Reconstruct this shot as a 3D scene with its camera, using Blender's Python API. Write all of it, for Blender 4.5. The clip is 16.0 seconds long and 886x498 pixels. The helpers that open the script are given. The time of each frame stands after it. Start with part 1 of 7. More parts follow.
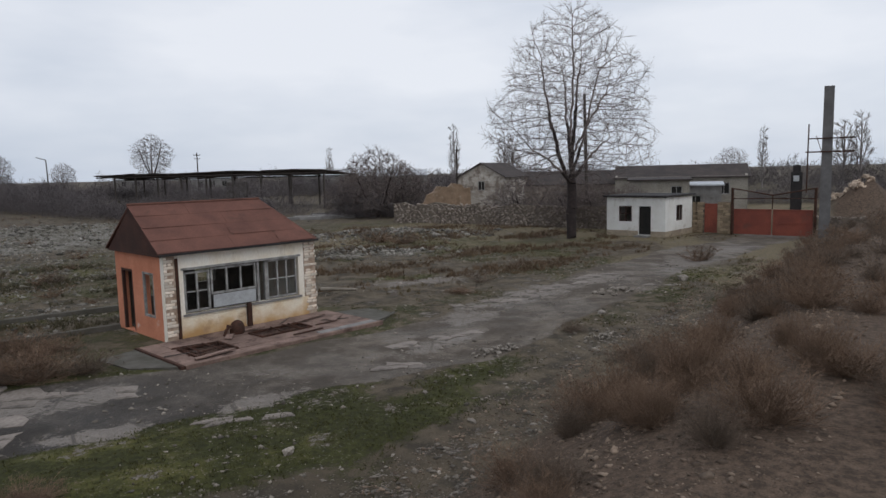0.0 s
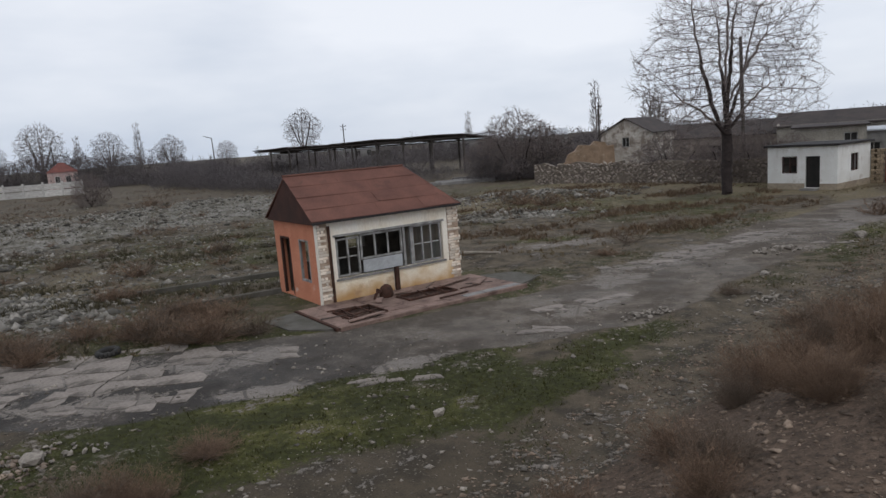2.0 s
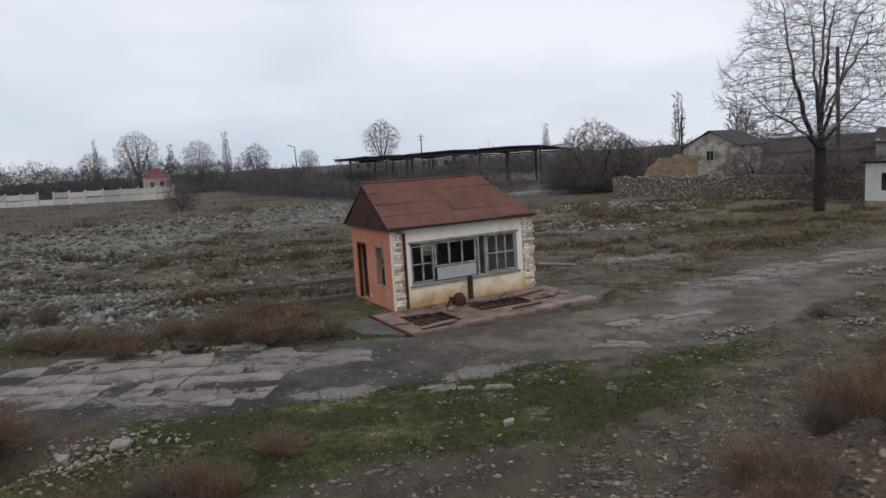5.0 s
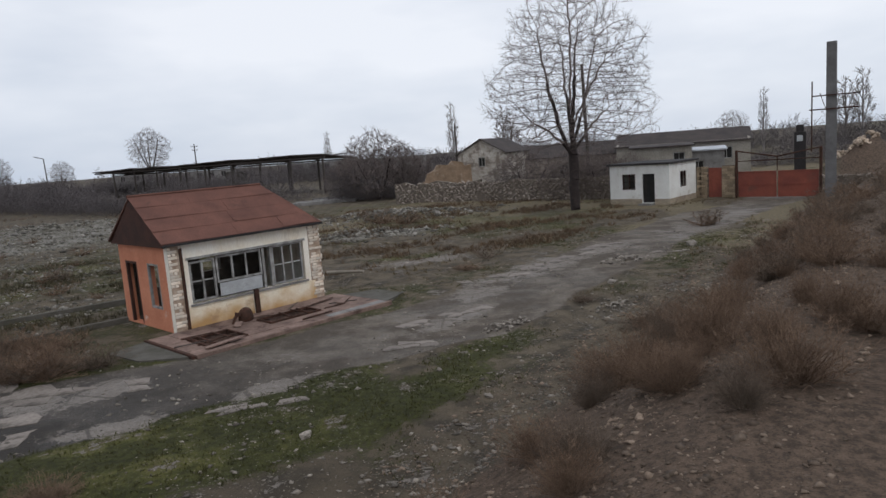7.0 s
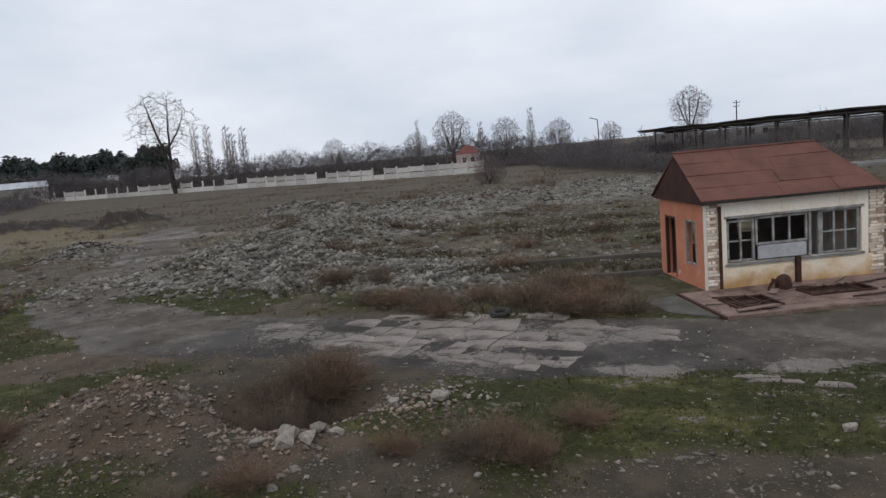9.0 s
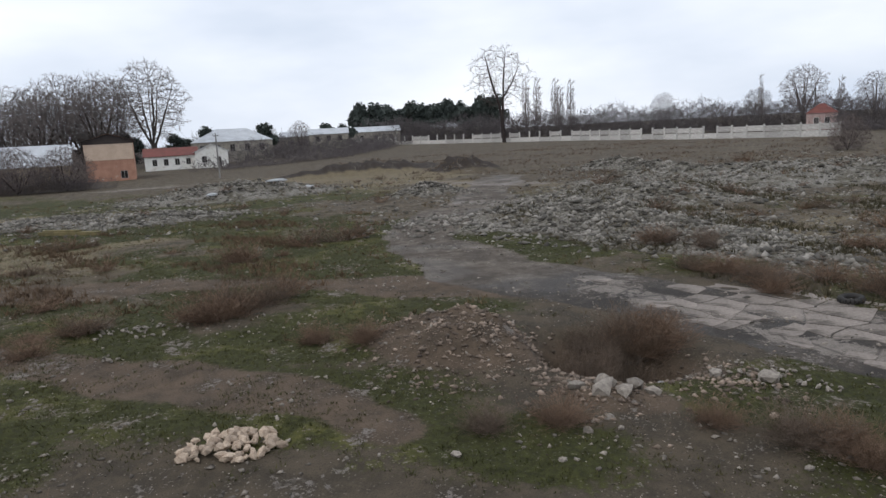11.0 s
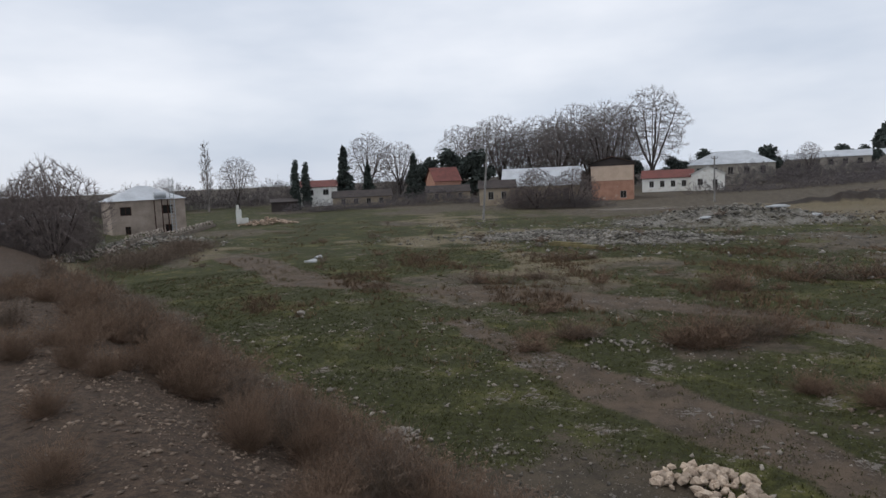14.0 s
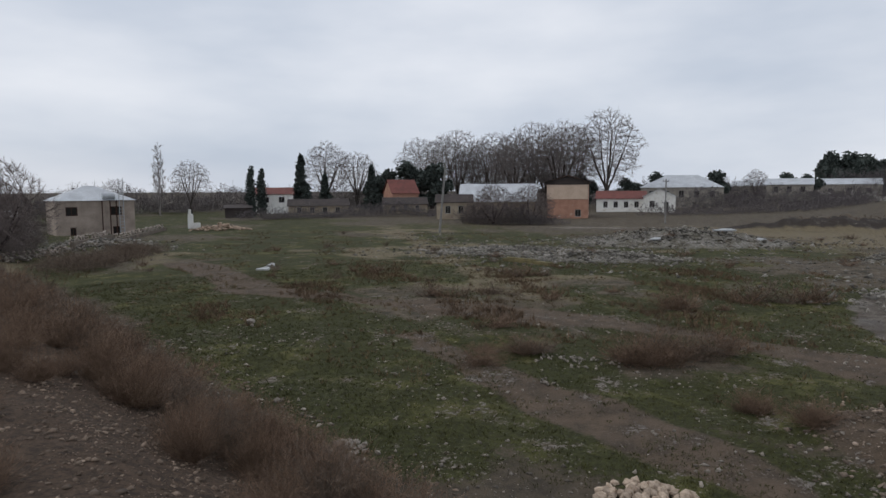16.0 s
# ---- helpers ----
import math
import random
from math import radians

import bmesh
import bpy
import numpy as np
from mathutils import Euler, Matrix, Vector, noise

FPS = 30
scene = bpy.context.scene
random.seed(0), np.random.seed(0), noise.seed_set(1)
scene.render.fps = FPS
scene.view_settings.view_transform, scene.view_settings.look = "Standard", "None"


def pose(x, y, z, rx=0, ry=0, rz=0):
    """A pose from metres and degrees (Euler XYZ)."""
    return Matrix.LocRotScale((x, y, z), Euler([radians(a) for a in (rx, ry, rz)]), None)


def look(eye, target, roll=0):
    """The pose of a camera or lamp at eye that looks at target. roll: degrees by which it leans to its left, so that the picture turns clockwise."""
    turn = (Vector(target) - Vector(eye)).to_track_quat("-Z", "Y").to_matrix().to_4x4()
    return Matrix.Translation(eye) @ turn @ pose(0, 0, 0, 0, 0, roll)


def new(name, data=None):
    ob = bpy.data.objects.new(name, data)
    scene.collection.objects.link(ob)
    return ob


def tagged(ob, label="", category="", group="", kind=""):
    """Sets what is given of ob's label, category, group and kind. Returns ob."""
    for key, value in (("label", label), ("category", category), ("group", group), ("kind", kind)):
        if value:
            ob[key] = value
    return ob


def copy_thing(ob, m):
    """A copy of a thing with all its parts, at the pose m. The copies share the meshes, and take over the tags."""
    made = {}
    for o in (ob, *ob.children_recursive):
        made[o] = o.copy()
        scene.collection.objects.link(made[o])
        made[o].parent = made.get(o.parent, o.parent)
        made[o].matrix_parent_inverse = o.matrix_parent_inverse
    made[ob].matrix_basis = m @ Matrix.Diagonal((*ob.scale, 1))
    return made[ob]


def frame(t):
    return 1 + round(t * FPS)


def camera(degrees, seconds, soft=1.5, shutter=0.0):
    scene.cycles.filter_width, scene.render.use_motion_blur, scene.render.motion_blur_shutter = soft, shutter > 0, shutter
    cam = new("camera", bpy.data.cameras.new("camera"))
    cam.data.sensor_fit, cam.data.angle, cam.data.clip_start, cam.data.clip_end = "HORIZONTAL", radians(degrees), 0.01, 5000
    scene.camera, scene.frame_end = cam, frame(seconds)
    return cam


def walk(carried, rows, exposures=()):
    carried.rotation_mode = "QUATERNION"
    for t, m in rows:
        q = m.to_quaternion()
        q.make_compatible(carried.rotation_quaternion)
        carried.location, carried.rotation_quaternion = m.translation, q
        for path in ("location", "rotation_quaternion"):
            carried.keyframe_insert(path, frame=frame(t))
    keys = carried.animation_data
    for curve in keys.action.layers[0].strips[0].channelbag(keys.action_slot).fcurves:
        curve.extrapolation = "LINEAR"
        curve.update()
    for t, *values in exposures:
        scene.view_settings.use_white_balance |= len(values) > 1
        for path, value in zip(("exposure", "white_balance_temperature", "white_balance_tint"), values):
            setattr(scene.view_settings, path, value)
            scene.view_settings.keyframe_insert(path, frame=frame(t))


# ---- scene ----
cam = camera(66.29, 16.0)
PATH = [
    (0.0, pose(0.235, 0.072, 5.061, 83.55, 1.30, 0.02)),
    (0.5, pose(0.169, 0.097, 5.020, 82.89, 1.53, -4.59)),
    (1.0, pose(0.105, 0.200, 5.006, 83.06, 2.24, -1.68)),
    (1.5, pose(0.150, 0.269, 4.983, 82.31, 2.94, 6.35)),
    (2.0, pose(0.141, 0.284, 5.044, 80.95, 4.19, 11.60)),
    (2.5, pose(0.163, 0.279, 5.025, 81.87, 4.18, 11.09)),
    (3.0, pose(0.133, 0.297, 5.005, 81.91, 4.96, 10.16)),
    (3.5, pose(0.094, 0.247, 5.064, 81.51, 4.49, 13.11)),
    (3.7, pose(0.089, 0.250, 5.056, 81.54, 4.46, 14.63)),
    (5.8, pose(0.170, 0.270, 4.970, 82.50, 3.40, 18.20)),
    (6.0, pose(0.181, 0.282, 4.971, 81.86, 3.47, 13.98)),
    (6.5, pose(0.203, 0.376, 4.953, 82.13, 3.79, 1.66)),
    (7.0, pose(0.120, 0.317, 4.936, 81.83, 4.19, -0.10)),
    (7.5, pose(0.002, 0.353, 4.950, 81.47, 4.46, 14.95)),
    (8.0, pose(-0.046, 0.335, 4.946, 81.78, 4.33, 25.96)),
    (8.5, pose(-0.104, 0.338, 4.924, 81.98, 4.63, 34.34)),
    (9.0, pose(-0.156, 0.317, 4.931, 81.97, 5.12, 42.86)),
    (9.2, pose(-0.170, 0.335, 4.943, 81.69, 5.09, 45.68)),
    (11.3, pose(-0.137, -0.213, 5.017, 80.45, 3.83, 71.72)),
    (11.5, pose(-0.108, -0.166, 5.114, 80.85, 4.55, 73.15)),
    (12.0, pose(-0.222, -0.361, 4.985, 81.25, 3.75, 82.41)),
    (12.5, pose(-0.213, -0.367, 5.023, 81.24, 3.93, 93.84)),
    (13.0, pose(-0.312, -0.341, 5.043, 81.18, 4.08, 101.30)),
    (13.5, pose(-0.331, -0.374, 5.028, 83.20, 3.13, 107.09)),
    (14.0, pose(-0.373, -0.374, 4.997, 83.95, 2.59, 109.28)),
    (14.5, pose(-0.338, -0.378, 5.020, 83.93, 2.27, 110.16)),
    (15.0, pose(-0.344, -0.377, 5.012, 84.19, 2.37, 110.98)),
    (15.5, pose(-0.381, -0.372, 5.013, 84.29, 1.70, 110.27)),
    (16.0, pose(-0.365, -0.334, 4.992, 84.95, 0.32, 105.75)),
]
walk(cam, PATH, exposures=[(0, -0.06), (1.0, -0.12), (1.6, -0.04), (2.2, 0.04), (7.0, 0.03), (8.0, 0.0), (9.2, 0.06), (11.3, 0.31), (12.0, 0.27), (13.0, 0.26), (13.6, 0.13), (14.5, 0.0), (16.0, -0.1)])


# ---- world and light: an overcast winter day ----
world = bpy.data.worlds.new("overcast_sky")
world.use_nodes = True
scene.world = world
wn, wl = world.node_tree.nodes, world.node_tree.links
for n in list(wn):
    wn.remove(n)
sky = wn.new("ShaderNodeTexSky")
sky.sky_type, sky.sun_disc = "NISHITA", False
sky.sun_elevation, sky.sun_rotation = radians(32), radians(216)
w_co = wn.new("ShaderNodeTexCoord")
w_map = wn.new("ShaderNodeMapping")
w_map.inputs["Scale"].default_value = (1.0, 1.0, 3.2)
cloud = wn.new("ShaderNodeTexNoise")
cloud.inputs["Scale"].default_value, cloud.inputs["Detail"].default_value = 1.7, 5
cloud.inputs["Roughness"].default_value = 0.5
c_ramp = wn.new("ShaderNodeValToRGB")
c_ramp.color_ramp.elements[0].position, c_ramp.color_ramp.elements[0].color = 0.32, (0.545, 0.62, 0.745, 1)
c_ramp.color_ramp.elements[1].position, c_ramp.color_ramp.elements[1].color = 0.66, (0.885, 0.92, 0.995, 1)
w_mix = wn.new("ShaderNodeMix")
w_mix.data_type = "RGBA"
w_mix.inputs["Factor"].default_value = 0.96
w_scale = wn.new("ShaderNodeVectorMath")
w_scale.operation = "SCALE"
w_scale.inputs["Scale"].default_value = 0.10
bg = wn.new("ShaderNodeBackground")
bg.inputs["Strength"].default_value = 0.96
w_out = wn.new("ShaderNodeOutputWorld")
wl.new(w_co.outputs["Generated"], w_map.inputs["Vector"])
wl.new(w_map.outputs["Vector"], cloud.inputs["Vector"])
wl.new(cloud.outputs["Fac"], c_ramp.inputs["Fac"])
wl.new(sky.outputs["Color"], w_scale.inputs[0])
wl.new(w_scale.outputs["Vector"], w_mix.inputs["A"])
wl.new(c_ramp.outputs["Color"], w_mix.inputs["B"])
wl.new(w_mix.outputs["Result"], bg.inputs["Color"])
wl.new(bg.outputs["Background"], w_out.inputs["Surface"])

sun = new("sun", bpy.data.lights.new("sun", "SUN"))
sun.data.energy, sun.data.angle, sun.data.color = 0.75, radians(35), (1.0, 0.97, 0.93)
sun.matrix_world = look((0, 0, 60), (-22, 30, 10))
scene.view_settings.exposure = 0.0

# ---- materials ----
MATS = {}


def mat(name, a, b=None, rough=0.9, metal=0.0, scale=3.0, fine=40.0, bump=0.3, stain=None, stain_at=(0.55, 0.7), spec=0.3, island=0.0, obj=0.0, stretch=(1, 1, 1), speck=0.62, damp=None):
    """A worn surface: colour a to b by broad noise, speckled by fine noise, with optional stains."""
    if name in MATS:
        return MATS[name]
    m = bpy.data.materials.new(name)
    m.use_nodes = True
    nt = m.node_tree
    N, L = nt.nodes, nt.links
    p = N["Principled BSDF"]
    p.inputs["Roughness"].default_value, p.inputs["Metallic"].default_value = rough, metal
    p.inputs["Specular IOR Level"].default_value = spec
    b = b or tuple(c * 0.7 for c in a)
    co = N.new("ShaderNodeTexCoord")
    mp = N.new("ShaderNodeMapping")
    mp.inputs["Scale"].default_value = stretch
    L.new(co.outputs["Object"], mp.inputs["Vector"])

    def noise_node(sc, detail):
        n = N.new("ShaderNodeTexNoise")
        n.inputs["Scale"].default_value, n.inputs["Detail"].default_value = sc, detail
        L.new(mp.outputs["Vector"], n.inputs["Vector"])
        return n

    def mixed(fac, c1, c2, kind="MIX"):
        x = N.new("ShaderNodeMix")
        x.data_type, x.blend_type = "RGBA", kind
        for sock, v in ((x.inputs["Factor"], fac), (x.inputs["A"], c1), (x.inputs["B"], c2)):
            if isinstance(v, (int, float)):
                sock.default_value = v
            elif isinstance(v, tuple):
                sock.default_value = (*v, 1)
            else:
                L.new(v, sock)
        return x.outputs["Result"]

    def ramp(src, lo, hi):
        r = N.new("ShaderNodeMapRange")
        r.inputs["From Min"].default_value, r.inputs["From Max"].default_value = lo, hi
        L.new(src, r.inputs["Value"])
        return r.outputs["Result"]

    broad, small = noise_node(scale, 5), noise_node(fine, 4)
    col = mixed(ramp(broad.outputs["Fac"], 0.35, 0.65), a, b)
    col = mixed(ramp(small.outputs["Fac"], 0.3, 0.75), col, mixed(1.0, col, (speck, speck * 0.97, speck * 0.94), "MULTIPLY"))
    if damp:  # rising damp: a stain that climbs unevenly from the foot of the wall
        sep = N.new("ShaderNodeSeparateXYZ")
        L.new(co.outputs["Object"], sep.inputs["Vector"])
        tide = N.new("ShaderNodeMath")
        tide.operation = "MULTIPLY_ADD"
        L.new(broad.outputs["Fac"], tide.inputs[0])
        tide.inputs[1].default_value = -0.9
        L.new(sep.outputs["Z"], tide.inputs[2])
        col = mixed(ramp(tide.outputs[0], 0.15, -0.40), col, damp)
    if stain:
        s = noise_node(scale * 0.8, 8)
        s.inputs["Roughness"].default_value = 0.7
        col = mixed(ramp(s.outputs["Fac"], *stain_at), col, stain)
    if island or obj:
        src = N.new("ShaderNodeNewGeometry").outputs["Random Per Island"] if island else N.new("ShaderNodeObjectInfo").outputs["Random"]
        r = N.new("ShaderNodeMapRange")
        r.inputs["To Min"].default_value, r.inputs["To Max"].default_value = 1 - (island or obj), 1 + (island or obj)
        L.new(src, r.inputs["Value"])
        hsv = N.new("ShaderNodeHueSaturation")
        L.new(r.outputs["Result"], hsv.inputs["Value"])
        L.new(col, hsv.inputs["Color"])
        col = hsv.outputs["Color"]
    L.new(col, p.inputs["Base Color"])
    if bump:
        bp = N.new("ShaderNodeBump")
        bp.inputs["Strength"].default_value, bp.inputs["Distance"].default_value = bump, 0.02
        L.new(small.outputs["Fac"], bp.inputs["Height"])
        L.new(bp.outputs["Normal"], p.inputs["Normal"])
    MATS[name] = m
    return m


def glass(name="dusty_glass"):
    if name in MATS:
        return MATS[name]
    m = bpy.data.materials.new(name)
    m.use_nodes = True
    p = m.node_tree.nodes["Principled BSDF"]
    p.inputs["Base Color"].default_value = (0.75, 0.8, 0.82, 1)
    p.inputs["Roughness"].default_value = 0.06
    p.inputs["Transmission Weight"].default_value = 1.0
    p.inputs["IOR"].default_value = 1.2
    MATS[name] = m
    return m


M_ROOF = mat("rusty_red_roof", (0.165, 0.075, 0.055), (0.115, 0.053, 0.040), 0.9, scale=1.2, fine=25, stain=(0.06, 0.034, 0.028), stain_at=(0.56, 0.72))
M_FELT = mat("red_brown_roofing_felt", (0.175, 0.080, 0.060), (0.125, 0.058, 0.045), 0.92, scale=1.4, fine=25, stain=(0.07, 0.038, 0.03), stain_at=(0.58, 0.74), obj=0.05, speck=0.75)
M_GABLE = mat("dark_rust_board", (0.085, 0.038, 0.028), (0.055, 0.028, 0.022), 0.9, scale=2)
M_CREAM = mat("cream_plaster", (0.90, 0.85, 0.76), (0.83, 0.74, 0.60), 0.92, scale=1.1, fine=14, stain=(0.46, 0.36, 0.26), stain_at=(0.56, 0.74), speck=0.84, stretch=(1.7, 1.7, 0.55))
M_ORANGE = mat("orange_pink_plaster", (0.66, 0.275, 0.165), (0.56, 0.215, 0.125), 0.92, scale=1.3, fine=14, stain=(0.62, 0.45, 0.36), stain_at=(0.63, 0.70), speck=0.84)
M_WHITEBRICK = mat("pale_brick", (0.84, 0.79, 0.71), (0.70, 0.58, 0.46), 0.95, scale=5, obj=0.25, stain=(0.40, 0.27, 0.19), stain_at=(0.58, 0.68), speck=0.85)
M_FRAME = mat("weathered_grey_paint", (0.44, 0.435, 0.42), (0.22, 0.212, 0.20), 0.8, scale=4, fine=40)
M_DARK = mat("dark_interior_plaster", (0.16, 0.14, 0.12), (0.10, 0.09, 0.08), 0.95, scale=2)
M_BOARD = mat("pale_grey_board", (0.52, 0.54, 0.55), (0.42, 0.43, 0.44), 0.8, scale=3)
M_RUST = mat("rusted_iron", (0.10, 0.045, 0.03), (0.05, 0.028, 0.02), 0.8, 0.2, scale=6, fine=50)
M_APRON = mat("rusty_concrete", (0.30, 0.205, 0.17), (0.17, 0.115, 0.095), 0.9, scale=1.6, fine=16, stain=(0.085, 0.052, 0.042), stain_at=(0.54, 0.64))
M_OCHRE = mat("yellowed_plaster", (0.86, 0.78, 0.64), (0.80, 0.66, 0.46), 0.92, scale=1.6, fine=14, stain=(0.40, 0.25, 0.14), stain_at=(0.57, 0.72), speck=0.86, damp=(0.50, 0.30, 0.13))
M_PLANETWIG = mat("plane_twig", (0.23, 0.20, 0.19), (0.17, 0.148, 0.142), 0.95, scale=0.4, bump=0)
M_POPLAR = mat("pale_poplar_twig", (0.30, 0.27, 0.26), (0.22, 0.20, 0.19), 0.95, scale=0.4, bump=0)
M_OLDKERB = mat("mossy_old_concrete", (0.13, 0.12, 0.105), (0.08, 0.075, 0.06), 0.95, scale=2)
M_CONC = mat("grey_concrete", (0.30, 0.29, 0.28), (0.21, 0.20, 0.19), 0.9, scale=1.6, fine=25, stain=(0.10, 0.09, 0.085))
M_WHITEWASH = mat("whitewashed_plaster", (0.80, 0.80, 0.77), (0.71, 0.70, 0.66), 0.92, scale=1.2, fine=15, stain=(0.42, 0.37, 0.30), stain_at=(0.56, 0.72), speck=0.86)
M_TAR_SHADE = mat("black_tar_edge", (0.045, 0.04, 0.04), (0.03, 0.027, 0.027), 0.85)
M_REDGATE = mat("faded_red_gate_paint", (0.30, 0.085, 0.055), (0.22, 0.062, 0.045), 0.7, scale=1.0, fine=14, stain=(0.13, 0.06, 0.045))
M_WALLSTONE = mat("field_stone", (0.38, 0.33, 0.285), (0.24, 0.20, 0.17), 0.95, scale=2.5, obj=0.35)
M_MORTAR = mat("earth_mortar", (0.22, 0.185, 0.15), (0.14, 0.115, 0.095), 0.95, scale=1.5)
M_PALESTONE = mat("pale_limestone", (0.52, 0.42, 0.325), (0.38, 0.29, 0.22), 0.95, scale=5, obj=0.25)
M_BARK = mat("grey_bark", (0.115, 0.10, 0.092), (0.07, 0.058, 0.053), 0.95, scale=5, fine=30)
M_BARKDARK = mat("dark_bark", (0.06, 0.045, 0.042), (0.035, 0.028, 0.026), 0.95, scale=5, fine=30)
M_TWIG = mat("bare_twig", (0.21, 0.172, 0.16), (0.15, 0.122, 0.114), 0.95, scale=2, bump=0)
# far twigs lifted towards blue-grey: distance haze put into the base colour
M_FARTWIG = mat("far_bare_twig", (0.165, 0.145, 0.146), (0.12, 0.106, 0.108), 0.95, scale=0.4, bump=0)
M_SHRUB = mat("dry_red_brown_shrub", (0.235, 0.156, 0.106), (0.165, 0.110, 0.077), 0.95, scale=2, bump=0, island=0.3)
M_SHRUBD = mat("dry_dark_shrub", (0.20, 0.148, 0.112), (0.14, 0.108, 0.082), 0.95, scale=2, bump=0, island=0.3)
M_GRASS = mat("short_winter_grass", (0.050, 0.055, 0.014), (0.082, 0.074, 0.026), 0.9, scale=0.3, bump=0, island=0.35)
M_STRAW = mat("dead_straw", (0.17, 0.13, 0.07), (0.12, 0.085, 0.05), 0.9, scale=0.3, bump=0, island=0.3)
# evergreens stand far off; their green is raised for the haze
M_EVER = mat("dark_evergreen", (0.080, 0.098, 0.086), (0.056, 0.068, 0.062), 0.9, scale=1, bump=0, island=0.3)
M_WOODPOLE = mat("old_grey_pole_wood", (0.10, 0.085, 0.075), (0.065, 0.055, 0.05), 0.95, scale=3, stretch=(4, 4, 0.4))
M_CONCPOLE = mat("concrete_pole", (0.19, 0.185, 0.185), (0.14, 0.135, 0.135), 0.9, scale=2)
M_METALROOF = mat("pale_zinc_roof", (0.60, 0.63, 0.66), (0.48, 0.50, 0.53), 0.5, 0.2, scale=0.6, fine=10)
M_DARKROOF = mat("old_brown_roof", (0.075, 0.06, 0.055), (0.05, 0.042, 0.04), 0.9, scale=0.8, fine=10)
M_REDROOF = mat("red_metal_roof", (0.20, 0.068, 0.055), (0.145, 0.052, 0.043), 0.7, scale=0.8, fine=8)
M_BRICK = mat("orange_brick", (0.46, 0.26, 0.185), (0.36, 0.195, 0.14), 0.92, scale=1.0, fine=8, stain=(0.50, 0.40, 0.32), stain_at=(0.60, 0.68), speck=0.8)
M_BEIGE = mat("grey_beige_plaster", (0.40, 0.37, 0.32), (0.30, 0.275, 0.235), 0.92, scale=0.8, fine=8, stain=(0.20, 0.18, 0.15))
M_TAN = mat("tan_plaster", (0.44, 0.37, 0.28), (0.33, 0.27, 0.20), 0.92, scale=0.8, fine=8, stain=(0.22, 0.17, 0.13))
M_PINK = mat("pink_paint", (0.60, 0.46, 0.43), (0.50, 0.36, 0.33), 0.85, scale=1)
M_FENCE = mat("pale_concrete_panel", (0.62, 0.60, 0.57), (0.50, 0.48, 0.45), 0.92, scale=0.5, fine=6, obj=0.2)
# near-black colour standing in for the shade of rooms behind openings
M_VOID = mat("unlit_room", (0.030, 0.027, 0.025), (0.02, 0.019, 0.018), 0.95, bump=0)
M_TYRE = mat("old_rubber", (0.03, 0.03, 0.03), (0.045, 0.04, 0.036), 0.8, scale=6)
M_EARTH = mat("ochre_earth", (0.34, 0.24, 0.165), (0.24, 0.165, 0.11), 0.95, scale=1.6, fine=12, stain=(0.40, 0.33, 0.26))

# ---- helpers for meshes ----


def link_mesh(name, verts, faces, material, smooth=False):
    me = bpy.data.meshes.new(name)
    me.from_pydata(verts, [], faces)
    me.materials.append(material)
    if smooth:
        me.polygons.foreach_set("use_smooth", [True] * len(me.polygons))
    me.update()
    return me


def part(name, bm, material, parent=None, label="", smooth=False):
    """Links a bmesh as one mesh object under a thing or a part."""
    me = bpy.data.meshes.new(name)
    bm.to_mesh(me)
    bm.free()
    me.materials.append(material)
    if smooth:
        me.polygons.foreach_set("use_smooth", [True] * len(me.polygons))
    ob = new(name, me)
    if parent:
        ob.parent = parent
    return tagged(ob, label)


def thing(name, x, y, rz, label, category, group="", z=None, kind=""):
    """An Empty at the thing's base, standing on the ground."""
    ob = new(name)
    ob.empty_display_size = 0.2
    ob.matrix_world = pose(x, y, ground(x, y) if z is None else z, 0, 0, rz)
    return tagged(ob, label, category, group, kind)


def box(bm, x0, y0, z0, x1, y1, z1, bevel=0.0, jig=0.0, rnd=None):
    vs = [bm.verts.new((x, y, z)) for x in (x0, x1) for y in (y0, y1) for z in (z0, z1)]
    if jig:
        for v in vs:
            v.co += Vector([rnd.uniform(-jig, jig) for _ in range(3)])
    fs = [bm.faces.new([vs[i] for i in q]) for q in ((0, 1, 3, 2), (4, 6, 7, 5), (0, 4, 5, 1), (2, 3, 7, 6), (0, 2, 6, 4), (1, 5, 7, 3))]
    if bevel:
        bmesh.ops.bevel(bm, geom=list({e for f in fs for e in f.edges}), offset=bevel, segments=1, affect="EDGES")
    return bm


def boxes(*rows, bevel=0.0):
    bm = bmesh.new()
    for r in rows:
        box(bm, *r, bevel=bevel)
    return bm


def poly(bm, pts, faces):
    vs = [bm.verts.new(p) for p in pts]
    for f in faces:
        bm.faces.new([vs[i] for i in f])
    return bm


def slab(bm, quad, thick):
    """A thick sheet: the quad (or triangle) and its copy pushed down by thick."""
    n = len(quad)
    lo = [(x, y, z - thick) for x, y, z in quad]
    return poly(bm, list(quad) + lo, [tuple(range(n)), tuple(range(2 * n - 1, n - 1, -1))] + [(i, i + n, (i + 1) % n + n, (i + 1) % n) for i in range(n)])


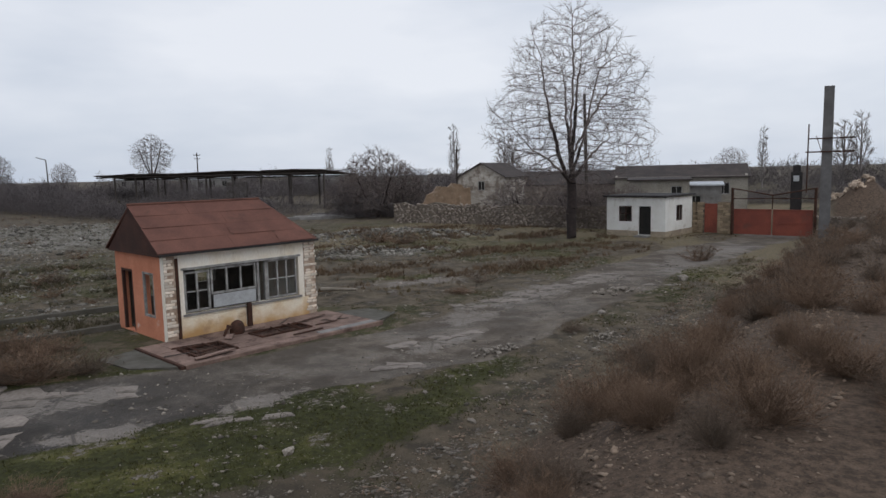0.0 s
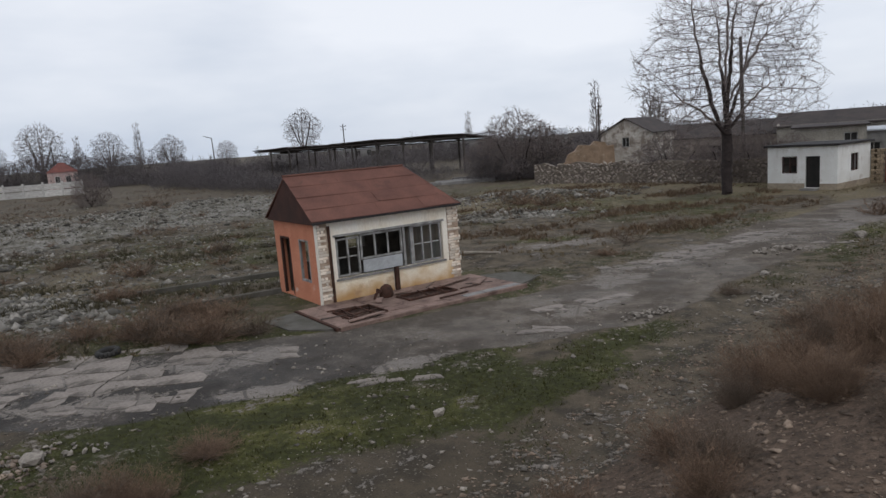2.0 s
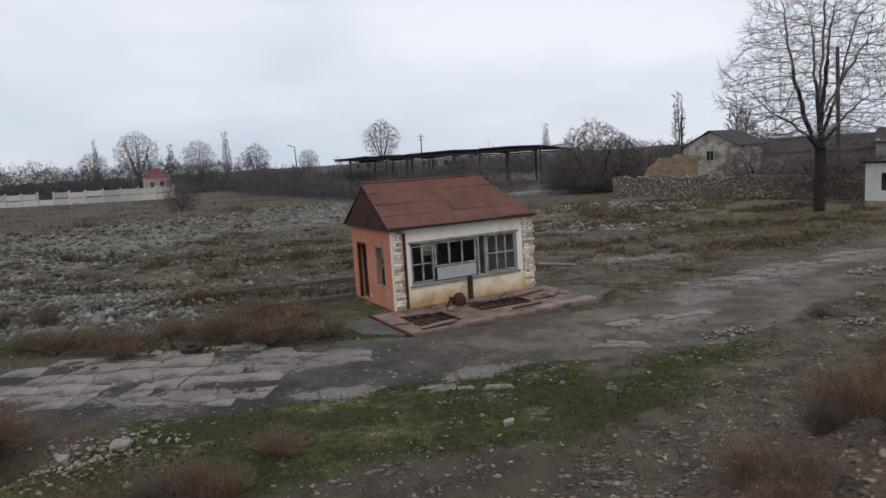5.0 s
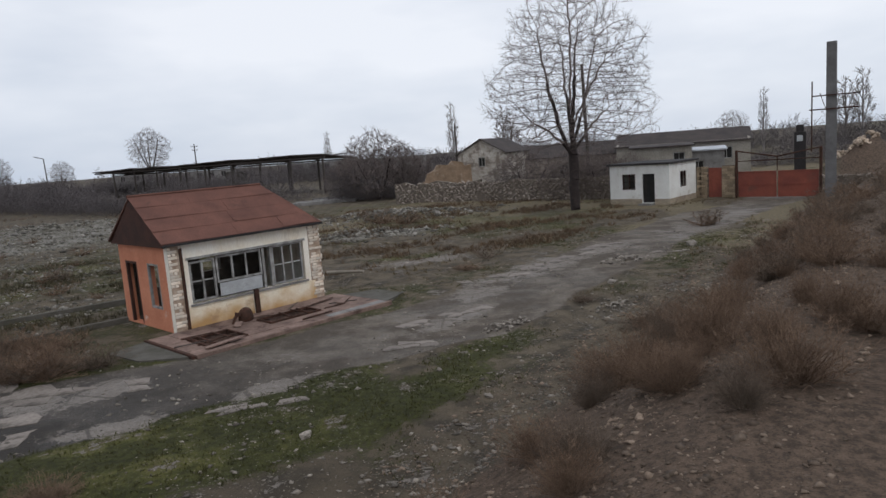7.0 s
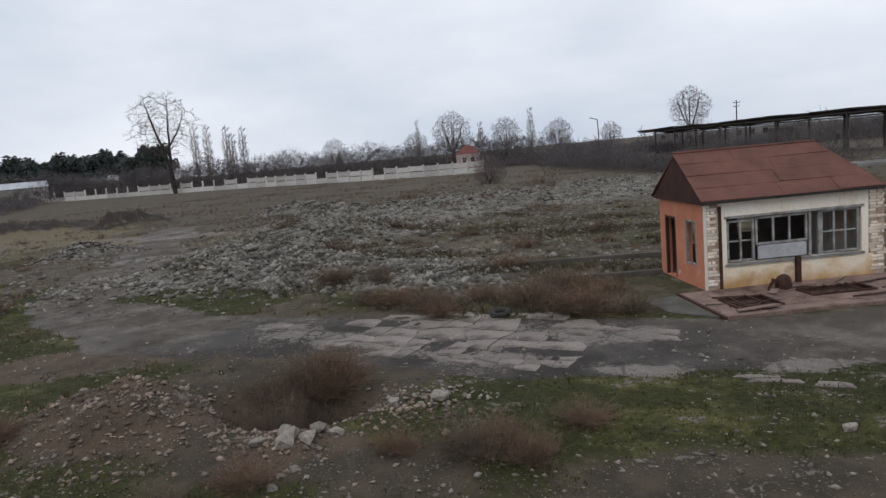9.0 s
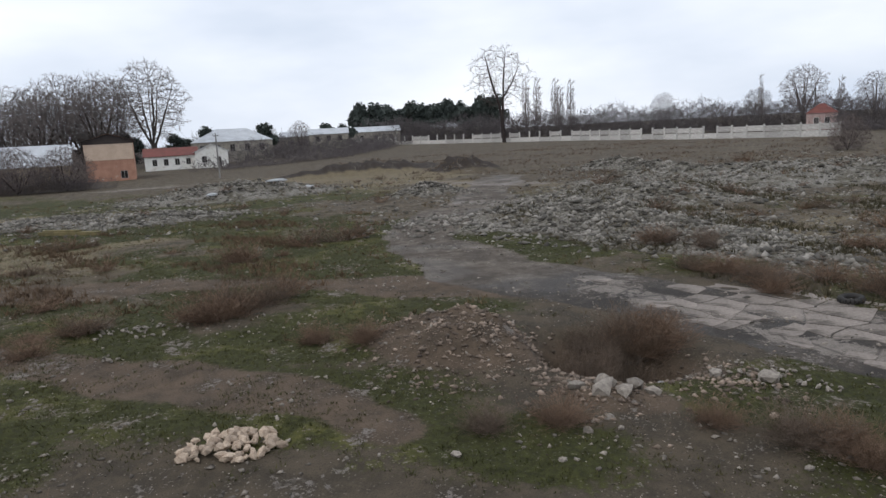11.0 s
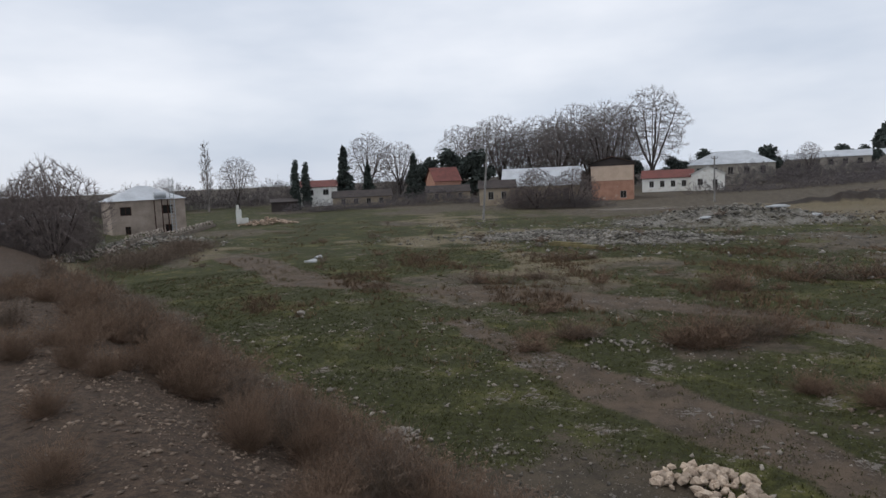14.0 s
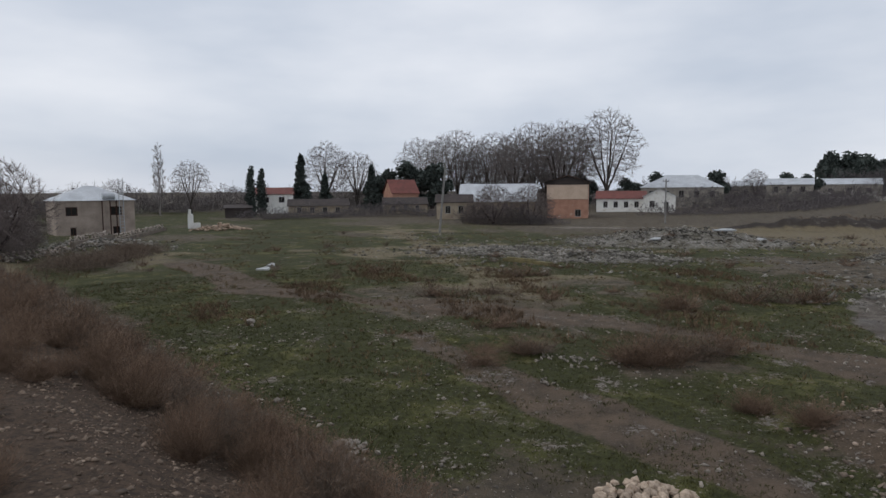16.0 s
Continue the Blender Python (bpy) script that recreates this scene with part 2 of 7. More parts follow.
def rod(bm, p, q, r0, r1=None, sides=6, caps=True):
    p, q = Vector(p), Vector(q)
    r1 = r0 if r1 is None else r1
    d = (q - p).normalized()
    s = d.orthogonal().normalized()
    t = d.cross(s)
    rings = []
    for c, r in ((p, r0), (q, r1)):
        rings.append([bm.verts.new(c + (s * math.cos(a) + t * math.sin(a)) * r) for a in (2 * math.pi * k / sides for k in range(sides))])
    for k in range(sides):
        bm.faces.new((rings[0][k], rings[0][(k + 1) % sides], rings[1][(k + 1) % sides], rings[1][k]))
    if caps:
        bm.faces.new(rings[0][::-1])
        bm.faces.new(rings[1])
    return bm


def wall_with_holes(bm, length, height, thick, holes, z0=0.0):
    """A wall along x from 0, its outer face at y=0 and inner at y=thick, cut by holes (x0, z0, x1, z1)."""
    xs = sorted({0.0, length, *(v for h in holes for v in (h[0], h[2]))})
    zs = sorted({z0, height, *(v for h in holes for v in (h[1], h[3]))})
    for i in range(len(xs) - 1):
        for j in range(len(zs) - 1):
            cx, cz = (xs[i] + xs[i + 1]) / 2, (zs[j] + zs[j + 1]) / 2
            if not any(h[0] < cx < h[2] and h[1] < cz < h[3] for h in holes):
                box(bm, xs[i], 0, zs[j], xs[i + 1], thick, zs[j + 1])
    bmesh.ops.remove_doubles(bm, verts=bm.verts, dist=1e-4)
    bm.verts.index_update()
    seen = {}
    for f in list(bm.faces):
        seen.setdefault(tuple(sorted(v.index for v in f.verts)), []).append(f)
    bmesh.ops.delete(bm, geom=[f for fs in seen.values() if len(fs) > 1 for f in fs], context="FACES_ONLY")
    return bm


# ---- the ground ----
BANK = radians(55)  # the railway bank's direction


def seg_dist(x, y, pts):
    best = np.full(np.shape(x), 1e9)
    for (ax, ay), (bx, by) in zip(pts[:-1], pts[1:]):
        dx, dy = bx - ax, by - ay
        k = np.clip(((x - ax) * dx + (y - ay) * dy) / (dx * dx + dy * dy), 0, 1)
        best = np.minimum(best, np.hypot(x - ax - k * dx, y - ay - k * dy))
    return best


def smooth01(v):
    v = np.clip(v, 0, 1)
    return v * v * (3 - 2 * v)


def wave(x, y, f, s):
    """Cheap smooth unevenness from a few crossed sines."""
    return (np.sin(x * f * 1.0 + y * f * 0.63 + s) + np.sin(-x * f * 0.57 + y * f * 1.13 + 2.1 * s) + np.sin(x * f * 1.71 - y * f * 0.9 + 3.7 * s) * 0.6) / 2.6


def hump(x, y, cx, cy, rx, ry, rot, h):
    c, s = math.cos(radians(rot)), math.sin(radians(rot))
    u, v = ((x - cx) * c + (y - cy) * s) / rx, (-(x - cx) * s + (y - cy) * c) / ry
    return h * np.exp(-1.6 * (u * u + v * v) ** 1.3)


HUMPS = [  # x, y, radii, turn, height
    (-14.5, 5.2, 2.2, 1.6, 35, 0.75), (-12.5, 8.1, 1.8, 1.3, 30, -1.8), (-10.2, 6.7, 1.1, 0.6, 30, 0.12),
    (-30.0, 17.2, 8.0, 3.6, 50, 0.85), (-36.0, 26.0, 7.0, 5.0, 60, 0.9), (-24.0, 18.5, 7.0, 3.2, 15, 0.45),
    (-42.0, 40.0, 12.0, 9.0, 60, 0.9), (-36.0, 58.0, 16.0, 12.0, 70, 0.9), (-62.0, 43.0, 5.0, 3.5, 30, 1.0), (-46.5, 35.5, 3.5, 2.5, 60, 0.9),
    (-87.0, 21.0, 12.0, 3.5, 95, 1.6), (-76.5, 31.0, 4.5, 3.5, 95, 1.8), (-51.5, 17.5, 3.2, 2.0, 100, 0.8),
    (-64.0, 3.5, 9.0, 6.0, 95, 1.2), (-49.0, -2.5, 5.0, 2.5, 95, 0.5), (-53.0, -9.0, 6.0, 3.0, 95, 0.4),
    (-5.5, 43.0, 4.0, 2.0, 10, 0.35), (-5.0, 55.0, 7.0, 3.0, 10, 0.5), (32.0, 53.0, 4.0, 3.0, 20, 2.2),
    (-50.0, -46.0, 4.0, 7.0, -40, 0.6), (0.7, 76.0, 3.8, 3.0, 0, 3.0),
]
ROAD = [(-64, 30), (-45, 19), (-31, 10), (-23, 9.5), (-17, 11.5), (-11, 13.2), (-5, 16.2), (0, 20.5), (5, 27), (11, 35), (19, 44), (24, 49)]
TRACKPATH = [(-19, 10), (-21, 6.5), (-24.6, 2), (-27.5, -4.5), (-28, -10), (-30, -18), (-40, -30)]
GRAVELPATH = [(-22, -7.5), (-18.4, -4.5), (-14.5, -0.4), (-12.2, 1.9), (-10.6, 2.6)]

PALE_PATCHES = [  # patches of bare old concrete paving, and the wet road's pale sheen: x, y, radii, turn
    (-15.3, 12.0, 3.4, 1.1, 15), (-12.6, 13.9, 2.6, 1.0, 30), (-9.8, 15.2, 2.8, 0.8, 25), (-10.6, 12.4, 2.4, 0.7, 20), (-8.0, 15.6, 1.6, 0.6, 40), (-18.8, 11.9, 1.5, 0.6, 10),
    (-7.0, 13.2, 2.0, 0.5, 20), (-4.2, 15.0, 1.8, 0.5, 40), (0.0, 20.0, 2.0, 0.6, 45), (1.2, 23.6, 2.2, 0.9, 45), (4.0, 28.0, 4.0, 1.3, 48), (7.5, 31.5, 3.5, 1.2, 48), (2.2, 26.2, 2.6, 0.9, 48), (13.5, 36.5, 4.5, 1.8, 50), (17.5, 41.0, 3.5, 1.5, 50),
    # along the far road: sheen of smooth wet asphalt painted in the slab colour
    (-33.5, 13.5, 4.5, 1.6, 50), (-42.0, 19.0, 6.0, 1.8, 35), (-57.0, 25.5, 8.0, 2.2, 30), (-88.0, -6.0, 7.0, 2.2, 95), (-1.0, 31.5, 3.0, 1.0, 20),
]

GREENS = [  # where grass has taken hold: x, y, radii, turn
    (-18.0, -5.0, 11.0, 4.5, 55), (-17.0, 4.0, 4.5, 3.0, 40), (-7.0, 10.3, 5.5, 2.0, 35), (-26.0, -18.0, 8.0, 5.0, 55), (-30.0, 4.5, 6.0, 3.0, 20), (-36.0, -16.0, 6.0, 3.5, 60), (-1.0, 13.6, 4.0, 1.4, 50), (1.0, 17.0, 3.0, 1.3, 50), (-13.0, 1.0, 5.0, 2.6, 60),
    (-9.3, 4.2, 2.6, 1.6, 45), (-18.6, 5.8, 3.8, 1.9, 50), (-24.0, 1.0, 4.0, 2.0, 70), (-16.5, 2.5, 4.5, 2.4, 60), (-20.0, 4.8, 3.2, 2.0, 50), (8.0, 47.0, 6.0, 1.3, -20), (-2.0, 33.0, 4.0, 1.2, 10),
]


APRON_PITS = [(-0.35, -2.55, 0.95, -1.35), (2.1, -1.95, 4.0, -1.1)]


def bank_n(x, y):
    return -x * math.sin(BANK) + y * math.cos(BANK)


def height(x, y):
    x, y = np.asarray(x, float), np.asarray(y, float)
    n = bank_n(x, y) + 0.5 * wave(x, y, 0.35, 1.0)
    h = 1.75 * smooth01((6.4 - n) / 5.2)
    for cx, cy, rx, ry, rot, hh in HUMPS:
        h = h + hump(x, y, cx, cy, rx, ry, rot, hh) * (1 + 0.28 * wave(x, y, 2.1, cx) + 0.16 * wave(x, y, 5.3, cy))
    road = smooth01((3.2 - seg_dist(x, y, ROAD)) / 2.0)
    rough = 0.05 * wave(x, y, 0.9, 0.3) + 0.03 * wave(x, y, 2.7, 1.9) + 0.006 * wave(x, y, 6.3, 4.0)
    h = h + rough * (1 - 0.8 * road) - 0.05 * road
    r = np.hypot(x, y)
    h = h + 0.012 * np.clip(r - 80, 0, 160) * smooth01((y + 5) / 60)
    # the two open pits in the kiosk's apron
    c, s = math.cos(radians(46.5)), math.sin(radians(46.5))
    u, v = (x + 8.38) * c + (y - 20.57) * s, -(x + 8.38) * s + (y - 20.57) * c
    pits = np.zeros_like(x)
    for u0, v0, u1, v1 in APRON_PITS:
        pits = np.where((u > u0 - 0.1) & (u < u1 + 0.1) & (v > v0 - 0.1) & (v < v1 + 0.1), 0.6, pits)
    # level plots under the kiosk and the white gatehouse
    for cx, cy, rad in ((-7.6, 22.8, 4.6), (16, 53, 5.0)):
        k = smooth01((rad + 1.2 - np.hypot(x - cx, y - cy)) / 1.2)
        h = h * (1 - k)
    return h - pits


def ground(x, y):
    return float(height(x, y))


def spread(n, core, reach, power):
    t = np.linspace(-1, 1, n)
    return core * t + (reach - core) * np.sign(t) * np.abs(t) ** power


gx, gy = spread(440, 40, 1500, 9) - 12, spread(440, 40, 1500, 9) + 10
GX, GY = np.meshgrid(gx, gy, indexing="ij")
GZ = height(GX, GY)
nx, ny = GX.shape
verts = np.stack([GX, GY, GZ], -1).reshape(-1, 3)
idx = np.arange(nx * ny).reshape(nx, ny)
faces = np.stack([idx[:-1, :-1], idx[1:, :-1], idx[1:, 1:], idx[:-1, 1:]], -1).reshape(-1, 4)
me = bpy.data.meshes.new("ground")
me.vertices.add(len(verts))
me.vertices.foreach_set("co", verts.ravel())
me.loops.add(faces.size)
me.loops.foreach_set("vertex_index", faces.ravel())
me.polygons.add(len(faces))
me.polygons.foreach_set("loop_start", np.arange(0, faces.size, 4))
me.polygons.foreach_set("loop_total", np.full(len(faces), 4))
me.update(calc_edges=True)
me.polygons.foreach_set("use_smooth", [True] * len(faces))


def masks(x, y):
    """How much road, bank gravel, rubble, green grass, straw and bare earth lies at a place."""
    wob = 0.9 * wave(x, y, 0.45, 2.0) + 0.35 * wave(x, y, 1.7, 5.0)
    road = smooth01((2.6 + wob * 0.8 - seg_dist(x, y, ROAD)) / 1.0)
    bank = smooth01((6.3 + wob * 0.5 - bank_n(x, y)) / 1.6)
    rub = np.zeros_like(x)
    for cx, cy, rx, ry, rot, hh in HUMPS[3:17]:
        if 0.3 < hh < 1.4:
            rub = np.maximum(rub, hump(x, y, cx, cy, rx * 1.25, ry * 1.25, rot, 1.0))
    rub = smooth01(rub * 1.6)
    earth = np.maximum(smooth01((1.9 + wob - seg_dist(x, y, TRACKPATH)) / 1.4), 0.9 * smooth01((1.2 + wob * 0.7 - seg_dist(x, y, GRAVELPATH)) / 1.1))
    soil = np.zeros_like(x)
    for cx, cy, rx, ry, rot, hh in HUMPS[10:13]:
        soil = np.maximum(soil, smooth01(2.2 * hump(x, y, cx, cy, rx * 1.1, ry * 1.1, rot, 1.0)))
    for cx, cy, rx, ry, rot, hh in HUMPS[:3]:
        earth = np.maximum(earth, smooth01(2.0 * hump(x, y, cx, cy, rx * 1.15, ry * 1.15, rot, 1.0)))
    slabs = np.zeros_like(x)
    for cx, cy, rx, ry, rot in PALE_PATCHES:
        slabs = np.maximum(slabs, hump(x, y, cx, cy, rx, ry, rot, 1.0))
    n = bank_n(x, y)
    green = smooth01((wave(x, y, 0.23, 7.0) + 0.5 * wave(x, y, 0.9, 3.0) + 0.55) / 0.9)
    green = np.clip(green + 0.38 * smooth01((-14 - x) / 8) * smooth01((13 - y) / 5), 0, 1)
    for cx, cy, rx, ry, rot in GREENS:
        green = np.maximum(green, 1.2 * hump(x, y, cx, cy, rx, ry, rot, 1.0))
    near = smooth01((n - 5.8) / 2) * smooth01((75 - n) / 40) * (0.3 + 0.7 * smooth01((20 - y) / 9))
    straw = smooth01((wave(x, y, 0.12, 9.0) + 0.5 * wave(x, y, 0.5, 4.0) + 0.5) / 1.0) * smooth01((np.hypot(x, y) - 24) / 12) * (1 - smooth01((y - 22) / 14) * smooth01((-12 - x) / 10)) * smooth01((110 - np.hypot(x, y)) / 30)
    # where dirt, asphalt and tan bank gravel take their paler colours
    dust = smooth01((x * math.cos(BANK) + y * math.sin(BANK) - 6 + 7 * smooth01((7.5 - n) / 3)) / 9)
    dust = np.maximum(dust, 0.75 * smooth01((-17 - x) / 6) * smooth01((n - 8) / 2))
    # pale sheen of the wet far road, put into the colour
    dust = np.maximum(dust, hump(x, y, -40.0, 17.5, 15.0, 3.6, 28, 1.1))
    return road, bank, rub, green * (0.3 + 0.7 * near), straw, earth, slabs, soil, dust


for nm, arr in zip(("road", "bank", "rubble", "green", "straw", "earth", "slabs", "soil", "dust"), masks(GX, GY)):
    at = me.attributes.new(nm, "FLOAT", "POINT")
    at.data.foreach_set("value", np.ascontiguousarray(arr, dtype=np.float32).ravel())


def ground_material():
    m = bpy.data.materials.new("yard_ground")
    m.use_nodes = True
    N, L = m.node_tree.nodes, m.node_tree.links
    p = N["Principled BSDF"]
    co = N.new("ShaderNodeTexCoord")

    def nz(sc, detail=6, rough=0.6):
        n = N.new("ShaderNodeTexNoise")
        n.inputs["Scale"].default_value, n.inputs["Detail"].default_value, n.inputs["Roughness"].default_value = sc, detail, rough
        L.new(co.outputs["Object"], n.inputs["Vector"])
        return n.outputs["Fac"]

    def rng(src, lo, hi, a=0.0, b=1.0):
        r = N.new("ShaderNodeMapRange")
        r.interpolation_type = "SMOOTHSTEP"
        for k, v in (("From Min", lo), ("From Max", hi), ("To Min", a), ("To Max", b)):
            r.inputs[k].default_value = v
        L.new(src, r.inputs["Value"])
        return r.outputs["Result"]

    def mth(op, a, b):
        x = N.new("ShaderNodeMath")
        x.operation = op
        for k, v in enumerate((a, b)):
            if isinstance(v, float):
                x.inputs[k].default_value = v
            else:
                L.new(v, x.inputs[k])
        return x.outputs[0]

    def mx(fac, a, b):
        x = N.new("ShaderNodeMix")
        x.data_type = "RGBA"
        for s, v in ((x.inputs["Factor"], fac), (x.inputs["A"], a), (x.inputs["B"], b)):
            if isinstance(v, tuple):
                s.default_value = (*v, 1)
            else:
                L.new(v, s)
        return x.outputs["Result"]

    def attr(n):
        a = N.new("ShaderNodeAttribute")
        a.attribute_name = n
        return a.outputs["Fac"]

    n_big, n_mid, n_fine, n_grit = nz(0.22), nz(1.3), nz(7.0, 8, 0.7), nz(38.0, 4, 0.7)
    n_patch = nz(0.65, 12, 0.72)

    def broken(name, amount=1.0, edge=0.14):
        """A mask whose edge is broken up by noise."""
        s = mth("ADD", attr(name), mth("MULTIPLY", mth("SUBTRACT", mth("ADD", mth("MULTIPLY", n_patch, 0.6), mth("MULTIPLY", n_fine, 0.4)), 0.5), 2.6 * amount))
        return rng(s, 0.5 - edge, 0.5 + edge)

    dirt = mx(rng(n_mid, 0.35, 0.65), mx(attr("dust"), (0.090, 0.071, 0.050), (0.135, 0.108, 0.076)), (0.050, 0.041, 0.030))
    # straw raised partly for haze and grazing light on the far ground
    straw = mx(rng(n_fine, 0.35, 0.65), (0.190, 0.152, 0.094), (0.115, 0.094, 0.061))
    grass = mx(rng(n_fine, 0.35, 0.65), (0.024, 0.026, 0.009), (0.052, 0.054, 0.016))
    grass = mx(mth("MULTIPLY", rng(n_big, 0.45, 0.62), rng(n_patch, 0.45, 0.6)), grass, (0.102, 0.098, 0.028))
    grass = mx(rng(n_patch, 0.56, 0.66), grass, (0.076, 0.058, 0.036))
    dust = attr("dust")
    asphalt = mx(rng(n_patch, 0.42, 0.62), mx(dust, (0.045, 0.040, 0.036), (0.088, 0.072, 0.058)), mx(dust, (0.080, 0.068, 0.058), (0.165, 0.138, 0.112)))
    # rubble colour likewise includes some of the far haze
    rubble = mx(rng(n_fine, 0.42, 0.6), (0.25, 0.235, 0.21), (0.105, 0.093, 0.075))
    rubble = mx(rng(n_patch, 0.48, 0.6), rubble, (0.075, 0.066, 0.042))
    gravel = mx(rng(n_fine, 0.35, 0.65), mx(dust, (0.098, 0.066, 0.046), (0.140, 0.098, 0.071)), mx(dust, (0.042, 0.030, 0.022), (0.060, 0.043, 0.032)))
    earth = mx(rng(n_mid, 0.3, 0.7), (0.122, 0.089, 0.063), (0.062, 0.047, 0.034))
    col = mx(broken("straw", 0.8), dirt, straw)
    col = mx(broken("green", 0.9), col, grass)
    col = mx(broken("earth", 0.7), col, earth)
    col = mx(broken("soil", 0.5), col, (0.036, 0.028, 0.023))
    rub = broken("rubble", 1.0)
    col = mx(rub, col, rubble)
    road = broken("road", 0.5)
    col = mx(road, col, asphalt)
    cell = N.new("ShaderNodeTexVoronoi")
    cell.feature = "DISTANCE_TO_EDGE"
    cell.inputs["Scale"].default_value = 0.9
    L.new(co.outputs["Object"], cell.inputs["Vector"])
    bare = mth("MULTIPLY", broken("slabs", 2.6, 0.03), rng(cell.outputs["Distance"], 0.015, 0.05, 0.35, 1.0))
    col = mx(bare, col, mx(rng(n_fine, 0.35, 0.65), (0.235, 0.205, 0.18), (0.155, 0.136, 0.12)))
    bank = broken("bank", 0.6)
    col = mx(bank, col, gravel)
    # grit: single pale stones and dark crumbs
    vor = N.new("ShaderNodeTexVoronoi")
    vor.inputs["Scale"].default_value = 11.0
    L.new(co.outputs["Object"], vor.inputs["Vector"])
    peb = mth("MULTIPLY", mth("MULTIPLY", rng(vor.outputs["Distance"], 0.24, 0.14), rng(n_patch, 0.42, 0.56)), rng(bank, 0.0, 1.0, 1.0, 0.35))
    col = mx(mth("MULTIPLY", peb, 0.5), col, (0.24, 0.21, 0.18))
    col = mx(rng(n_grit, 0.5, 0.68, 0.0, 0.75), col, (0.024, 0.020, 0.015))
    L.new(col, p.inputs["Base Color"])
    wet = mth("MULTIPLY", road, rng(n_big, 0.42, 0.6))
    L.new(rng(wet, 0.0, 1.0, 0.95, 0.62), p.inputs["Roughness"])
    p.inputs["Specular IOR Level"].default_value = 0.18
    bp = N.new("ShaderNodeBump")
    bp.inputs["Strength"].default_value, bp.inputs["Distance"].default_value = 0.7, 0.06
    L.new(mth("ADD", mth("MULTIPLY", n_fine, 0.8), mth("MULTIPLY", n_grit, 0.35)), bp.inputs["Height"])
    L.new(bp.outputs["Normal"], p.inputs["Normal"])
    return m


me.materials.append(ground_material())
tagged(new("ground", me), "waste ground of mud, short grass, gravel and broken asphalt", "ground", kind="structure")

# ---- the kiosk ----
KX, KY, KR = -8.38, 20.57, 46.5
kiosk = thing("kiosk", KX, KY, KR, "abandoned cream and orange kiosk with rusty red roof and broken windows", "kiosk", z=0.0)
KL, KD, KH = 5.6, 3.7, 2.79
FRONT_HOLES = [(0.62, 0.80, 4.88, 2.20)]
kw = part("front_wall", wall_with_holes(bmesh.new(), KL, KH, 0.22, FRONT_HOLES), M_CREAM, kiosk, "stained cream plaster wall")
side = part("side_wall", wall_with_holes(bmesh.new(), KD - 0.22, KH, 0.22, [(KD - 3.25, 0.05, KD - 2.35, 2.12), (KD - 1.55, 0.68, KD - 0.75, 2.12)]), M_ORANGE, kiosk, "orange-pink plaster wall")
side.matrix_basis = pose(0, KD, 0, 0, 0, -90)
far_side = part("side_wall", boxes((KL - 0.22, 0.22, 0, KL, KD, KH)), M_CREAM, kiosk)
back = part("back_wall", wall_with_holes(bmesh.new(), KL - 0.44, KH, 0.2, [(0.7, 0.95, 2.0, 2.1), (2.5, 1.2, 3.3, 2.0)]), M_DARK, kiosk)
back.matrix_basis = pose(0.22, KD - 0.2, 0)
part("floor", boxes((0.22, 0.22, 0.0, KL - 0.22, KD - 0.2, 0.10)), M_DARK, kiosk)
part("ceiling", boxes((0.22, 0.22, KH - 0.12, KL - 0.22, KD - 0.2, KH - 0.01)), M_DARK, kiosk)
# roof: one gable, hipped at the other end
ry0, ry1, rz0, rz1 = -0.22, KD + 0.2, KH + 0.0, 4.24
rl, rr, hl = -0.22, KL + 0.02, 4.55
bm = slab(bmesh.new(), [(rl, ry0, rz0), (rr, ry0, rz0), (hl, KD / 2, rz1), (rl + 0.05, KD / 2, rz1)], 0.05)
roof = part("roof", bm, M_ROOF, kiosk)
bm = slab(bmesh.new(), [(rr, ry1, rz0), (rl, ry1, rz0), (rl + 0.05, KD / 2, rz1), (hl, KD / 2, rz1)], 0.05)
part("roof", bm, M_ROOF, kiosk)
part("roof_hip", slab(bmesh.new(), [(rr, ry0, rz0), (rr, ry1, rz0), (hl, KD / 2, rz1)], 0.05), M_ROOF, kiosk)
bm = bmesh.new()
poly(bm, [(-0.16, ry0 + 0.03, rz0 - 0.10), (-0.16, ry1 - 0.03, rz0 - 0.10), (-0.16, KD / 2, rz1 - 0.06), (-0.10, ry0 + 0.03, rz0 - 0.10), (-0.10, ry1 - 0.03, rz0 - 0.10), (-0.10, KD / 2, rz1 - 0.06)],
     [(0, 1, 2), (5, 4, 3), (0, 3, 4, 1), (1, 4, 5, 2), (2, 5, 3, 0)])
part("gable_board", bm, M_GABLE, kiosk, "dark rust-stained gable boarding")
part("ridge_cap", rod(bmesh.new(), (rl, KD / 2, rz1 + 0.01), (hl, KD / 2, rz1 + 0.01), 0.05, sides=6), M_ROOF, kiosk)
part("soffit", boxes((rl + 0.02, ry0 + 0.02, rz0 - 0.06, rr - 0.02, -0.004, rz0 - 0.045)), M_GABLE, kiosk)
# strips of roofing felt, overlapping down the slope, with ragged ends
rnd = random.Random(3)
ny_, nz_ = (KD / 2 - ry0), (rz1 - rz0)
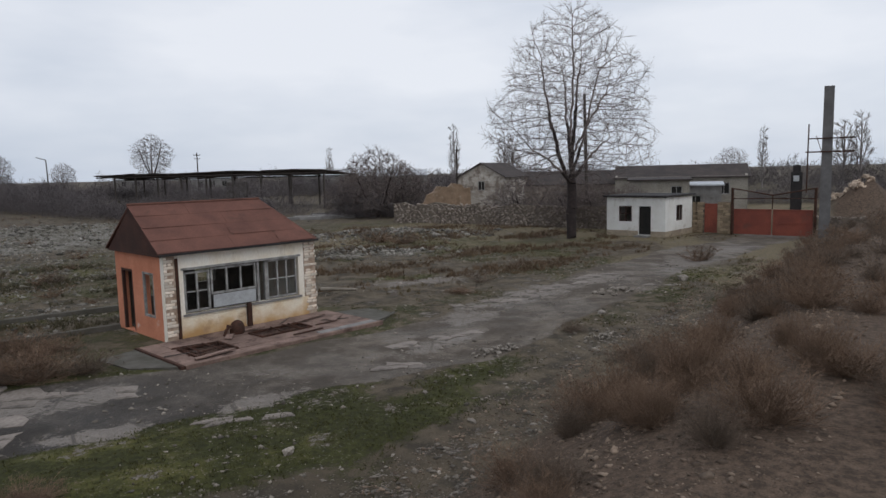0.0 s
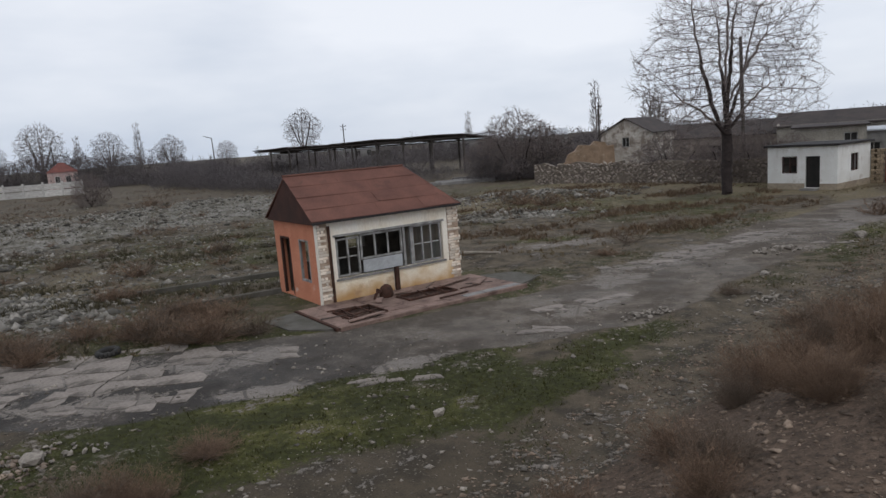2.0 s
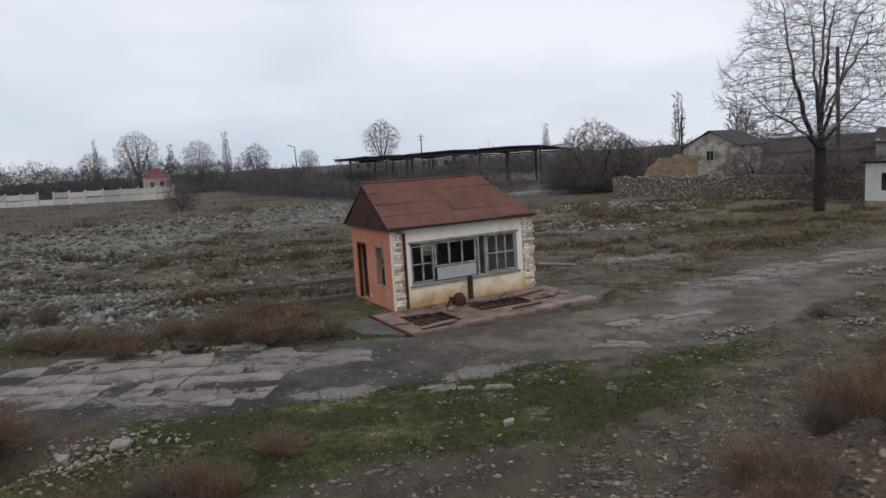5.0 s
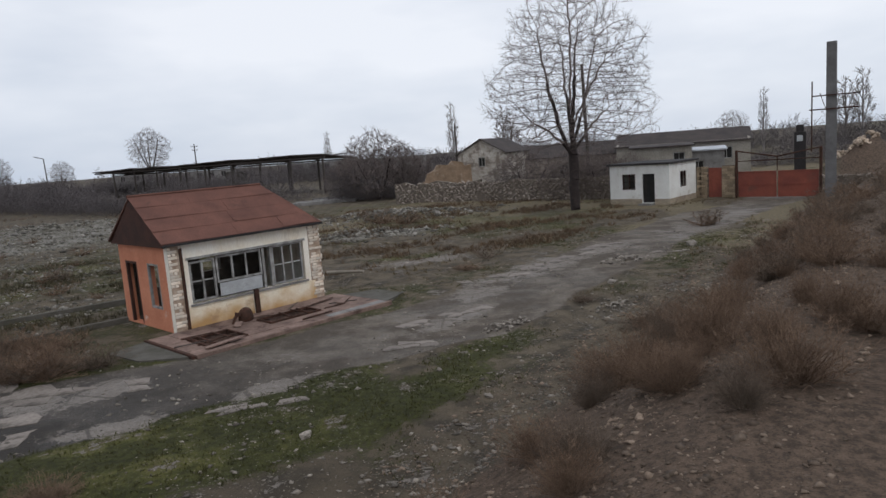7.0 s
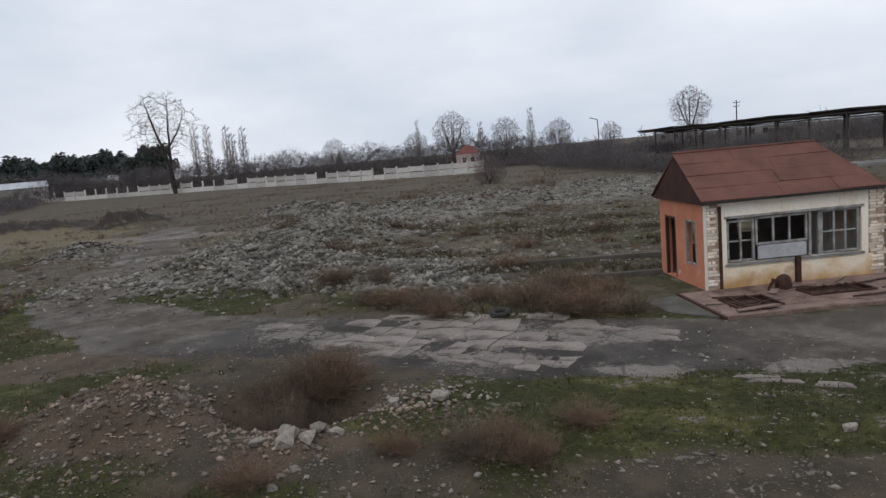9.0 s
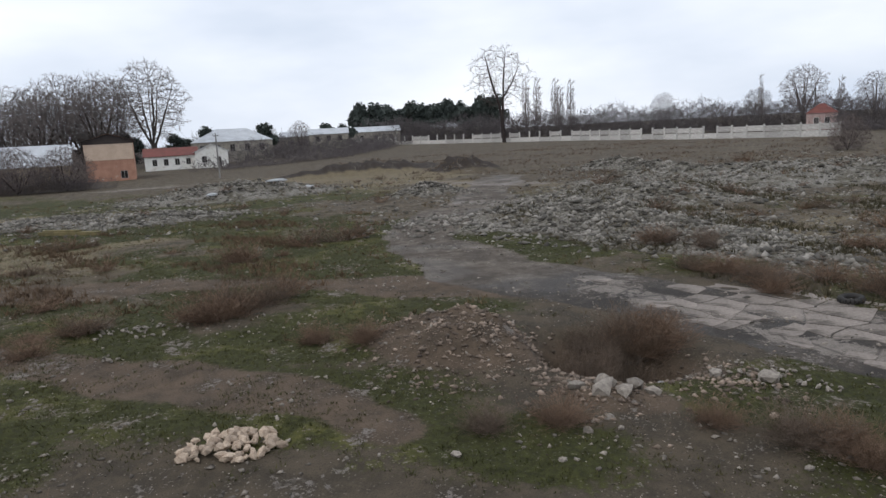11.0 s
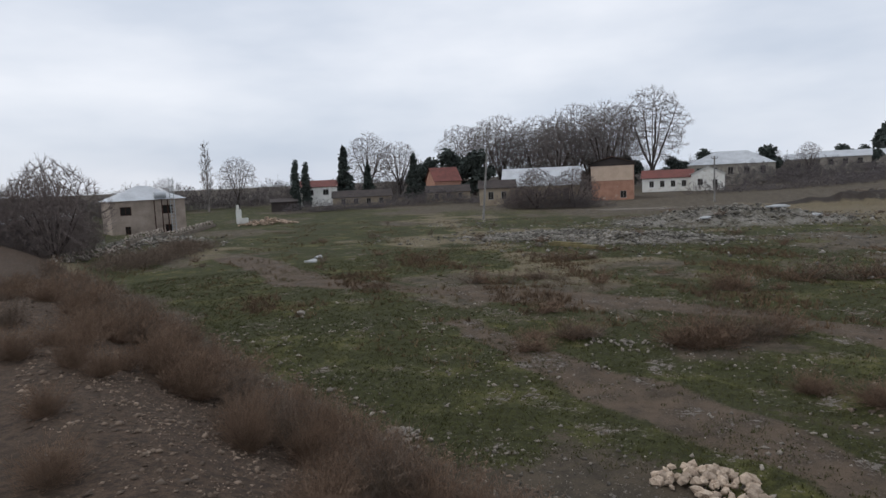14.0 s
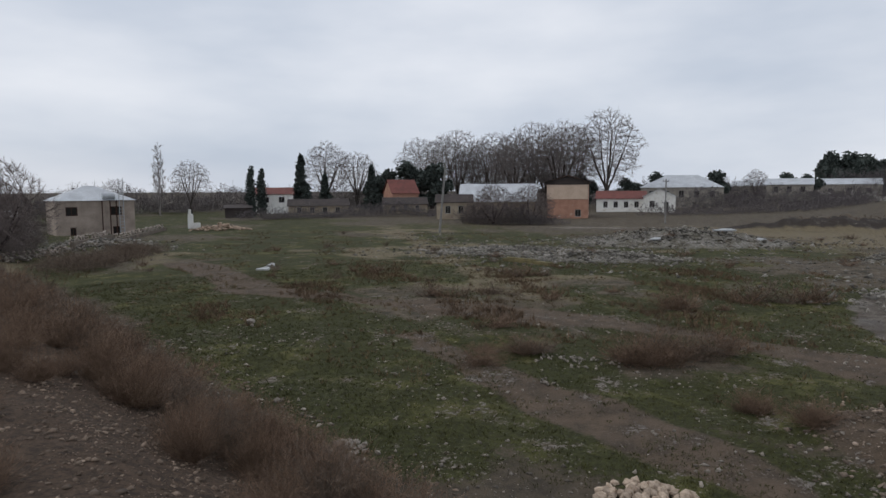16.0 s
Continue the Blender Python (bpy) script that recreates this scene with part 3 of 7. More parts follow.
for k in range(4):
    f0, f1 = k / 4, min(1.0, (k + 1) / 4 + 0.02)
    xa, xe = rl - 0.01, rr + (hl - rr) * f0
    while xa < xe - 0.25:
        xb = min(xe - 0.35 * (xe - xa < 2.2) * rnd.random(), xa + rnd.uniform(1.6, 3.4))
        up = 0.008 + rnd.uniform(0, 0.004)
        xt = min(xb, rr + (hl - rr) * f1)
        q = [(xa, ry0 + ny_ * f0 - 0.012, rz0 + nz_ * f0 + up + rnd.choice((0, 0, 0.022))), (xb - 0.012, ry0 + ny_ * f0 - 0.012, rz0 + nz_ * f0 + up + rnd.choice((0, 0, 0.022))), (xt - 0.012, ry0 + ny_ * f1, rz0 + nz_ * f1 + up), (min(xa, xt - 0.05), ry0 + ny_ * f1, rz0 + nz_ * f1 + up)]
        part("felt_sheet", slab(bmesh.new(), q, 0.004), M_FELT, kiosk)
        xa = xb
# the eave's shadow line, added as a near-black strip
part("eave_strip", boxes((rl, ry0 - 0.03, rz0 - 0.075, rr, ry0 - 0.004, rz0 - 0.005)), M_TAR_SHADE, kiosk, "dark strip drawn for the shade under the eave")


def casement(parent, x0, x1, z0, z1, cols, rows, y=0.06, glazed=()):
    """A weathered window frame with bars and what is left of its panes."""
    w = part("window", boxes((x0, y, z0, x0 + 0.06, y + 0.07, z1), (x1 - 0.06, y, z0, x1, y + 0.07, z1), (x0 + 0.06, y, z0, x1 - 0.06, y + 0.07, z0 + 0.06), (x0 + 0.06, y, z1 - 0.06, x1 - 0.06, y + 0.07, z1)), M_FRAME, parent, "weathered grey wooden window frame")
    cw, rh = (x1 - x0 - 0.12) / cols, (z1 - z0 - 0.12) / rows
    for c in range(1, cols):
        xc = x0 + 0.06 + cw * c
        part("mullion", boxes((xc - 0.03, y + 0.005, z0 + 0.06, xc + 0.03, y + 0.06, z1 - 0.06)), M_FRAME, w)
    for r in range(1, rows):
        zc = z0 + 0.06 + rh * r
        for c in range(cols):
            xa = x0 + 0.06 + cw * c + (0.032 if c else 0)
            part("glazing_bar", boxes((xa, y + 0.015, zc - 0.02, x0 + 0.06 + cw * (c + 1) - 0.032, y + 0.05, zc + 0.02)), M_FRAME, w)
    for c, r in glazed:
        part("pane", boxes((x0 + 0.07 + cw * c, y + 0.03, z0 + 0.07 + rh * r, x0 + 0.03 + cw * (c + 1), y + 0.034, z0 + 0.03 + rh * (r + 1))), glass(), w)
    return w


casement(kiosk, 0.66, 1.52, 0.84, 2.12, 2, 2, glazed=((0, 0),))
casement(kiosk, 1.56, 3.20, 1.30, 2.16, 3, 1, glazed=((1, 0),))
part("panel_board", boxes((1.60, 0.02, 0.86, 3.14, 0.05, 1.28), bevel=0.006), M_BOARD, kiosk, "pale board under the middle panes")
casement(kiosk, 3.62, 4.84, 0.84, 2.18, 3, 2, glazed=((2, 0),))
part("door_post", boxes((3.24, 0.05, 0.82, 3.32, 0.15, 2.18), (3.54, 0.05, 0.82, 3.61, 0.15, 2.18)), M_FRAME, kiosk)
part("window_lintel", boxes((0.55, -0.03, 2.20, 4.95, 0.02, 2.27)), M_FRAME, kiosk)
part("window_sill", boxes((0.55, -0.06, 0.74, 4.95, 0.03, 0.80)), M_CONC, kiosk)
part("door_frame", boxes((0.0, 2.35, 0.05, 0.10, 2.43, 2.12), (0.0, 3.17, 0.05, 0.10, 3.25, 2.12), (0.0, 2.43, 2.04, 0.10, 3.17, 2.12)), M_GABLE, kiosk)
part("side_window_frame", boxes((-0.01, 0.75, 0.68, 0.07, 0.81, 2.12), (-0.01, 1.49, 0.68, 0.07, 1.55, 2.12), (-0.01, 0.81, 0.68, 0.07, 1.49, 0.74), (-0.01, 0.81, 2.06, 0.07, 1.49, 2.12)), M_FRAME, kiosk)
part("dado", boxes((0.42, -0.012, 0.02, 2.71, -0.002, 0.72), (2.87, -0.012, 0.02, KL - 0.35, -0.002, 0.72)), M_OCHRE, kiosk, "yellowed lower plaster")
part("wall_post", boxes((2.72, -0.16, 0.0, 2.86, -0.04, 0.86)), M_RUST, kiosk, "dark rusted post below the window")
part("corner_post", boxes((0.36, -0.05, 0.02, 0.45, -0.004, 2.60)), M_RUST, kiosk, "dark rusted strip near the corner")
# bared brick at both corners of the front
for x0, x1 in ((0.004, 0.36), (KL - 0.50, KL - 0.004)):
    part("brick_bed", boxes((x0, -0.006, 0.02, x1, -0.001, 2.72)), mat("bared_masonry", (0.58, 0.47, 0.37), (0.34, 0.23, 0.16), 0.95, scale=4), kiosk, "bared masonry under the plaster")
brick_me = {}
for side_x, w in ((0.0, 0.34), (KL - 0.52, 0.52)):
    for row in range(26):
        z = 0.18 + row * 0.096
        n = 2 if row % 2 else 1
        bw = w * rnd.uniform(0.75, 1.0) / n
        for k in range(n):
            x = side_x + k * bw if side_x == 0 else KL - (k + 1) * bw
            if rnd.random() < 0.18:
                continue
            key = round(bw, 1)
            if key not in brick_me:
                b = box(bmesh.new(), 0.006, -0.025, 0.0, key - 0.004 if key > 0.1 else 0.1, 0.02, 0.082, bevel=0.008)
                me_b = bpy.data.meshes.new("brick")
                b.to_mesh(me_b)
                b.free()
                me_b.materials.append(M_WHITEBRICK)
                brick_me[key] = me_b
            ob = new("brick", brick_me[key])
            ob.parent = kw
            ob.location = (x, -rnd.uniform(0.0, 0.012), z)

# the paved apron in front, with two open pits
apron = thing("kiosk_apron", KX, KY, KR, "broken rust-stained concrete apron with two open pits before the kiosk", "platform", z=0.0)
bm = bmesh.new()
HX = APRON_PITS
xs, ys = sorted({-0.95, 6.0, *(v for h in HX for v in (h[0], h[2]))}), sorted({-3.1, -0.03, *(v for h in HX for v in (h[1], h[3]))})
for i in range(len(xs) - 1):
    for j in range(len(ys) - 1):
        cx, cy = (xs[i] + xs[i + 1]) / 2, (ys[j] + ys[j + 1]) / 2
        if not any(h[0] < cx < h[2] and h[1] < cy < h[3] for h in HX):
            part("slab", boxes((xs[i] + 0.008, ys[j] + 0.008, -0.7, xs[i + 1] - 0.008, ys[j + 1] - 0.008, 0.06 + rnd.uniform(0, 0.015))), M_APRON, apron)
for h in HX:
    part("pit_frame", boxes((h[0], h[1], 0.05, h[2], h[1] + 0.06, 0.12), (h[0], h[3] - 0.06, 0.05, h[2], h[3], 0.12), (h[0], h[1] + 0.06, 0.05, h[0] + 0.06, h[3] - 0.06, 0.12), (h[2] - 0.06, h[1] + 0.06, 0.05, h[2], h[3] - 0.06, 0.12)), M_RUST, apron)
    part("pit_bottom", boxes((h[0] + 0.01, h[1] + 0.01, -0.58, h[2] - 0.01, h[3] - 0.01, -0.42)), M_RUST, apron)
    for k in range(3):
        a = h[0] + (h[2] - h[0]) * rnd.uniform(0.1, 0.9)
        part("iron_bar", rod(bmesh.new(), (a, h[1], 0.12), (a + rnd.uniform(-0.4, 0.4), h[3], 0.14), 0.025), M_RUST, apron)
part("kerb", boxes((-0.97, -3.22, -0.1, 6.0, -3.1, 0.11), bevel=0.015), M_APRON, apron, "worn concrete edge")
part("kerb", boxes((-1.07, -3.22, -0.1, -0.97, -0.1, 0.10), bevel=0.015), M_RUST, apron)
part("pale_strip", boxes((3.6, -3.02, 0.05, 5.9, -2.7, 0.095), bevel=0.01), M_CONC, apron, "pale worn concrete strip")
part("side_slab", slab(bmesh.new(), [(6.02, -2.9, 0.06), (7.6, -2.2, 0.03), (7.3, -0.9, 0.03), (6.02, -0.5, 0.06)], 0.12), M_OLDKERB, apron)
part("side_slab", slab(bmesh.new(), [(-1.1, -3.0, 0.06), (-1.1, -0.2, 0.06), (-2.2, -0.4, 0.03), (-2.0, -2.0, 0.03)], 0.1), M_OLDKERB, apron)
pump = thing("rusty_pump", 0, 0, 0, "rusted iron pump casing with a bent spout on the apron", "pump", z=0.07)
pump.matrix_world = pose(KX, KY, 0, 0, 0, KR) @ pose(1.95, -0.75, 0.07, 0, 0, 15) @ Matrix.Diagonal((0.78, 0.78, 0.9, 1))
bm = bmesh.new()
prof = [(0.30, 0.0), (0.33, 0.10), (0.31, 0.26), (0.24, 0.39), (0.12, 0.46), (0.02, 0.48)]
rings = [[bm.verts.new((r * math.cos(a) * (1.05 + 0.06 * math.sin(3 * a)), r * math.sin(a) * 0.8, z)) for a in (2 * math.pi * k / 16 for k in range(16))] for r, z in prof]
for lo, hi in zip(rings[:-1], rings[1:]):
    for k in range(16):
        bm.faces.new((lo[k], lo[(k + 1) % 16], hi[(k + 1) % 16], hi[k]))
bm.faces.new(rings[-1])
part("casing", bm, M_RUST, pump, smooth=True)
bm = bmesh.new()
for p, q in (((-0.2, 0, 0.22), (-0.42, 0.02, 0.30)), ((-0.42, 0.02, 0.30), (-0.58, 0.03, 0.20)), ((-0.58, 0.03, 0.20), (-0.70, 0.03, 0.02))):
    rod(bm, p, q, 0.06, 0.055, sides=8)
part("spout", bm, M_RUST, pump)
part("flange", rod(bmesh.new(), (-0.44, 0.02, 0.24), (-0.40, 0.02, 0.36), 0.12, sides=10), M_RUST, pump)

# iron scrap and broken boards on the apron
rnd = random.Random(12)
for k in range(7):
    ob = part("scrap_bar", rod(bmesh.new(), (-rnd.uniform(0.2, 0.7), 0, 0.02), (rnd.uniform(0.2, 0.6), rnd.uniform(-0.1, 0.1), 0.05), rnd.uniform(0.015, 0.035), sides=5), M_RUST if k % 3 else M_WOODPOLE)
    ob.matrix_world = pose(KX, KY, 0, 0, 0, KR) @ pose(rnd.uniform(-0.6, 5.6), rnd.uniform(-2.9, -0.4), 0.075, 0, 0, rnd.uniform(-40, 40))
    tagged(ob, "short rusty bar of scrap on the kiosk apron", "scrap", "apron scrap")
for k, (x, y, l, w, a) in enumerate(((0.1, -2.75, 1.3, 0.22, 4), (2.4, -0.8, 0.9, 0.2, -12), (4.6, -0.9, 1.4, 0.25, 8), (5.2, -1.6, 0.8, 0.3, 30), (1.4, -1.2, 0.6, 0.25, 50))):
    ob = part("broken_board", slab(bmesh.new(), [(-l / 2, -w / 2, 0.05), (l / 2, -w / 2 + 0.03, 0.07), (l / 2 - 0.1, w / 2, 0.07), (-l / 2 + 0.06, w / 2 - 0.02, 0.05)], 0.03), M_APRON)
    ob.matrix_world = pose(KX, KY, 0, 0, 0, KR) @ pose(x, y, 0.085, 0, 0, a)
    tagged(ob, "dark broken board lying on the kiosk apron", "board", "apron scrap")

# ---- the white gatehouse, the gate and the yard wall ----
WX, WY, WR = 16.15, 48.87, 47.9
gh = thing("gatehouse", WX, WY, WR, "small whitewashed gatehouse with a flat black-edged roof", "building", z=0.0)
GL, GD, GH = 4.8, 4.66, 2.9
a = part("front_wall", wall_with_holes(bmesh.new(), GD - 0.25, GH, 0.25, [(1.0, 1.1, 2.05, 2.25), (2.60, 0.15, 3.55, 2.25)]), M_WHITEWASH, gh)
a.matrix_basis = pose(0, GD, 0, 0, 0, -90)
part("side_wall", wall_with_holes(bmesh.new(), GL, GH, 0.25, [(1.9, 1.1, 3.0, 2.25)]), M_WHITEWASH, gh)
part("back_wall", boxes((GL - 0.25, 0.25, 0, GL, GD, GH), (0.25, GD - 0.25, 0, GL - 0.25, GD, GH)), M_WHITEWASH, gh)
part("plinth", boxes((-0.03, -0.03, 0.0, GL + 0.03, -0.004, 0.42), (-0.03, 0.0, 0.0, -0.004, 1.10, 0.42), (-0.03, 2.1, 0.0, -0.004, GD, 0.42)), M_TAN, gh, "dirty bare plinth")
part("roof", boxes((-0.2, -0.2, GH, GL + 0.2, GD + 0.2, GH + 0.14), bevel=0.02), M_TAR_SHADE, gh, "flat tarred roof edge")
part("floor", boxes((0.25, 0.25, 0, GL - 0.25, GD - 0.25, 0.06)), M_VOID, gh)
# a dark sheet closes the doorway in place of the shaded room
part("door", boxes((0.10, 1.13, 0.15, 0.15, 2.04, 2.23)), M_VOID, gh, "near-black sheet for the shade in the doorway")
for nm, q in (("window", (0.08, 2.63, 1.12, 0.12, 3.64, 2.23)),):
    w = part("window", boxes((0.06, 2.61, 1.1, 0.14, 2.68, 2.25), (0.06, 3.59, 1.1, 0.14, 3.66, 2.25), (0.06, 2.68, 1.1, 0.14, 3.59, 1.17), (0.06, 2.68, 2.18, 0.14, 3.59, 2.25), (0.07, 3.1, 1.17, 0.12, 3.16, 2.18), (0.07, 2.68, 1.66, 0.12, 3.59, 1.70)), M_RUST, gh)
    part("pane", boxes((0.09, 2.68, 1.17, 0.095, 3.1, 1.66)), glass(), w)
w = part("window", boxes((1.9, 0.06, 1.1, 1.97, 0.14, 2.25), (2.93, 0.06, 1.1, 3.0, 0.14, 2.25), (1.97, 0.06, 1.1, 2.93, 0.14, 1.17), (1.97, 0.06, 2.18, 2.93, 0.14, 2.25), (2.42, 0.07, 1.17, 2.48, 0.12, 2.18)), M_RUST, gh)
part("step", boxes((-0.7, 1.1, 0.0, -0.035, 2.1, 0.12)), M_CONC, gh)

# the gate stands in line with the gatehouse's far corner, square to its long side
ux, uy = math.cos(radians(WR)), math.sin(radians(WR))
gxo, gyo = WX + GL * ux, WY + GL * uy
GR = WR - 90
gate = thing("yard_gate", gxo, gyo, GR, "faded red double metal gate with a sagging frame over it", "gate", z=ground(gxo + 4, gyo - 4))
for nm, x0, x1, z1 in (("gate_leaf", 3.15, 5.75, 1.95), ("gate_leaf", 5.85, 8.45, 1.95)):
    lf = part(nm, boxes((x0, 0, 0.10, x1, 0.05, z1)), M_REDGATE, gate, "faded red sheet-metal leaf")
    part("rib", boxes((x0, -0.03, 0.10, x0 + 0.06, -0.002, z1), (x1 - 0.06, -0.03, 0.10, x1, -0.002, z1), (x0 + 0.06, -0.03, z1 - 0.06, x1 - 0.06, -0.002, z1), (x0 + 0.06, -0.03, 0.95, x1 - 0.06, -0.002, 1.0)), M_REDGATE, lf)
for x in (3.02, 8.58):
    part("gate_post", boxes((x - 0.08, -0.08, 0, x + 0.08, 0.10, 3.5)), M_RUST, gate)
bm = bmesh.new()
rod(bm, (3.02, 0, 3.45), (5.8, 0, 2.95), 0.05)
rod(bm, (5.8, 0, 2.95), (8.58, 0, 3.45), 0.05)
rod(bm, (3.02, 0, 2.7), (8.58, 0, 2.75), 0.035)
rod(bm, (5.8, 0, 1.95), (5.8, 0, 2.95), 0.04)
part("top_frame", bm, M_RUST, gate, "bent iron frame")
bw = thing("brick_gate_wall", gxo, gyo, GR, "short pale brick wall with a red door beside the gatehouse", "wall", z=0.0)
part("core", boxes((0.05, 0.02, 0, 0.9, 0.3, 2.3), (1.95, 0.02, 0, 2.9, 0.3, 2.4)), M_MORTAR, bw)
d = part("door", boxes((0.95, 0.05, 0.05, 1.9, 0.10, 2.25)), M_REDGATE, bw, "red metal door")
bme = bpy.data.meshes.new("brick")
b = box(bmesh.new(), 0, -0.03, 0, 0.38, 0.2, 0.18, bevel=0.012)
b.to_mesh(bme)
b.free()
bme.materials.append(mat("yellow_tuff_block", (0.40, 0.31, 0.21), (0.30, 0.23, 0.16), 0.95, scale=3, obj=0.3))
for x0, x1, rows in ((0.05, 0.9, 12), (1.95, 2.9, 12)):
    for r in range(rows):
        x = x0 - (0.2 if r % 2 else 0.0)
        while x < x1 - 0.1:
            ob = new("brick", bme)
            ob.parent = bw
            ob.location, ob.scale = (max(x, x0), 0, 0.02 + r * 0.195), (1 if max(x, x0) + 0.38 < x1 else max(0.2, (x1 - max(x, x0)) / 0.38), 1, 1)
            x += 0.40
# wall running on past the gate towards the bank
bw2 = thing("low_rubble_wall", gxo, gyo, GR, "low tumbled wall of mixed stone beyond the gate", "wall", z=0.0)
rnd = random.Random(9)
part("core", boxes((8.75, 0.05, 0, 17.0, 0.35, 1.45)), M_MORTAR, bw2)


def stone_mesh(name, seed, size, material):
    """An angular stone: a cube cut by random tilts and roughened."""
    r = random.Random(seed)
    bm = bmesh.new()
    bmesh.ops.create_icosphere(bm, subdivisions=1, radius=1)
    for _ in range(7):
        n = Vector((r.uniform(-1, 1), r.uniform(-1, 1), r.uniform(-1, 1))).normalized()
        for v in bm.verts:
            d = v.co.dot(n) - 0.58
            if d > 0:
                v.co -= n * d
    for v in bm.verts:
        v.co = Vector((v.co.x * size[0], v.co.y * size[1], v.co.z * size[2])) * r.uniform(0.88, 1.1)
    me = bpy.data.meshes.new(name)
    bm.to_mesh(me)
    bm.free()
    me.materials.append(material)
    return me


WALL_ST = [stone_mesh("stone", 30 + k, (0.24, 0.12, 0.13), M_WALLSTONE) for k in range(6)]


def stone_courses(parent, x0, x1, z1, y, rows, step, seed):
    r = random.Random(seed)
    for row in range(rows):
        x = x0 + r.uniform(0, step)
        while x < x1:
            if r.random() < 0.16:
                x += step * r.uniform(0.5, 1.0)
                continue
            ob = new("stone", r.choice(WALL_ST))
            ob.parent = parent
            ob.matrix_local = pose(x, y - r.uniform(-0.02, 0.05), z1 * (row + 0.5) / rows + r.uniform(-0.04, 0.04), r.uniform(-25, 25), r.uniform(-45, 45), r.uniform(-20, 20)) @ Matrix.Diagonal((r.uniform(0.5, 1.5), r.uniform(0.8, 1.2), r.uniform(0.6, 1.5), 1))
            x += step * r.uniform(0.85, 1.3)


stone_courses(bw2, 8.8, 17.0, 1.5, 0.05, 6, 0.42, 5)
# the long stone wall behind the big tree
SW = [(-5.0, 70.5), (3.5, 65.0), (14.8, 56.2)]
for k, ((ax, ay), (bx, by)) in enumerate(zip(SW[:-1], SW[1:])):
    ln = math.hypot(bx - ax, by - ay)
    w = thing("stone_wall", ax, ay, math.degrees(math.atan2(by - ay, bx - ax)), "long crumbling field-stone wall", "wall", group="yard walls", z=ground((ax + bx) / 2, (ay + by) / 2) - 0.1)
    bm = bmesh.new()
    n = int(ln / 1.2)
    rnd = random.Random(40 + k)
    tops = [2.0 + rnd.uniform(-0.25, 0.2) for _ in range(n + 1)]
    for i in range(n):
        x0, x1 = ln * i / n, ln * (i + 1) / n
        poly(bm, [(x0, 0.04, 0), (x1, 0.04, 0), (x1, 0.04, tops[i + 1]), (x0, 0.04, tops[i]), (x0, 0.45, 0), (x1, 0.45, 0), (x1, 0.45, tops[i + 1]), (x0, 0.45, tops[i])],
             [(0, 1, 2, 3), (5, 4, 7, 6), (3, 2, 6, 7), (0, 3, 7, 4), (1, 5, 6, 2)])
    part("core", bm, M_MORTAR, w)
    stone_courses(w, 0.1, ln, 2.0, 0.05, 10, 0.42, 60 + k)

# ---- the concrete post with its steel arms ----
post = thing("concrete_post", 23.3, 41.2, -29.5, "tall square concrete post with rusty steel cross arms", "post")
bm = bmesh.new()
pts = [(sx * r, sy * r, z) for z, r in ((-0.2, 0.30), (9.1, 0.27)) for sx, sy in ((-1, -1), (1, -1), (1, 1), (-1, 1))]
poly(bm, pts, [(3, 2, 1, 0), (4, 5, 6, 7), (0, 1, 5, 4), (1, 2, 6, 5), (2, 3, 7, 6), (3, 0, 4, 7)])
part("shaft", bm, M_CONCPOLE, post)
part("cross_arm", boxes((-1.15, -0.36, 5.2, 1.4, -0.31, 5.28)), M_RUST, post)
part("cross_arm", boxes((-1.0, -0.36, 6.0, 1.45, -0.31, 6.07)), M_RUST, post)
part("upright", rod(bmesh.new(), (-1.02, -0.34, 2.8), (-1.0, -0.34, 6.9), 0.04), M_RUST, post)
part("brace", rod(bmesh.new(), (-0.6, -0.34, 6.2), (-0.3, -0.34, 5.3), 0.02), M_RUST, post)

# ---- trees and shrubs ----


def tubes(name, segs, material, sides=4):
    """One mesh of tapered tubes from rows of (p, q, r0, r1)."""
    P = np.array([s[0] for s in segs], float)
    Q = np.array([s[1] for s in segs], float)
    R0, R1 = np.array([s[2] for s in segs]), np.array([s[3] for s in segs])
    D = Q - P
    D /= np.linalg.norm(D, axis=1, keepdims=True) + 1e-9
    ref = np.where(np.abs(D[:, 2:3]) > 0.9, np.array([[1.0, 0, 0]]), np.array([[0, 0, 1.0]]))
    S = np.cross(D, ref)
    S /= np.linalg.norm(S, axis=1, keepdims=True) + 1e-9
    T = np.cross(D, S)
    ang = 2 * np.pi * np.arange(sides) / sides
    ring = S[:, None] * np.cos(ang)[None, :, None] + T[:, None] * np.sin(ang)[None, :, None]
    V = np.concatenate([P[:, None] + ring * R0[:, None, None], Q[:, None] + ring * R1[:, None, None]], 1).reshape(-1, 3)
    base = (np.arange(len(segs)) * 2 * sides)[:, None]
    k = np.arange(sides)
    F = np.stack([base + k, base + (k + 1) % sides, base + sides + (k + 1) % sides, base + sides + k], -1).reshape(-1, 4)
    me = bpy.data.meshes.new(name)
    me.vertices.add(len(V))
    me.vertices.foreach_set("co", V.ravel())
    me.loops.add(F.size)
    me.loops.foreach_set("vertex_index", F.ravel().astype(np.int32))
    me.polygons.add(len(F))
    me.polygons.foreach_set("loop_start", np.arange(0, F.size, 4))
    me.polygons.foreach_set("loop_total", np.full(len(F), 4))
    me.update(calc_edges=True)
    me.polygons.foreach_set("use_smooth", [True] * len(F))
    me.materials.append(material)
    return me


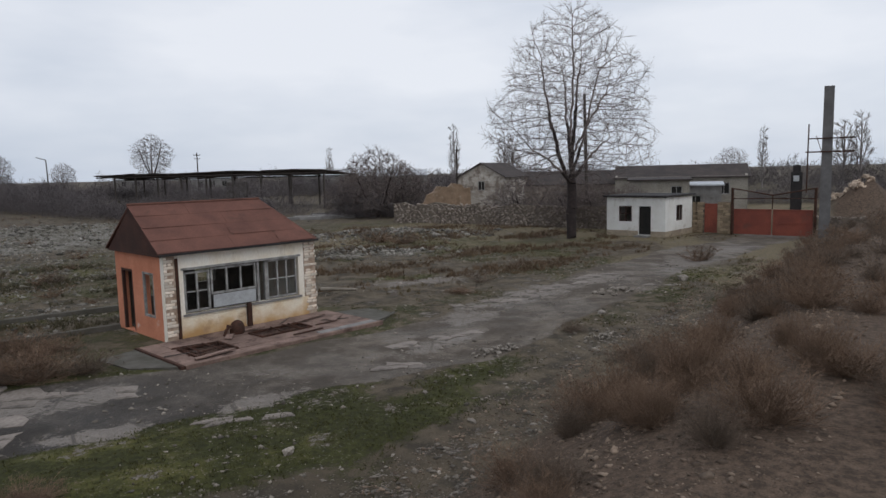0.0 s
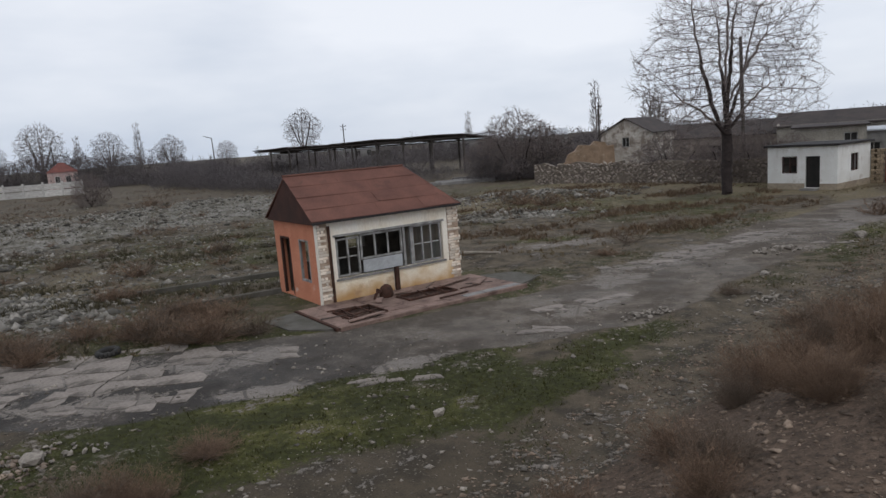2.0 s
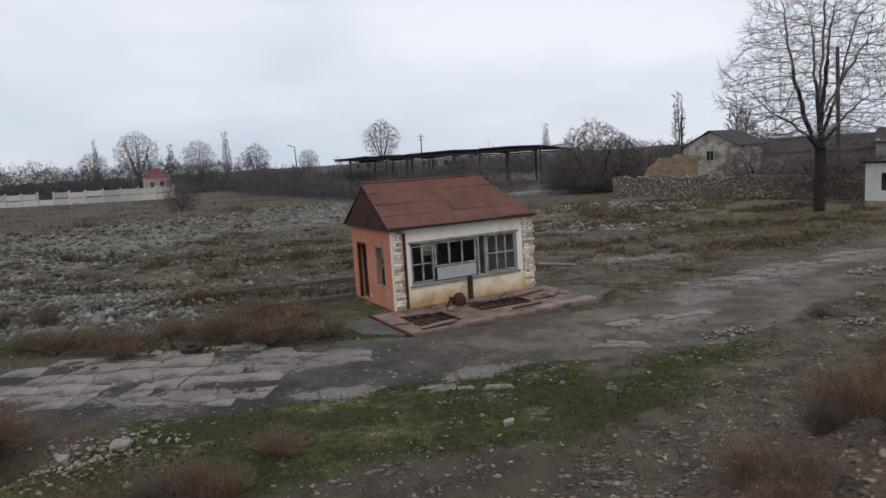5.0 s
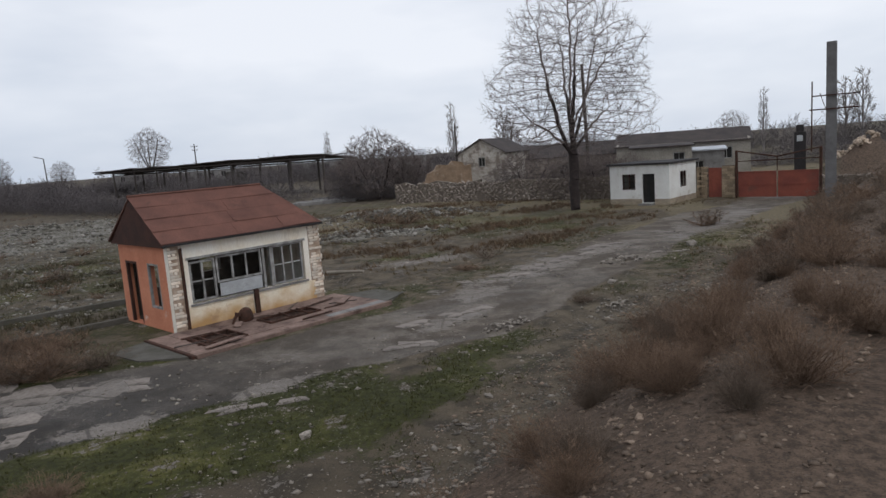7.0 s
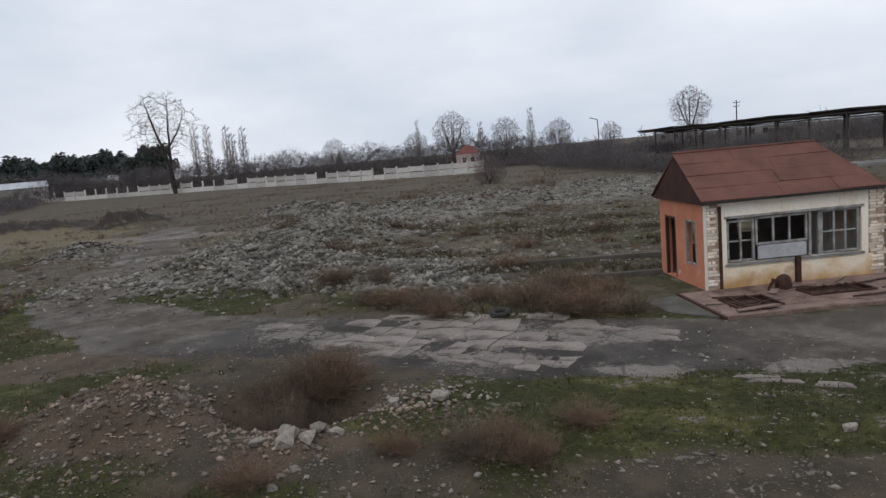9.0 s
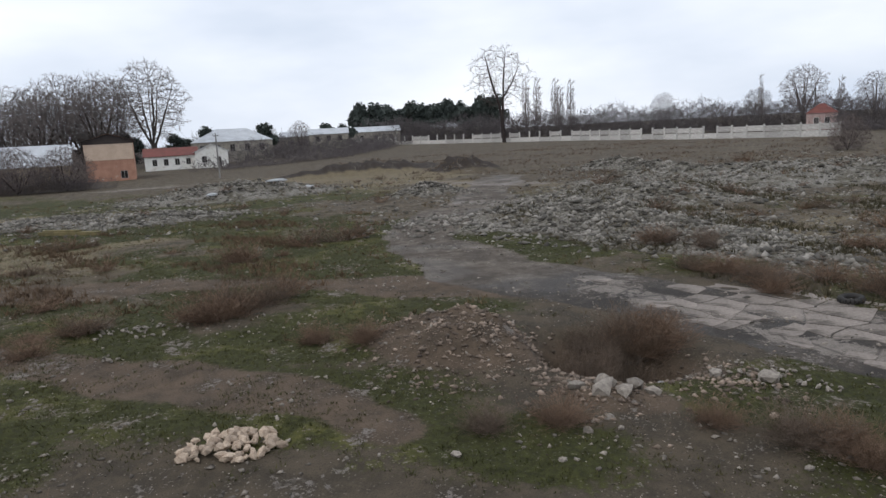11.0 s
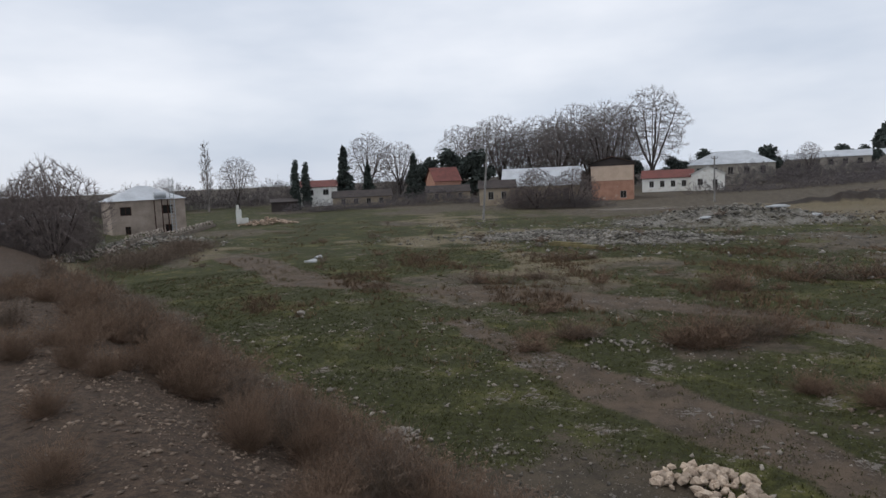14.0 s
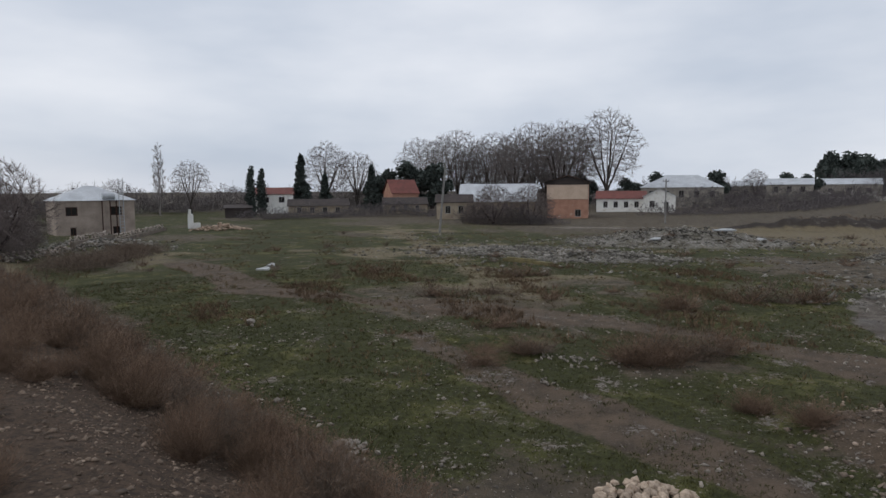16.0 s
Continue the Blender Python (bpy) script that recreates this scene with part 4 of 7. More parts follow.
def curve_branch(rnd, p, d, length, r0, r1, steps, lift, wob):
    """Points and segments of one bending branch."""
    segs, pts = [], [(Vector(p), Vector(d).normalized(), r0)]
    p, d = Vector(p), Vector(d).normalized()
    for i in range(steps):
        d = (d + Vector((rnd.uniform(-wob, wob), rnd.uniform(-wob, wob), lift + rnd.uniform(-wob, wob)))).normalized()
        q = p + d * (length / steps)
        ra, rb = r0 + (r1 - r0) * i / steps, r0 + (r1 - r0) * (i + 1) / steps
        segs.append((p[:], q[:], ra, rb))
        p = q
        pts.append((Vector(p), d.copy(), rb))
    return segs, pts


def grow_tree(seed, profile, n, step, kill, tr, tip, stems, twigs=2, twig_len=0.5, lift=0.12, lobes=0.16, offset=0.0):
    """A leafless tree whose branches reach out through a crown of half-widths (z, w); stems are the bent main limbs it starts from."""
    g = np.random.RandomState(seed)
    zs, ws = np.array(profile, float).T
    z = g.uniform(zs[0], zs[-1], n * 6)
    w = np.interp(z, zs, ws)
    z = z[g.rand(n * 6) < (w / ws.max()) ** 1.6][:n]
    az = g.uniform(0, 2 * np.pi, len(z))
    w = np.interp(z, zs, ws) * (1 + lobes * np.sin(3 * az + 0.9 * z + seed) + lobes * 0.6 * np.sin(5 * az - 1.7 * z))
    rad = w * g.rand(len(z)) ** 0.42
    A = np.stack([rad * np.cos(az) + offset, rad * np.sin(az), z], -1)
    pos, par, way = [], [], []

    def add(p, k, d):
        pos.append(np.array(p, float)), par.append(k), way.append(np.array(d, float))
        return len(pos) - 1

    for j, line in enumerate(stems):
        k = -1 if j == 0 else int(np.argmin([np.linalg.norm(p - line[0]) for p in pos]))
        if j == 0:
            k = add(line[0], -1, (0, 0, 1))
        for a, b in zip(line[:-1], line[1:]):
            a, b = np.array(a, float), np.array(b, float)
            m = max(1, int(np.linalg.norm(b - a) / (step * 1.6)))
            for i in range(m):
                p = a + (b - a) * (i + 1) / m + g.normal(0, 0.06, 3) * tr * 2
                k = add(p, k, (b - a) / np.linalg.norm(b - a))
    P0 = np.array(pos)
    D = np.linalg.norm(A[:, None] - P0[None], axis=2)
    near, dist = D.argmin(1), D.min(1)
    kids = np.zeros(200000, int)
    for _ in range(140):
        live = dist > kill
        A, near, dist = A[live], near[live], dist[live]
        if not len(A):
            break
        P = np.array(pos)
        acc = np.zeros((len(P), 3))
        np.add.at(acc, near, (A - P[near]) / dist[:, None])
        grow = np.unique(near)
        grow = grow[kids[grow] < 3]
        if not len(grow):
            break
        d = acc[grow]
        d /= np.linalg.norm(d, axis=1, keepdims=True) + 1e-6
        d = d + 0.45 * np.array(way)[grow] + np.array([0, 0, lift]) + g.normal(0, 0.06, d.shape)
        d /= np.linalg.norm(d, axis=1, keepdims=True)
        kids[grow] += 1
        fresh = P[grow] + d * step
        base_k = len(pos)
        for k, p, q in zip(grow, fresh, d):
            add(p, int(k), q)
        dn = np.linalg.norm(A[:, None] - fresh[None], axis=2)
        better = dn.min(1) < dist
        near = np.where(better, base_k + dn.argmin(1), near)
        dist = np.minimum(dist, dn.min(1))
    N = len(pos)
    tips = np.zeros(N)
    child = np.zeros(N, int)
    for k in range(N - 1, -1, -1):
        tips[k] = max(tips[k], 1)
        if par[k] >= 0:
            tips[par[k]] += tips[k]
            child[par[k]] += 1
    e = math.log(max(2.0, tips[0])) / math.log(tr / tip)
    R = tip * tips ** (1 / e)
    trunk, crown = [], []
    for k in range(1, N):
        j = par[k]
        if j < 0:
            continue
        ra = min(R[j], R[k] * 1.35)
        (trunk if R[k] > tr * 0.3 else crown).append((tuple(pos[j]), tuple(pos[k]), ra, R[k]))
        if tips[k] <= 4:
            for _ in range(twigs + (child[k] == 0)):
                d = way[k] * 1.4 + g.normal(0, 0.42, 3) + np.array([0, 0, 0.25])
                q = pos[k] + d / np.linalg.norm(d) * twig_len * g.uniform(0.4, 1.2)
                crown.append((tuple(pos[k]), tuple(q), tip * 0.9, tip * 0.6))
    return trunk, crown


def tree_thing(name, x, y, rz, segs, label, group="", bark=None, twig=None, scale=1.0):
    t = thing(name, x, y, rz, label, "tree", group)
    tr = new("trunk", tubes("trunk", segs[0], bark or M_BARK, 8))
    tr.parent = t
    cr = new("crown", tubes("crown", segs[1], twig or M_TWIG, 3))
    cr.parent = t
    t.scale = (scale,) * 3
    return t


def again(ob, x, y, rz, s, sz=None, label=""):
    """Another tree or bush of the same kind at another place and size."""
    c = copy_thing(ob, pose(x, y, ground(x, y) - 0.05, 0, 0, rz))
    c.scale = (s, s, sz or s)
    return tagged(c, label)


big = tree_thing("bare_tree", 9.6, 50.0, 20, grow_tree(11, [(4.4, 2.8), (5.2, 4.9), (7, 5.7), (9.5, 5.7), (12, 4.9), (14, 3.8), (16, 2.1), (17.0, 0.4)], 4300, 0.27, 0.44, 0.36, 0.0095, [
    [(0, 0, -1.2), (0.05, 0, 4.0), (0.0, 0.1, 8.0), (0.15, 0, 12.0), (0.1, 0, 15.5)],
    [(0.03, 0, 3.4), (-0.8, 0.3, 6.0), (-1.7, 0.6, 10.0), (-2.2, 0.5, 13.0)],
    [(0.03, 0, 4.6), (0.9, -0.5, 8.0), (1.7, -0.8, 12.0)],
    [(0.03, 0, 5.0), (0.3, 1.2, 8.5), (0.5, 2.0, 12.5)],
    [(0.03, 0, 4.2), (1.9, 0.6, 6.0), (4.0, 1.2, 7.4)],
    [(0.03, 0, 4.0), (-1.9, -0.9, 5.4), (-3.8, -1.4, 6.4)],
    [(0.03, 0, 6.0), (2.0, 0.3, 9.0), (3.4, 0.4, 11.0)],
    [(0.0, 0, 6.6), (-0.5, -1.4, 9.0), (-0.9, -2.6, 12.0)]], twigs=2, twig_len=0.75, lift=0.14, lobes=0.1), "tall leafless plane tree with a spreading crown", bark=M_BARKDARK)
# the tree in the far field, with two stems
t2 = tree_thing("bare_tree", -157.4, 75.3, 65, grow_tree(12, [(8.5, 3.0), (11, 6.5), (15, 7.6), (19, 6.6), (22, 4.8), (23.6, 2.4)], 800, 0.6, 0.85, 0.50, 0.024, [
    [(0, 0, -0.3), (-0.3, 0, 6.0), (0.2, 0, 13.0), (0.5, 0, 18.0), (0.9, 0, 22.5)],
    [(-0.2, 0, 6.0), (-1.4, 0.4, 11.0), (-3.2, 0.2, 17.0), (-4.2, 0, 22.0)],
    [(0.1, 0, 11.0), (2.6, -0.6, 15.0), (4.4, 0, 19.0)]], twigs=2, twig_len=1.2, lift=0.1, lobes=0.25, offset=-0.6), "lone leafless tree with two stems before the concrete fence", bark=M_BARKDARK, twig=M_BARK)
# broad planes in a grove


def plane(seed, H, W):
    r = random.Random(seed)
    limbs = [[(0, 0, -0.3), (0, 0, H * 0.2), (0.4, 0, H * 0.45), (0.2, 0.3, H * 0.8)]]
    for k in range(5):
        a = k * 1.257 + r.uniform(-0.3, 0.3)
        limbs.append([(0, 0, H * r.uniform(0.14, 0.24)), (math.cos(a) * W * 0.16, math.sin(a) * W * 0.16, H * 0.46), (math.cos(a) * W * 0.3, math.sin(a) * W * 0.3, H * r.uniform(0.68, 0.8))])
    return grow_tree(seed, [(H * 0.24, W * 0.2), (H * 0.4, W * 0.42), (H * 0.62, W * 0.5), (H * 0.8, W * 0.43), (H * 0.93, W * 0.27), (H, W * 0.08)], 1700, 0.60, 0.75, 0.6, 0.024, limbs, twigs=3, twig_len=1.2, lift=0.08, lobes=0.1)


PLANES = [tree_thing("plane_tree", -171 + k * 2, -7 - k * 11, 40 * k, plane(20 + k, 24.0 - 2.8 * k, 17.5 - 1.8 * k), "broad leafless plane tree in a grove", "plane grove", twig=M_PLANETWIG) for k in range(3)]
rnd = random.Random(77)
for k in range(11):
    f = k / 10
    again(PLANES[k % 3], -176 - 6 * rnd.random(), -16 - 34 * f, rnd.uniform(0, 360), 0.86 + 0.12 * rnd.random() - 0.08 * f)
for x, y, s in ((-172, -73, 0.82), (-172, -82, 0.85), (-181, -58, 0.80), (-122, -89, 0.47), (-199, 21, 0.5), (-200, 31, 0.42), (-203, 10, 0.42), (-134, 149, 0.72), (-122, 159, 0.52), (-90, 212, 0.8), (-100, 180, 0.45), (47, 111, 0.32), (-108, 165, 0.5), (-150, 150, 0.5), (-165, 130, 0.45)):
    again(PLANES[rnd.randint(0, 2)], x, y, rnd.uniform(0, 360), s, label="leafless round-crowned tree far across the field")
# narrow poplars
POP_LIMBS = [[(0, 0, -0.3), (0.1, 0, 6), (0, 0, 13.8)]] + [[(0, 0, 0.6 + 1.1 * k), (0.45 * math.cos(2.4 * k), 0.45 * math.sin(2.4 * k), 2.4 + 1.1 * k), (0.85 * math.cos(2.4 * k), 0.85 * math.sin(2.4 * k), 6.2 + 0.85 * k)] for k in range(9)]
POP = tree_thing("poplar", 2.7, 150.3, 0, grow_tree(31, [(0.8, 0.5), (3, 1.0), (7, 1.25), (11, 1.0), (13.5, 0.5), (14.6, 0.1)], 900, 0.4, 0.5, 0.2, 0.02, POP_LIMBS, twigs=3, twig_len=0.9, lift=1.4), "narrow leafless poplar on the skyline", "poplars", bark=M_POPLAR, twig=M_POPLAR)
for x, y, s, sz in ((13.7, 149.7, 1.6, 0.9), (15.5, 151, 1.5, 0.8), (-116, 163, 0.85, 1.0), (-141, 142, 0.6, 0.95), (-124, 150, 0.8, 0.8), (-118, -93.5, 0.95, 1.0), (-196, 118, 1.2, 1.2), (-199, 114, 1.2, 1.25), (-202, 109, 1.3, 1.3), (-204, 106, 1.2, 1.3), (-206, 120, 1.2, 1.1), (60, 128, 0.7, 0.8), (75, 128, 1.6, 0.85), (77, 126, 1.3, 0.95), (-33, 200, 0.8, 0.8)):
    again(POP, x, y, 30 * s * 7, s, sz)
# rounded bare bushes and scrub trees


def scrub(seed):
    r = random.Random(seed)
    limbs = [[(0, 0, -0.2), (0.05, 0, 0.5), (0.2, 0, 2.6)]]
    for k in range(8):
        a = k * 0.785 + r.uniform(-0.3, 0.3)
        limbs.append([(0, 0, 0.15), (math.cos(a) * 0.9, math.sin(a) * 0.9, 1.2), (math.cos(a) * 1.9, math.sin(a) * 1.9, r.uniform(1.8, 3.4))])
    return grow_tree(seed, [(0.15, 1.9), (0.9, 3.0), (2.2, 3.3), (3.6, 2.5), (4.6, 1.3), (5.1, 0.3)], 2600, 0.16, 0.21, 0.14, 0.0085, limbs, twigs=3, twig_len=0.42, lift=0.1, lobes=0.14)


BUSH = [tree_thing("bare_bush", 0, 0, 0, scrub(50 + k), "dense leafless scrub tree, grey-brown twigs", "scrub trees", bark=M_BARKDARK) for k in range(2)]
BUSH[0].matrix_world = pose(-7.6, 80, ground(-7.6, 80), 0, 0, 10) @ Matrix.Diagonal((1.55, 1.55, 1.6, 1))
BUSH[1].matrix_world = pose(-38.0, -44.2, ground(-38, -44.2), 0, 0, 70) @ Matrix.Diagonal((1.2, 1.2, 1.5, 1))
for x, y, s, sz in ((-95.6, -14.5, 1.1, 1.1), (-94, -19.5, 1.1, 1.15), (-96.5, -22.5, 0.8, 0.7), (-59.8, 73.6, 0.7, 0.85), (-4.5, 82, 1.2, 1.25), (-11, 84, 1.2, 1.0), (-40.5, -49, 1.2, 1.3), (-44, -51, 1.0, 1.0), (13.5, 58.8, 0.8, 0.85), (11.6, 60.5, 0.9, 0.9), (16.5, 60, 0.7, 0.75), (8, 66, 1.2, 0.9), (-35, -50, 1.0, 1.1)):
    again(BUSH[rnd.randint(0, 1)], x, y, rnd.uniform(0, 360), s, sz)


def woods(name, seed, line, depth, n, hmin, hmax, label, r=0.03, twig=None):
    """A belt of leafless thicket along a line: uneven humps of many bare shoots."""
    g = np.random.RandomState(seed)
    pts = np.array(line, float)
    lens = np.hypot(*(pts[1:] - pts[:-1]).T)
    u = g.rand(n) * lens.sum()
    i = np.searchsorted(np.cumsum(lens), u).clip(0, len(lens) - 1)
    f = (u - (np.cumsum(lens) - lens)[i]) / lens[i]
    x, y = (pts[i] + (pts[i + 1] - pts[i]) * f[:, None] + g.uniform(-depth, depth, (n, 2))).T
    crest = (0.5 + 0.28 * wave(x, y, 0.21, seed) + 0.22 * wave(x, y, 0.57, seed + 2)).clip(0.05, 1)
    crest = (crest * 1.7 - 0.5).clip(0.03, 1)
    top = hmin + (hmax - hmin) * crest
    o = np.stack([x, y, height(x, y) + top * g.rand(n) ** 1.3 * 0.75], -1)
    d = np.stack([g.uniform(-1, 1, n), g.uniform(-1, 1, n), g.uniform(0.1, 1.3, n)], -1)
    d /= np.linalg.norm(d, axis=1, keepdims=True)
    q = o + d * (np.minimum(1.9, top * 0.45) * g.uniform(0.5, 1.0, n))[:, None]
    segs = [(a, b, r, r * 0.6) for a, b in zip(o, q)]
    for k in range(2):
        c = o + (q - o) * g.uniform(0.3, 1.0, (n, 1))
        e = np.stack([g.uniform(-1, 1, n), g.uniform(-1, 1, n), g.uniform(-0.2, 1, n)], -1)
        e = c + e / np.linalg.norm(e, axis=1, keepdims=True) * g.uniform(0.3, 0.9, (n, 1))
        segs += [(a, b, r * 0.9, r * 0.55) for a, b in zip(c, e)]
    return tagged(new(name, tubes(name, segs, twig or M_FARTWIG, 3)), label, "thicket", kind="stuff")


woods("far_thicket", 1, [(-20, 86), (-36, 84), (-52, 96), (-66, 106), (-78, 122), (-100, 120)], 5, 14000, 0.8, 6.0, "grey-brown leafless thicket beyond the rubble field", 0.02)
woods("far_thicket", 2, [(-95, 140), (-130, 120), (-165, 108), (-200, 92), (-235, 60)], 6, 25000, 6.0, 12.0, "grey-brown leafless thicket behind the concrete fence", 0.032)
woods("far_thicket", 3, [(-240, 60), (-225, 20), (-205, -20), (-190, -60), (-160, -90), (-110, -110), (-70, -125), (-40, -110)], 7, 24000, 3.5, 9.0, "grey-brown leafless thicket behind the far houses", 0.032)
woods("far_thicket", 4, [(-100, 210), (-40, 215), (20, 190), (60, 150), (90, 120), (130, 130)], 8, 15000, 3.0, 7.5, "grey-brown leafless thicket on the skyline", 0.038)
woods("far_thicket", 5, [(-158, 9), (-166, 22), (-182, 44), (-192, 58)], 4, 3000, 2.5, 7.5, "grey-brown leafless thicket beside the white houses", 0.035)
woods("far_thicket", 6, [(6, 68), (12, 62.5), (18, 59)], 1.6, 1500, 1.0, 4.6, "bare thicket against the stone wall", 0.012)
woods("far_thicket", 8, [(-100, -62), (-116, -50), (-122, -36), (-116, -28)], 3, 2200, 0.6, 3.2, "low bare scrub before the tumbledown sheds", 0.03)
woods("far_thicket", 9, [(-12, 80), (-7.5, 79), (-3, 80)], 2.6, 1500, 1.5, 5.0, "bare thicket round the scrub tree", 0.018)
woods("far_thicket", 10, [(-95, -11), (-94, -17), (-97, -24)], 2.2, 1200, 1.0, 3.6, "bare thicket before the zinc-roofed house", 0.02)
woods("far_thicket", 11, [(-126, 2), (-133, 14), (-140, 26), (-160, 40), (-180, 50)], 4, 2200, 0.8, 3.5, "low bare scrub along the edge of the field", 0.035)
woods("far_thicket", 12, [(24, 84), (40, 88), (60, 86), (80, 96)], 4, 2600, 0.8, 4.5, "low bare scrub beyond the gate", 0.03)
woods("far_thicket", 7, [(-36, -48), (-44, -52), (-52, -58)], 2.5, 1600, 1.0, 4.0, "bare thicket below the stone house", 0.014)

woods("far_thicket", 14, [(-95, 150), (-60, 138), (-30, 146), (-5, 134), (20, 125)], 6, 13000, 1.5, 6.0, "grey-brown leafless thicket behind the open shed", 0.03)
woods("brown_thicket", 13, [(-33.0, -33.6), (-37.2, -35.1), (-40.9, -36.3), (-46.6, -38.4)], 1.6, 1800, 0.5, 1.5, "low dark brown thicket below the tumbled wall", 0.011, M_SHRUBD)


def leaf_cloud(name, seed, centres, n, size, material):
    """Many small leaf faces round the given centres (x, y, z, rx, rz)."""
    r = np.random.RandomState(seed)
    per = n // len(centres)
    V, F = [], []
    for cx, cy, cz, rx, rz in centres:
        d = r.normal(size=(per, 3))
        d /= np.linalg.norm(d, axis=1, keepdims=True)
        p = d * (r.rand(per, 1) ** 0.45) * np.array([rx, rx, rz]) + np.array([cx, cy, cz])
        a, b = r.normal(size=(per, 3)) * size, r.normal(size=(per, 3)) * size
        b0 = len(V) * 0 + sum(len(v) for v in V)
        V.append(np.stack([p - a * 0.5, p + b * 0.5, p + a * 0.5 + b * 0.2], 1).reshape(-1, 3))
        F.append((np.arange(per * 3).reshape(-1, 3) + b0))
    V, F = np.concatenate(V), np.concatenate(F)
    return link_mesh(name, V.tolist(), F.tolist(), material)


def evergreen(name, x, y, H, W, shape, seed, label, n=2600, size=0.35):
    t = thing(name, x, y, seed * 40, label, "tree", "evergreens")
    bm = rod(bmesh.new(), (0, 0, -0.2), (0, 0, H * 0.8), W * 0.06 + 0.08, 0.04)
    part("trunk", bm, M_BARKDARK, t)
    r = random.Random(seed)
    c = []
    if shape == "cypress":
        c = [(r.uniform(-0.1, 0.1) * W, r.uniform(-0.1, 0.1) * W, H * (0.08 + 0.88 * f), W * 0.5 * (1 - f ** 3 * 0.75) * r.uniform(0.9, 1.05), H * 0.12) for f in (k / 13 for k in range(14))]
    elif shape == "spruce":
        for k in range(12):
            f = k / 11
            rad = W * 0.5 * (1 - f) * r.uniform(0.9, 1.15) + 0.15
            for j in range(5):
                a = r.uniform(0, 6.28)
                c.append((rad * 0.55 * math.cos(a), rad * 0.55 * math.sin(a), H * (0.12 + 0.84 * f) - rad * 0.12, rad * 0.5, H * 0.035))
    else:
        for k in range(9):
            a, q = r.uniform(0, 6.28), r.random() ** 0.5 * W * 0.36
            c.append((q * math.cos(a), q * math.sin(a), H * r.uniform(0.22, 0.86), W * r.uniform(0.2, 0.3), H * 0.14))
    cr = new("crown", leaf_cloud("crown", seed, c, n, size, M_EVER))
    cr.parent = t
    return t


cy1 = evergreen("cypress", -112.5, -69.1, 8.8, 1.9, "cypress", 1, "dark narrow cypress beside the houses", size=0.4)
again(cy1, -127, -75.5, 50, 1.1, 1.0)
sp1 = evergreen("spruce", -133.4, -69.6, 12.3, 5.2, "spruce", 2, "dark green spruce among the houses", size=0.6, n=4000)
again(sp1, -135.5, -65, 90, 0.75, 0.68)
again(sp1, -150, -60, 20, 0.9, 0.85)
pn = evergreen("pine", -246, 70, 12.5, 10, "pine", 3, "dark pine in a grove", n=2600, size=1.1)
for k in range(24):
    again(pn, -235 - 28 * rnd.random(), 62 + 52 * (k / 24) + rnd.uniform(-2, 2), rnd.uniform(0, 360), rnd.uniform(0.8, 1.1), rnd.uniform(0.85, 1.2))
for x, y, s in ((-190, -2, 0.6), (-186, 6, 0.7), (-193, 20, 0.7), (-205, 40, 0.6), (-208, 46, 0.55), (-165, -62, 0.8), (-168, -56, 0.95), (-166, -50, 0.9), (-172, -67, 0.7), (-186, -14, 0.7), (-188, -22, 0.7)):
    again(pn, x, y, rnd.uniform(0, 360), s)

# ---- dry shrubs on the bank and in the yard ----


def shrub_mesh(seed, n, radius, height_, material, thick=0.0058):
    rnd = random.Random(seed)
    segs = []
    for k in range(n):
        a, tilt = rnd.uniform(0, 6.283), math.acos(rnd.uniform(0.12, 1.0))
        d = Vector((math.cos(a) * math.sin(tilt), math.sin(a) * math.sin(tilt), math.cos(tilt)))
        o = (rnd.uniform(-0.3, 0.3) * radius, rnd.uniform(-0.3, 0.3) * radius, -0.03)
        ln = (radius * math.sin(tilt) + height_ * math.cos(tilt)) * rnd.uniform(0.55, 1.05)
        s, pts = curve_branch(rnd, o, d, ln, thick, thick * 0.6, 2, 0.10, 0.22)
        segs += s
        for j in range(7):
            c, dd, r = pts[rnd.randint(1, 2)]
            q = c + (dd * 0.6 + Vector((rnd.uniform(-1, 1), rnd.uniform(-1, 1), rnd.uniform(-0.4, 1)))).normalized() * ln * rnd.uniform(0.12, 0.3)
            segs.append((c[:], q[:], thick * 0.7, thick * 0.5))
    return tubes("twigs", segs, material, 3)


SHRUB_ME = [shrub_mesh(100 + k, 150, 0.55, 0.7, (M_SHRUB, M_SHRUB, M_SHRUBD)[k % 3], 0.0052) for k in range(6)]


NEAR_ME = [shrub_mesh(140 + k, 330, 0.55, 0.7, (M_SHRUB, M_SHRUB, M_SHRUBD)[k % 3], 0.0036) for k in range(4)]
FAR_SHRUBS = []
FAR_ME = [shrub_mesh(160 + k, 32, 0.55, 0.7, (M_SHRUB, M_SHRUBD)[k % 2], 0.011) for k in range(4)]


def shrub(x, y, s, sz, k, label, group):
    r = math.hypot(x, y)
    m = pose(x, y, ground(x, y), 0, 0, (x * 57 + y * 91) % 360) @ Matrix.Diagonal((s, s, sz, 1))
    if r > 30:
        FAR_SHRUBS.append((k % 4, m))
        return None
    ob = new("dry_shrub", NEAR_ME[k % 4] if r < 17 else SHRUB_ME[k % 6])
    ob.matrix_world = pose(x, y, ground(x, y), 0, 0, (x * 57 + y * 91) % 360) @ Matrix.Diagonal((s, s, sz, 1))
    return tagged(ob, label, "shrub", group)


rnd = random.Random(5)


def on_bank(along, n):
    c, s = math.cos(BANK), math.sin(BANK)
    return along * c - n * s, along * s + n * c


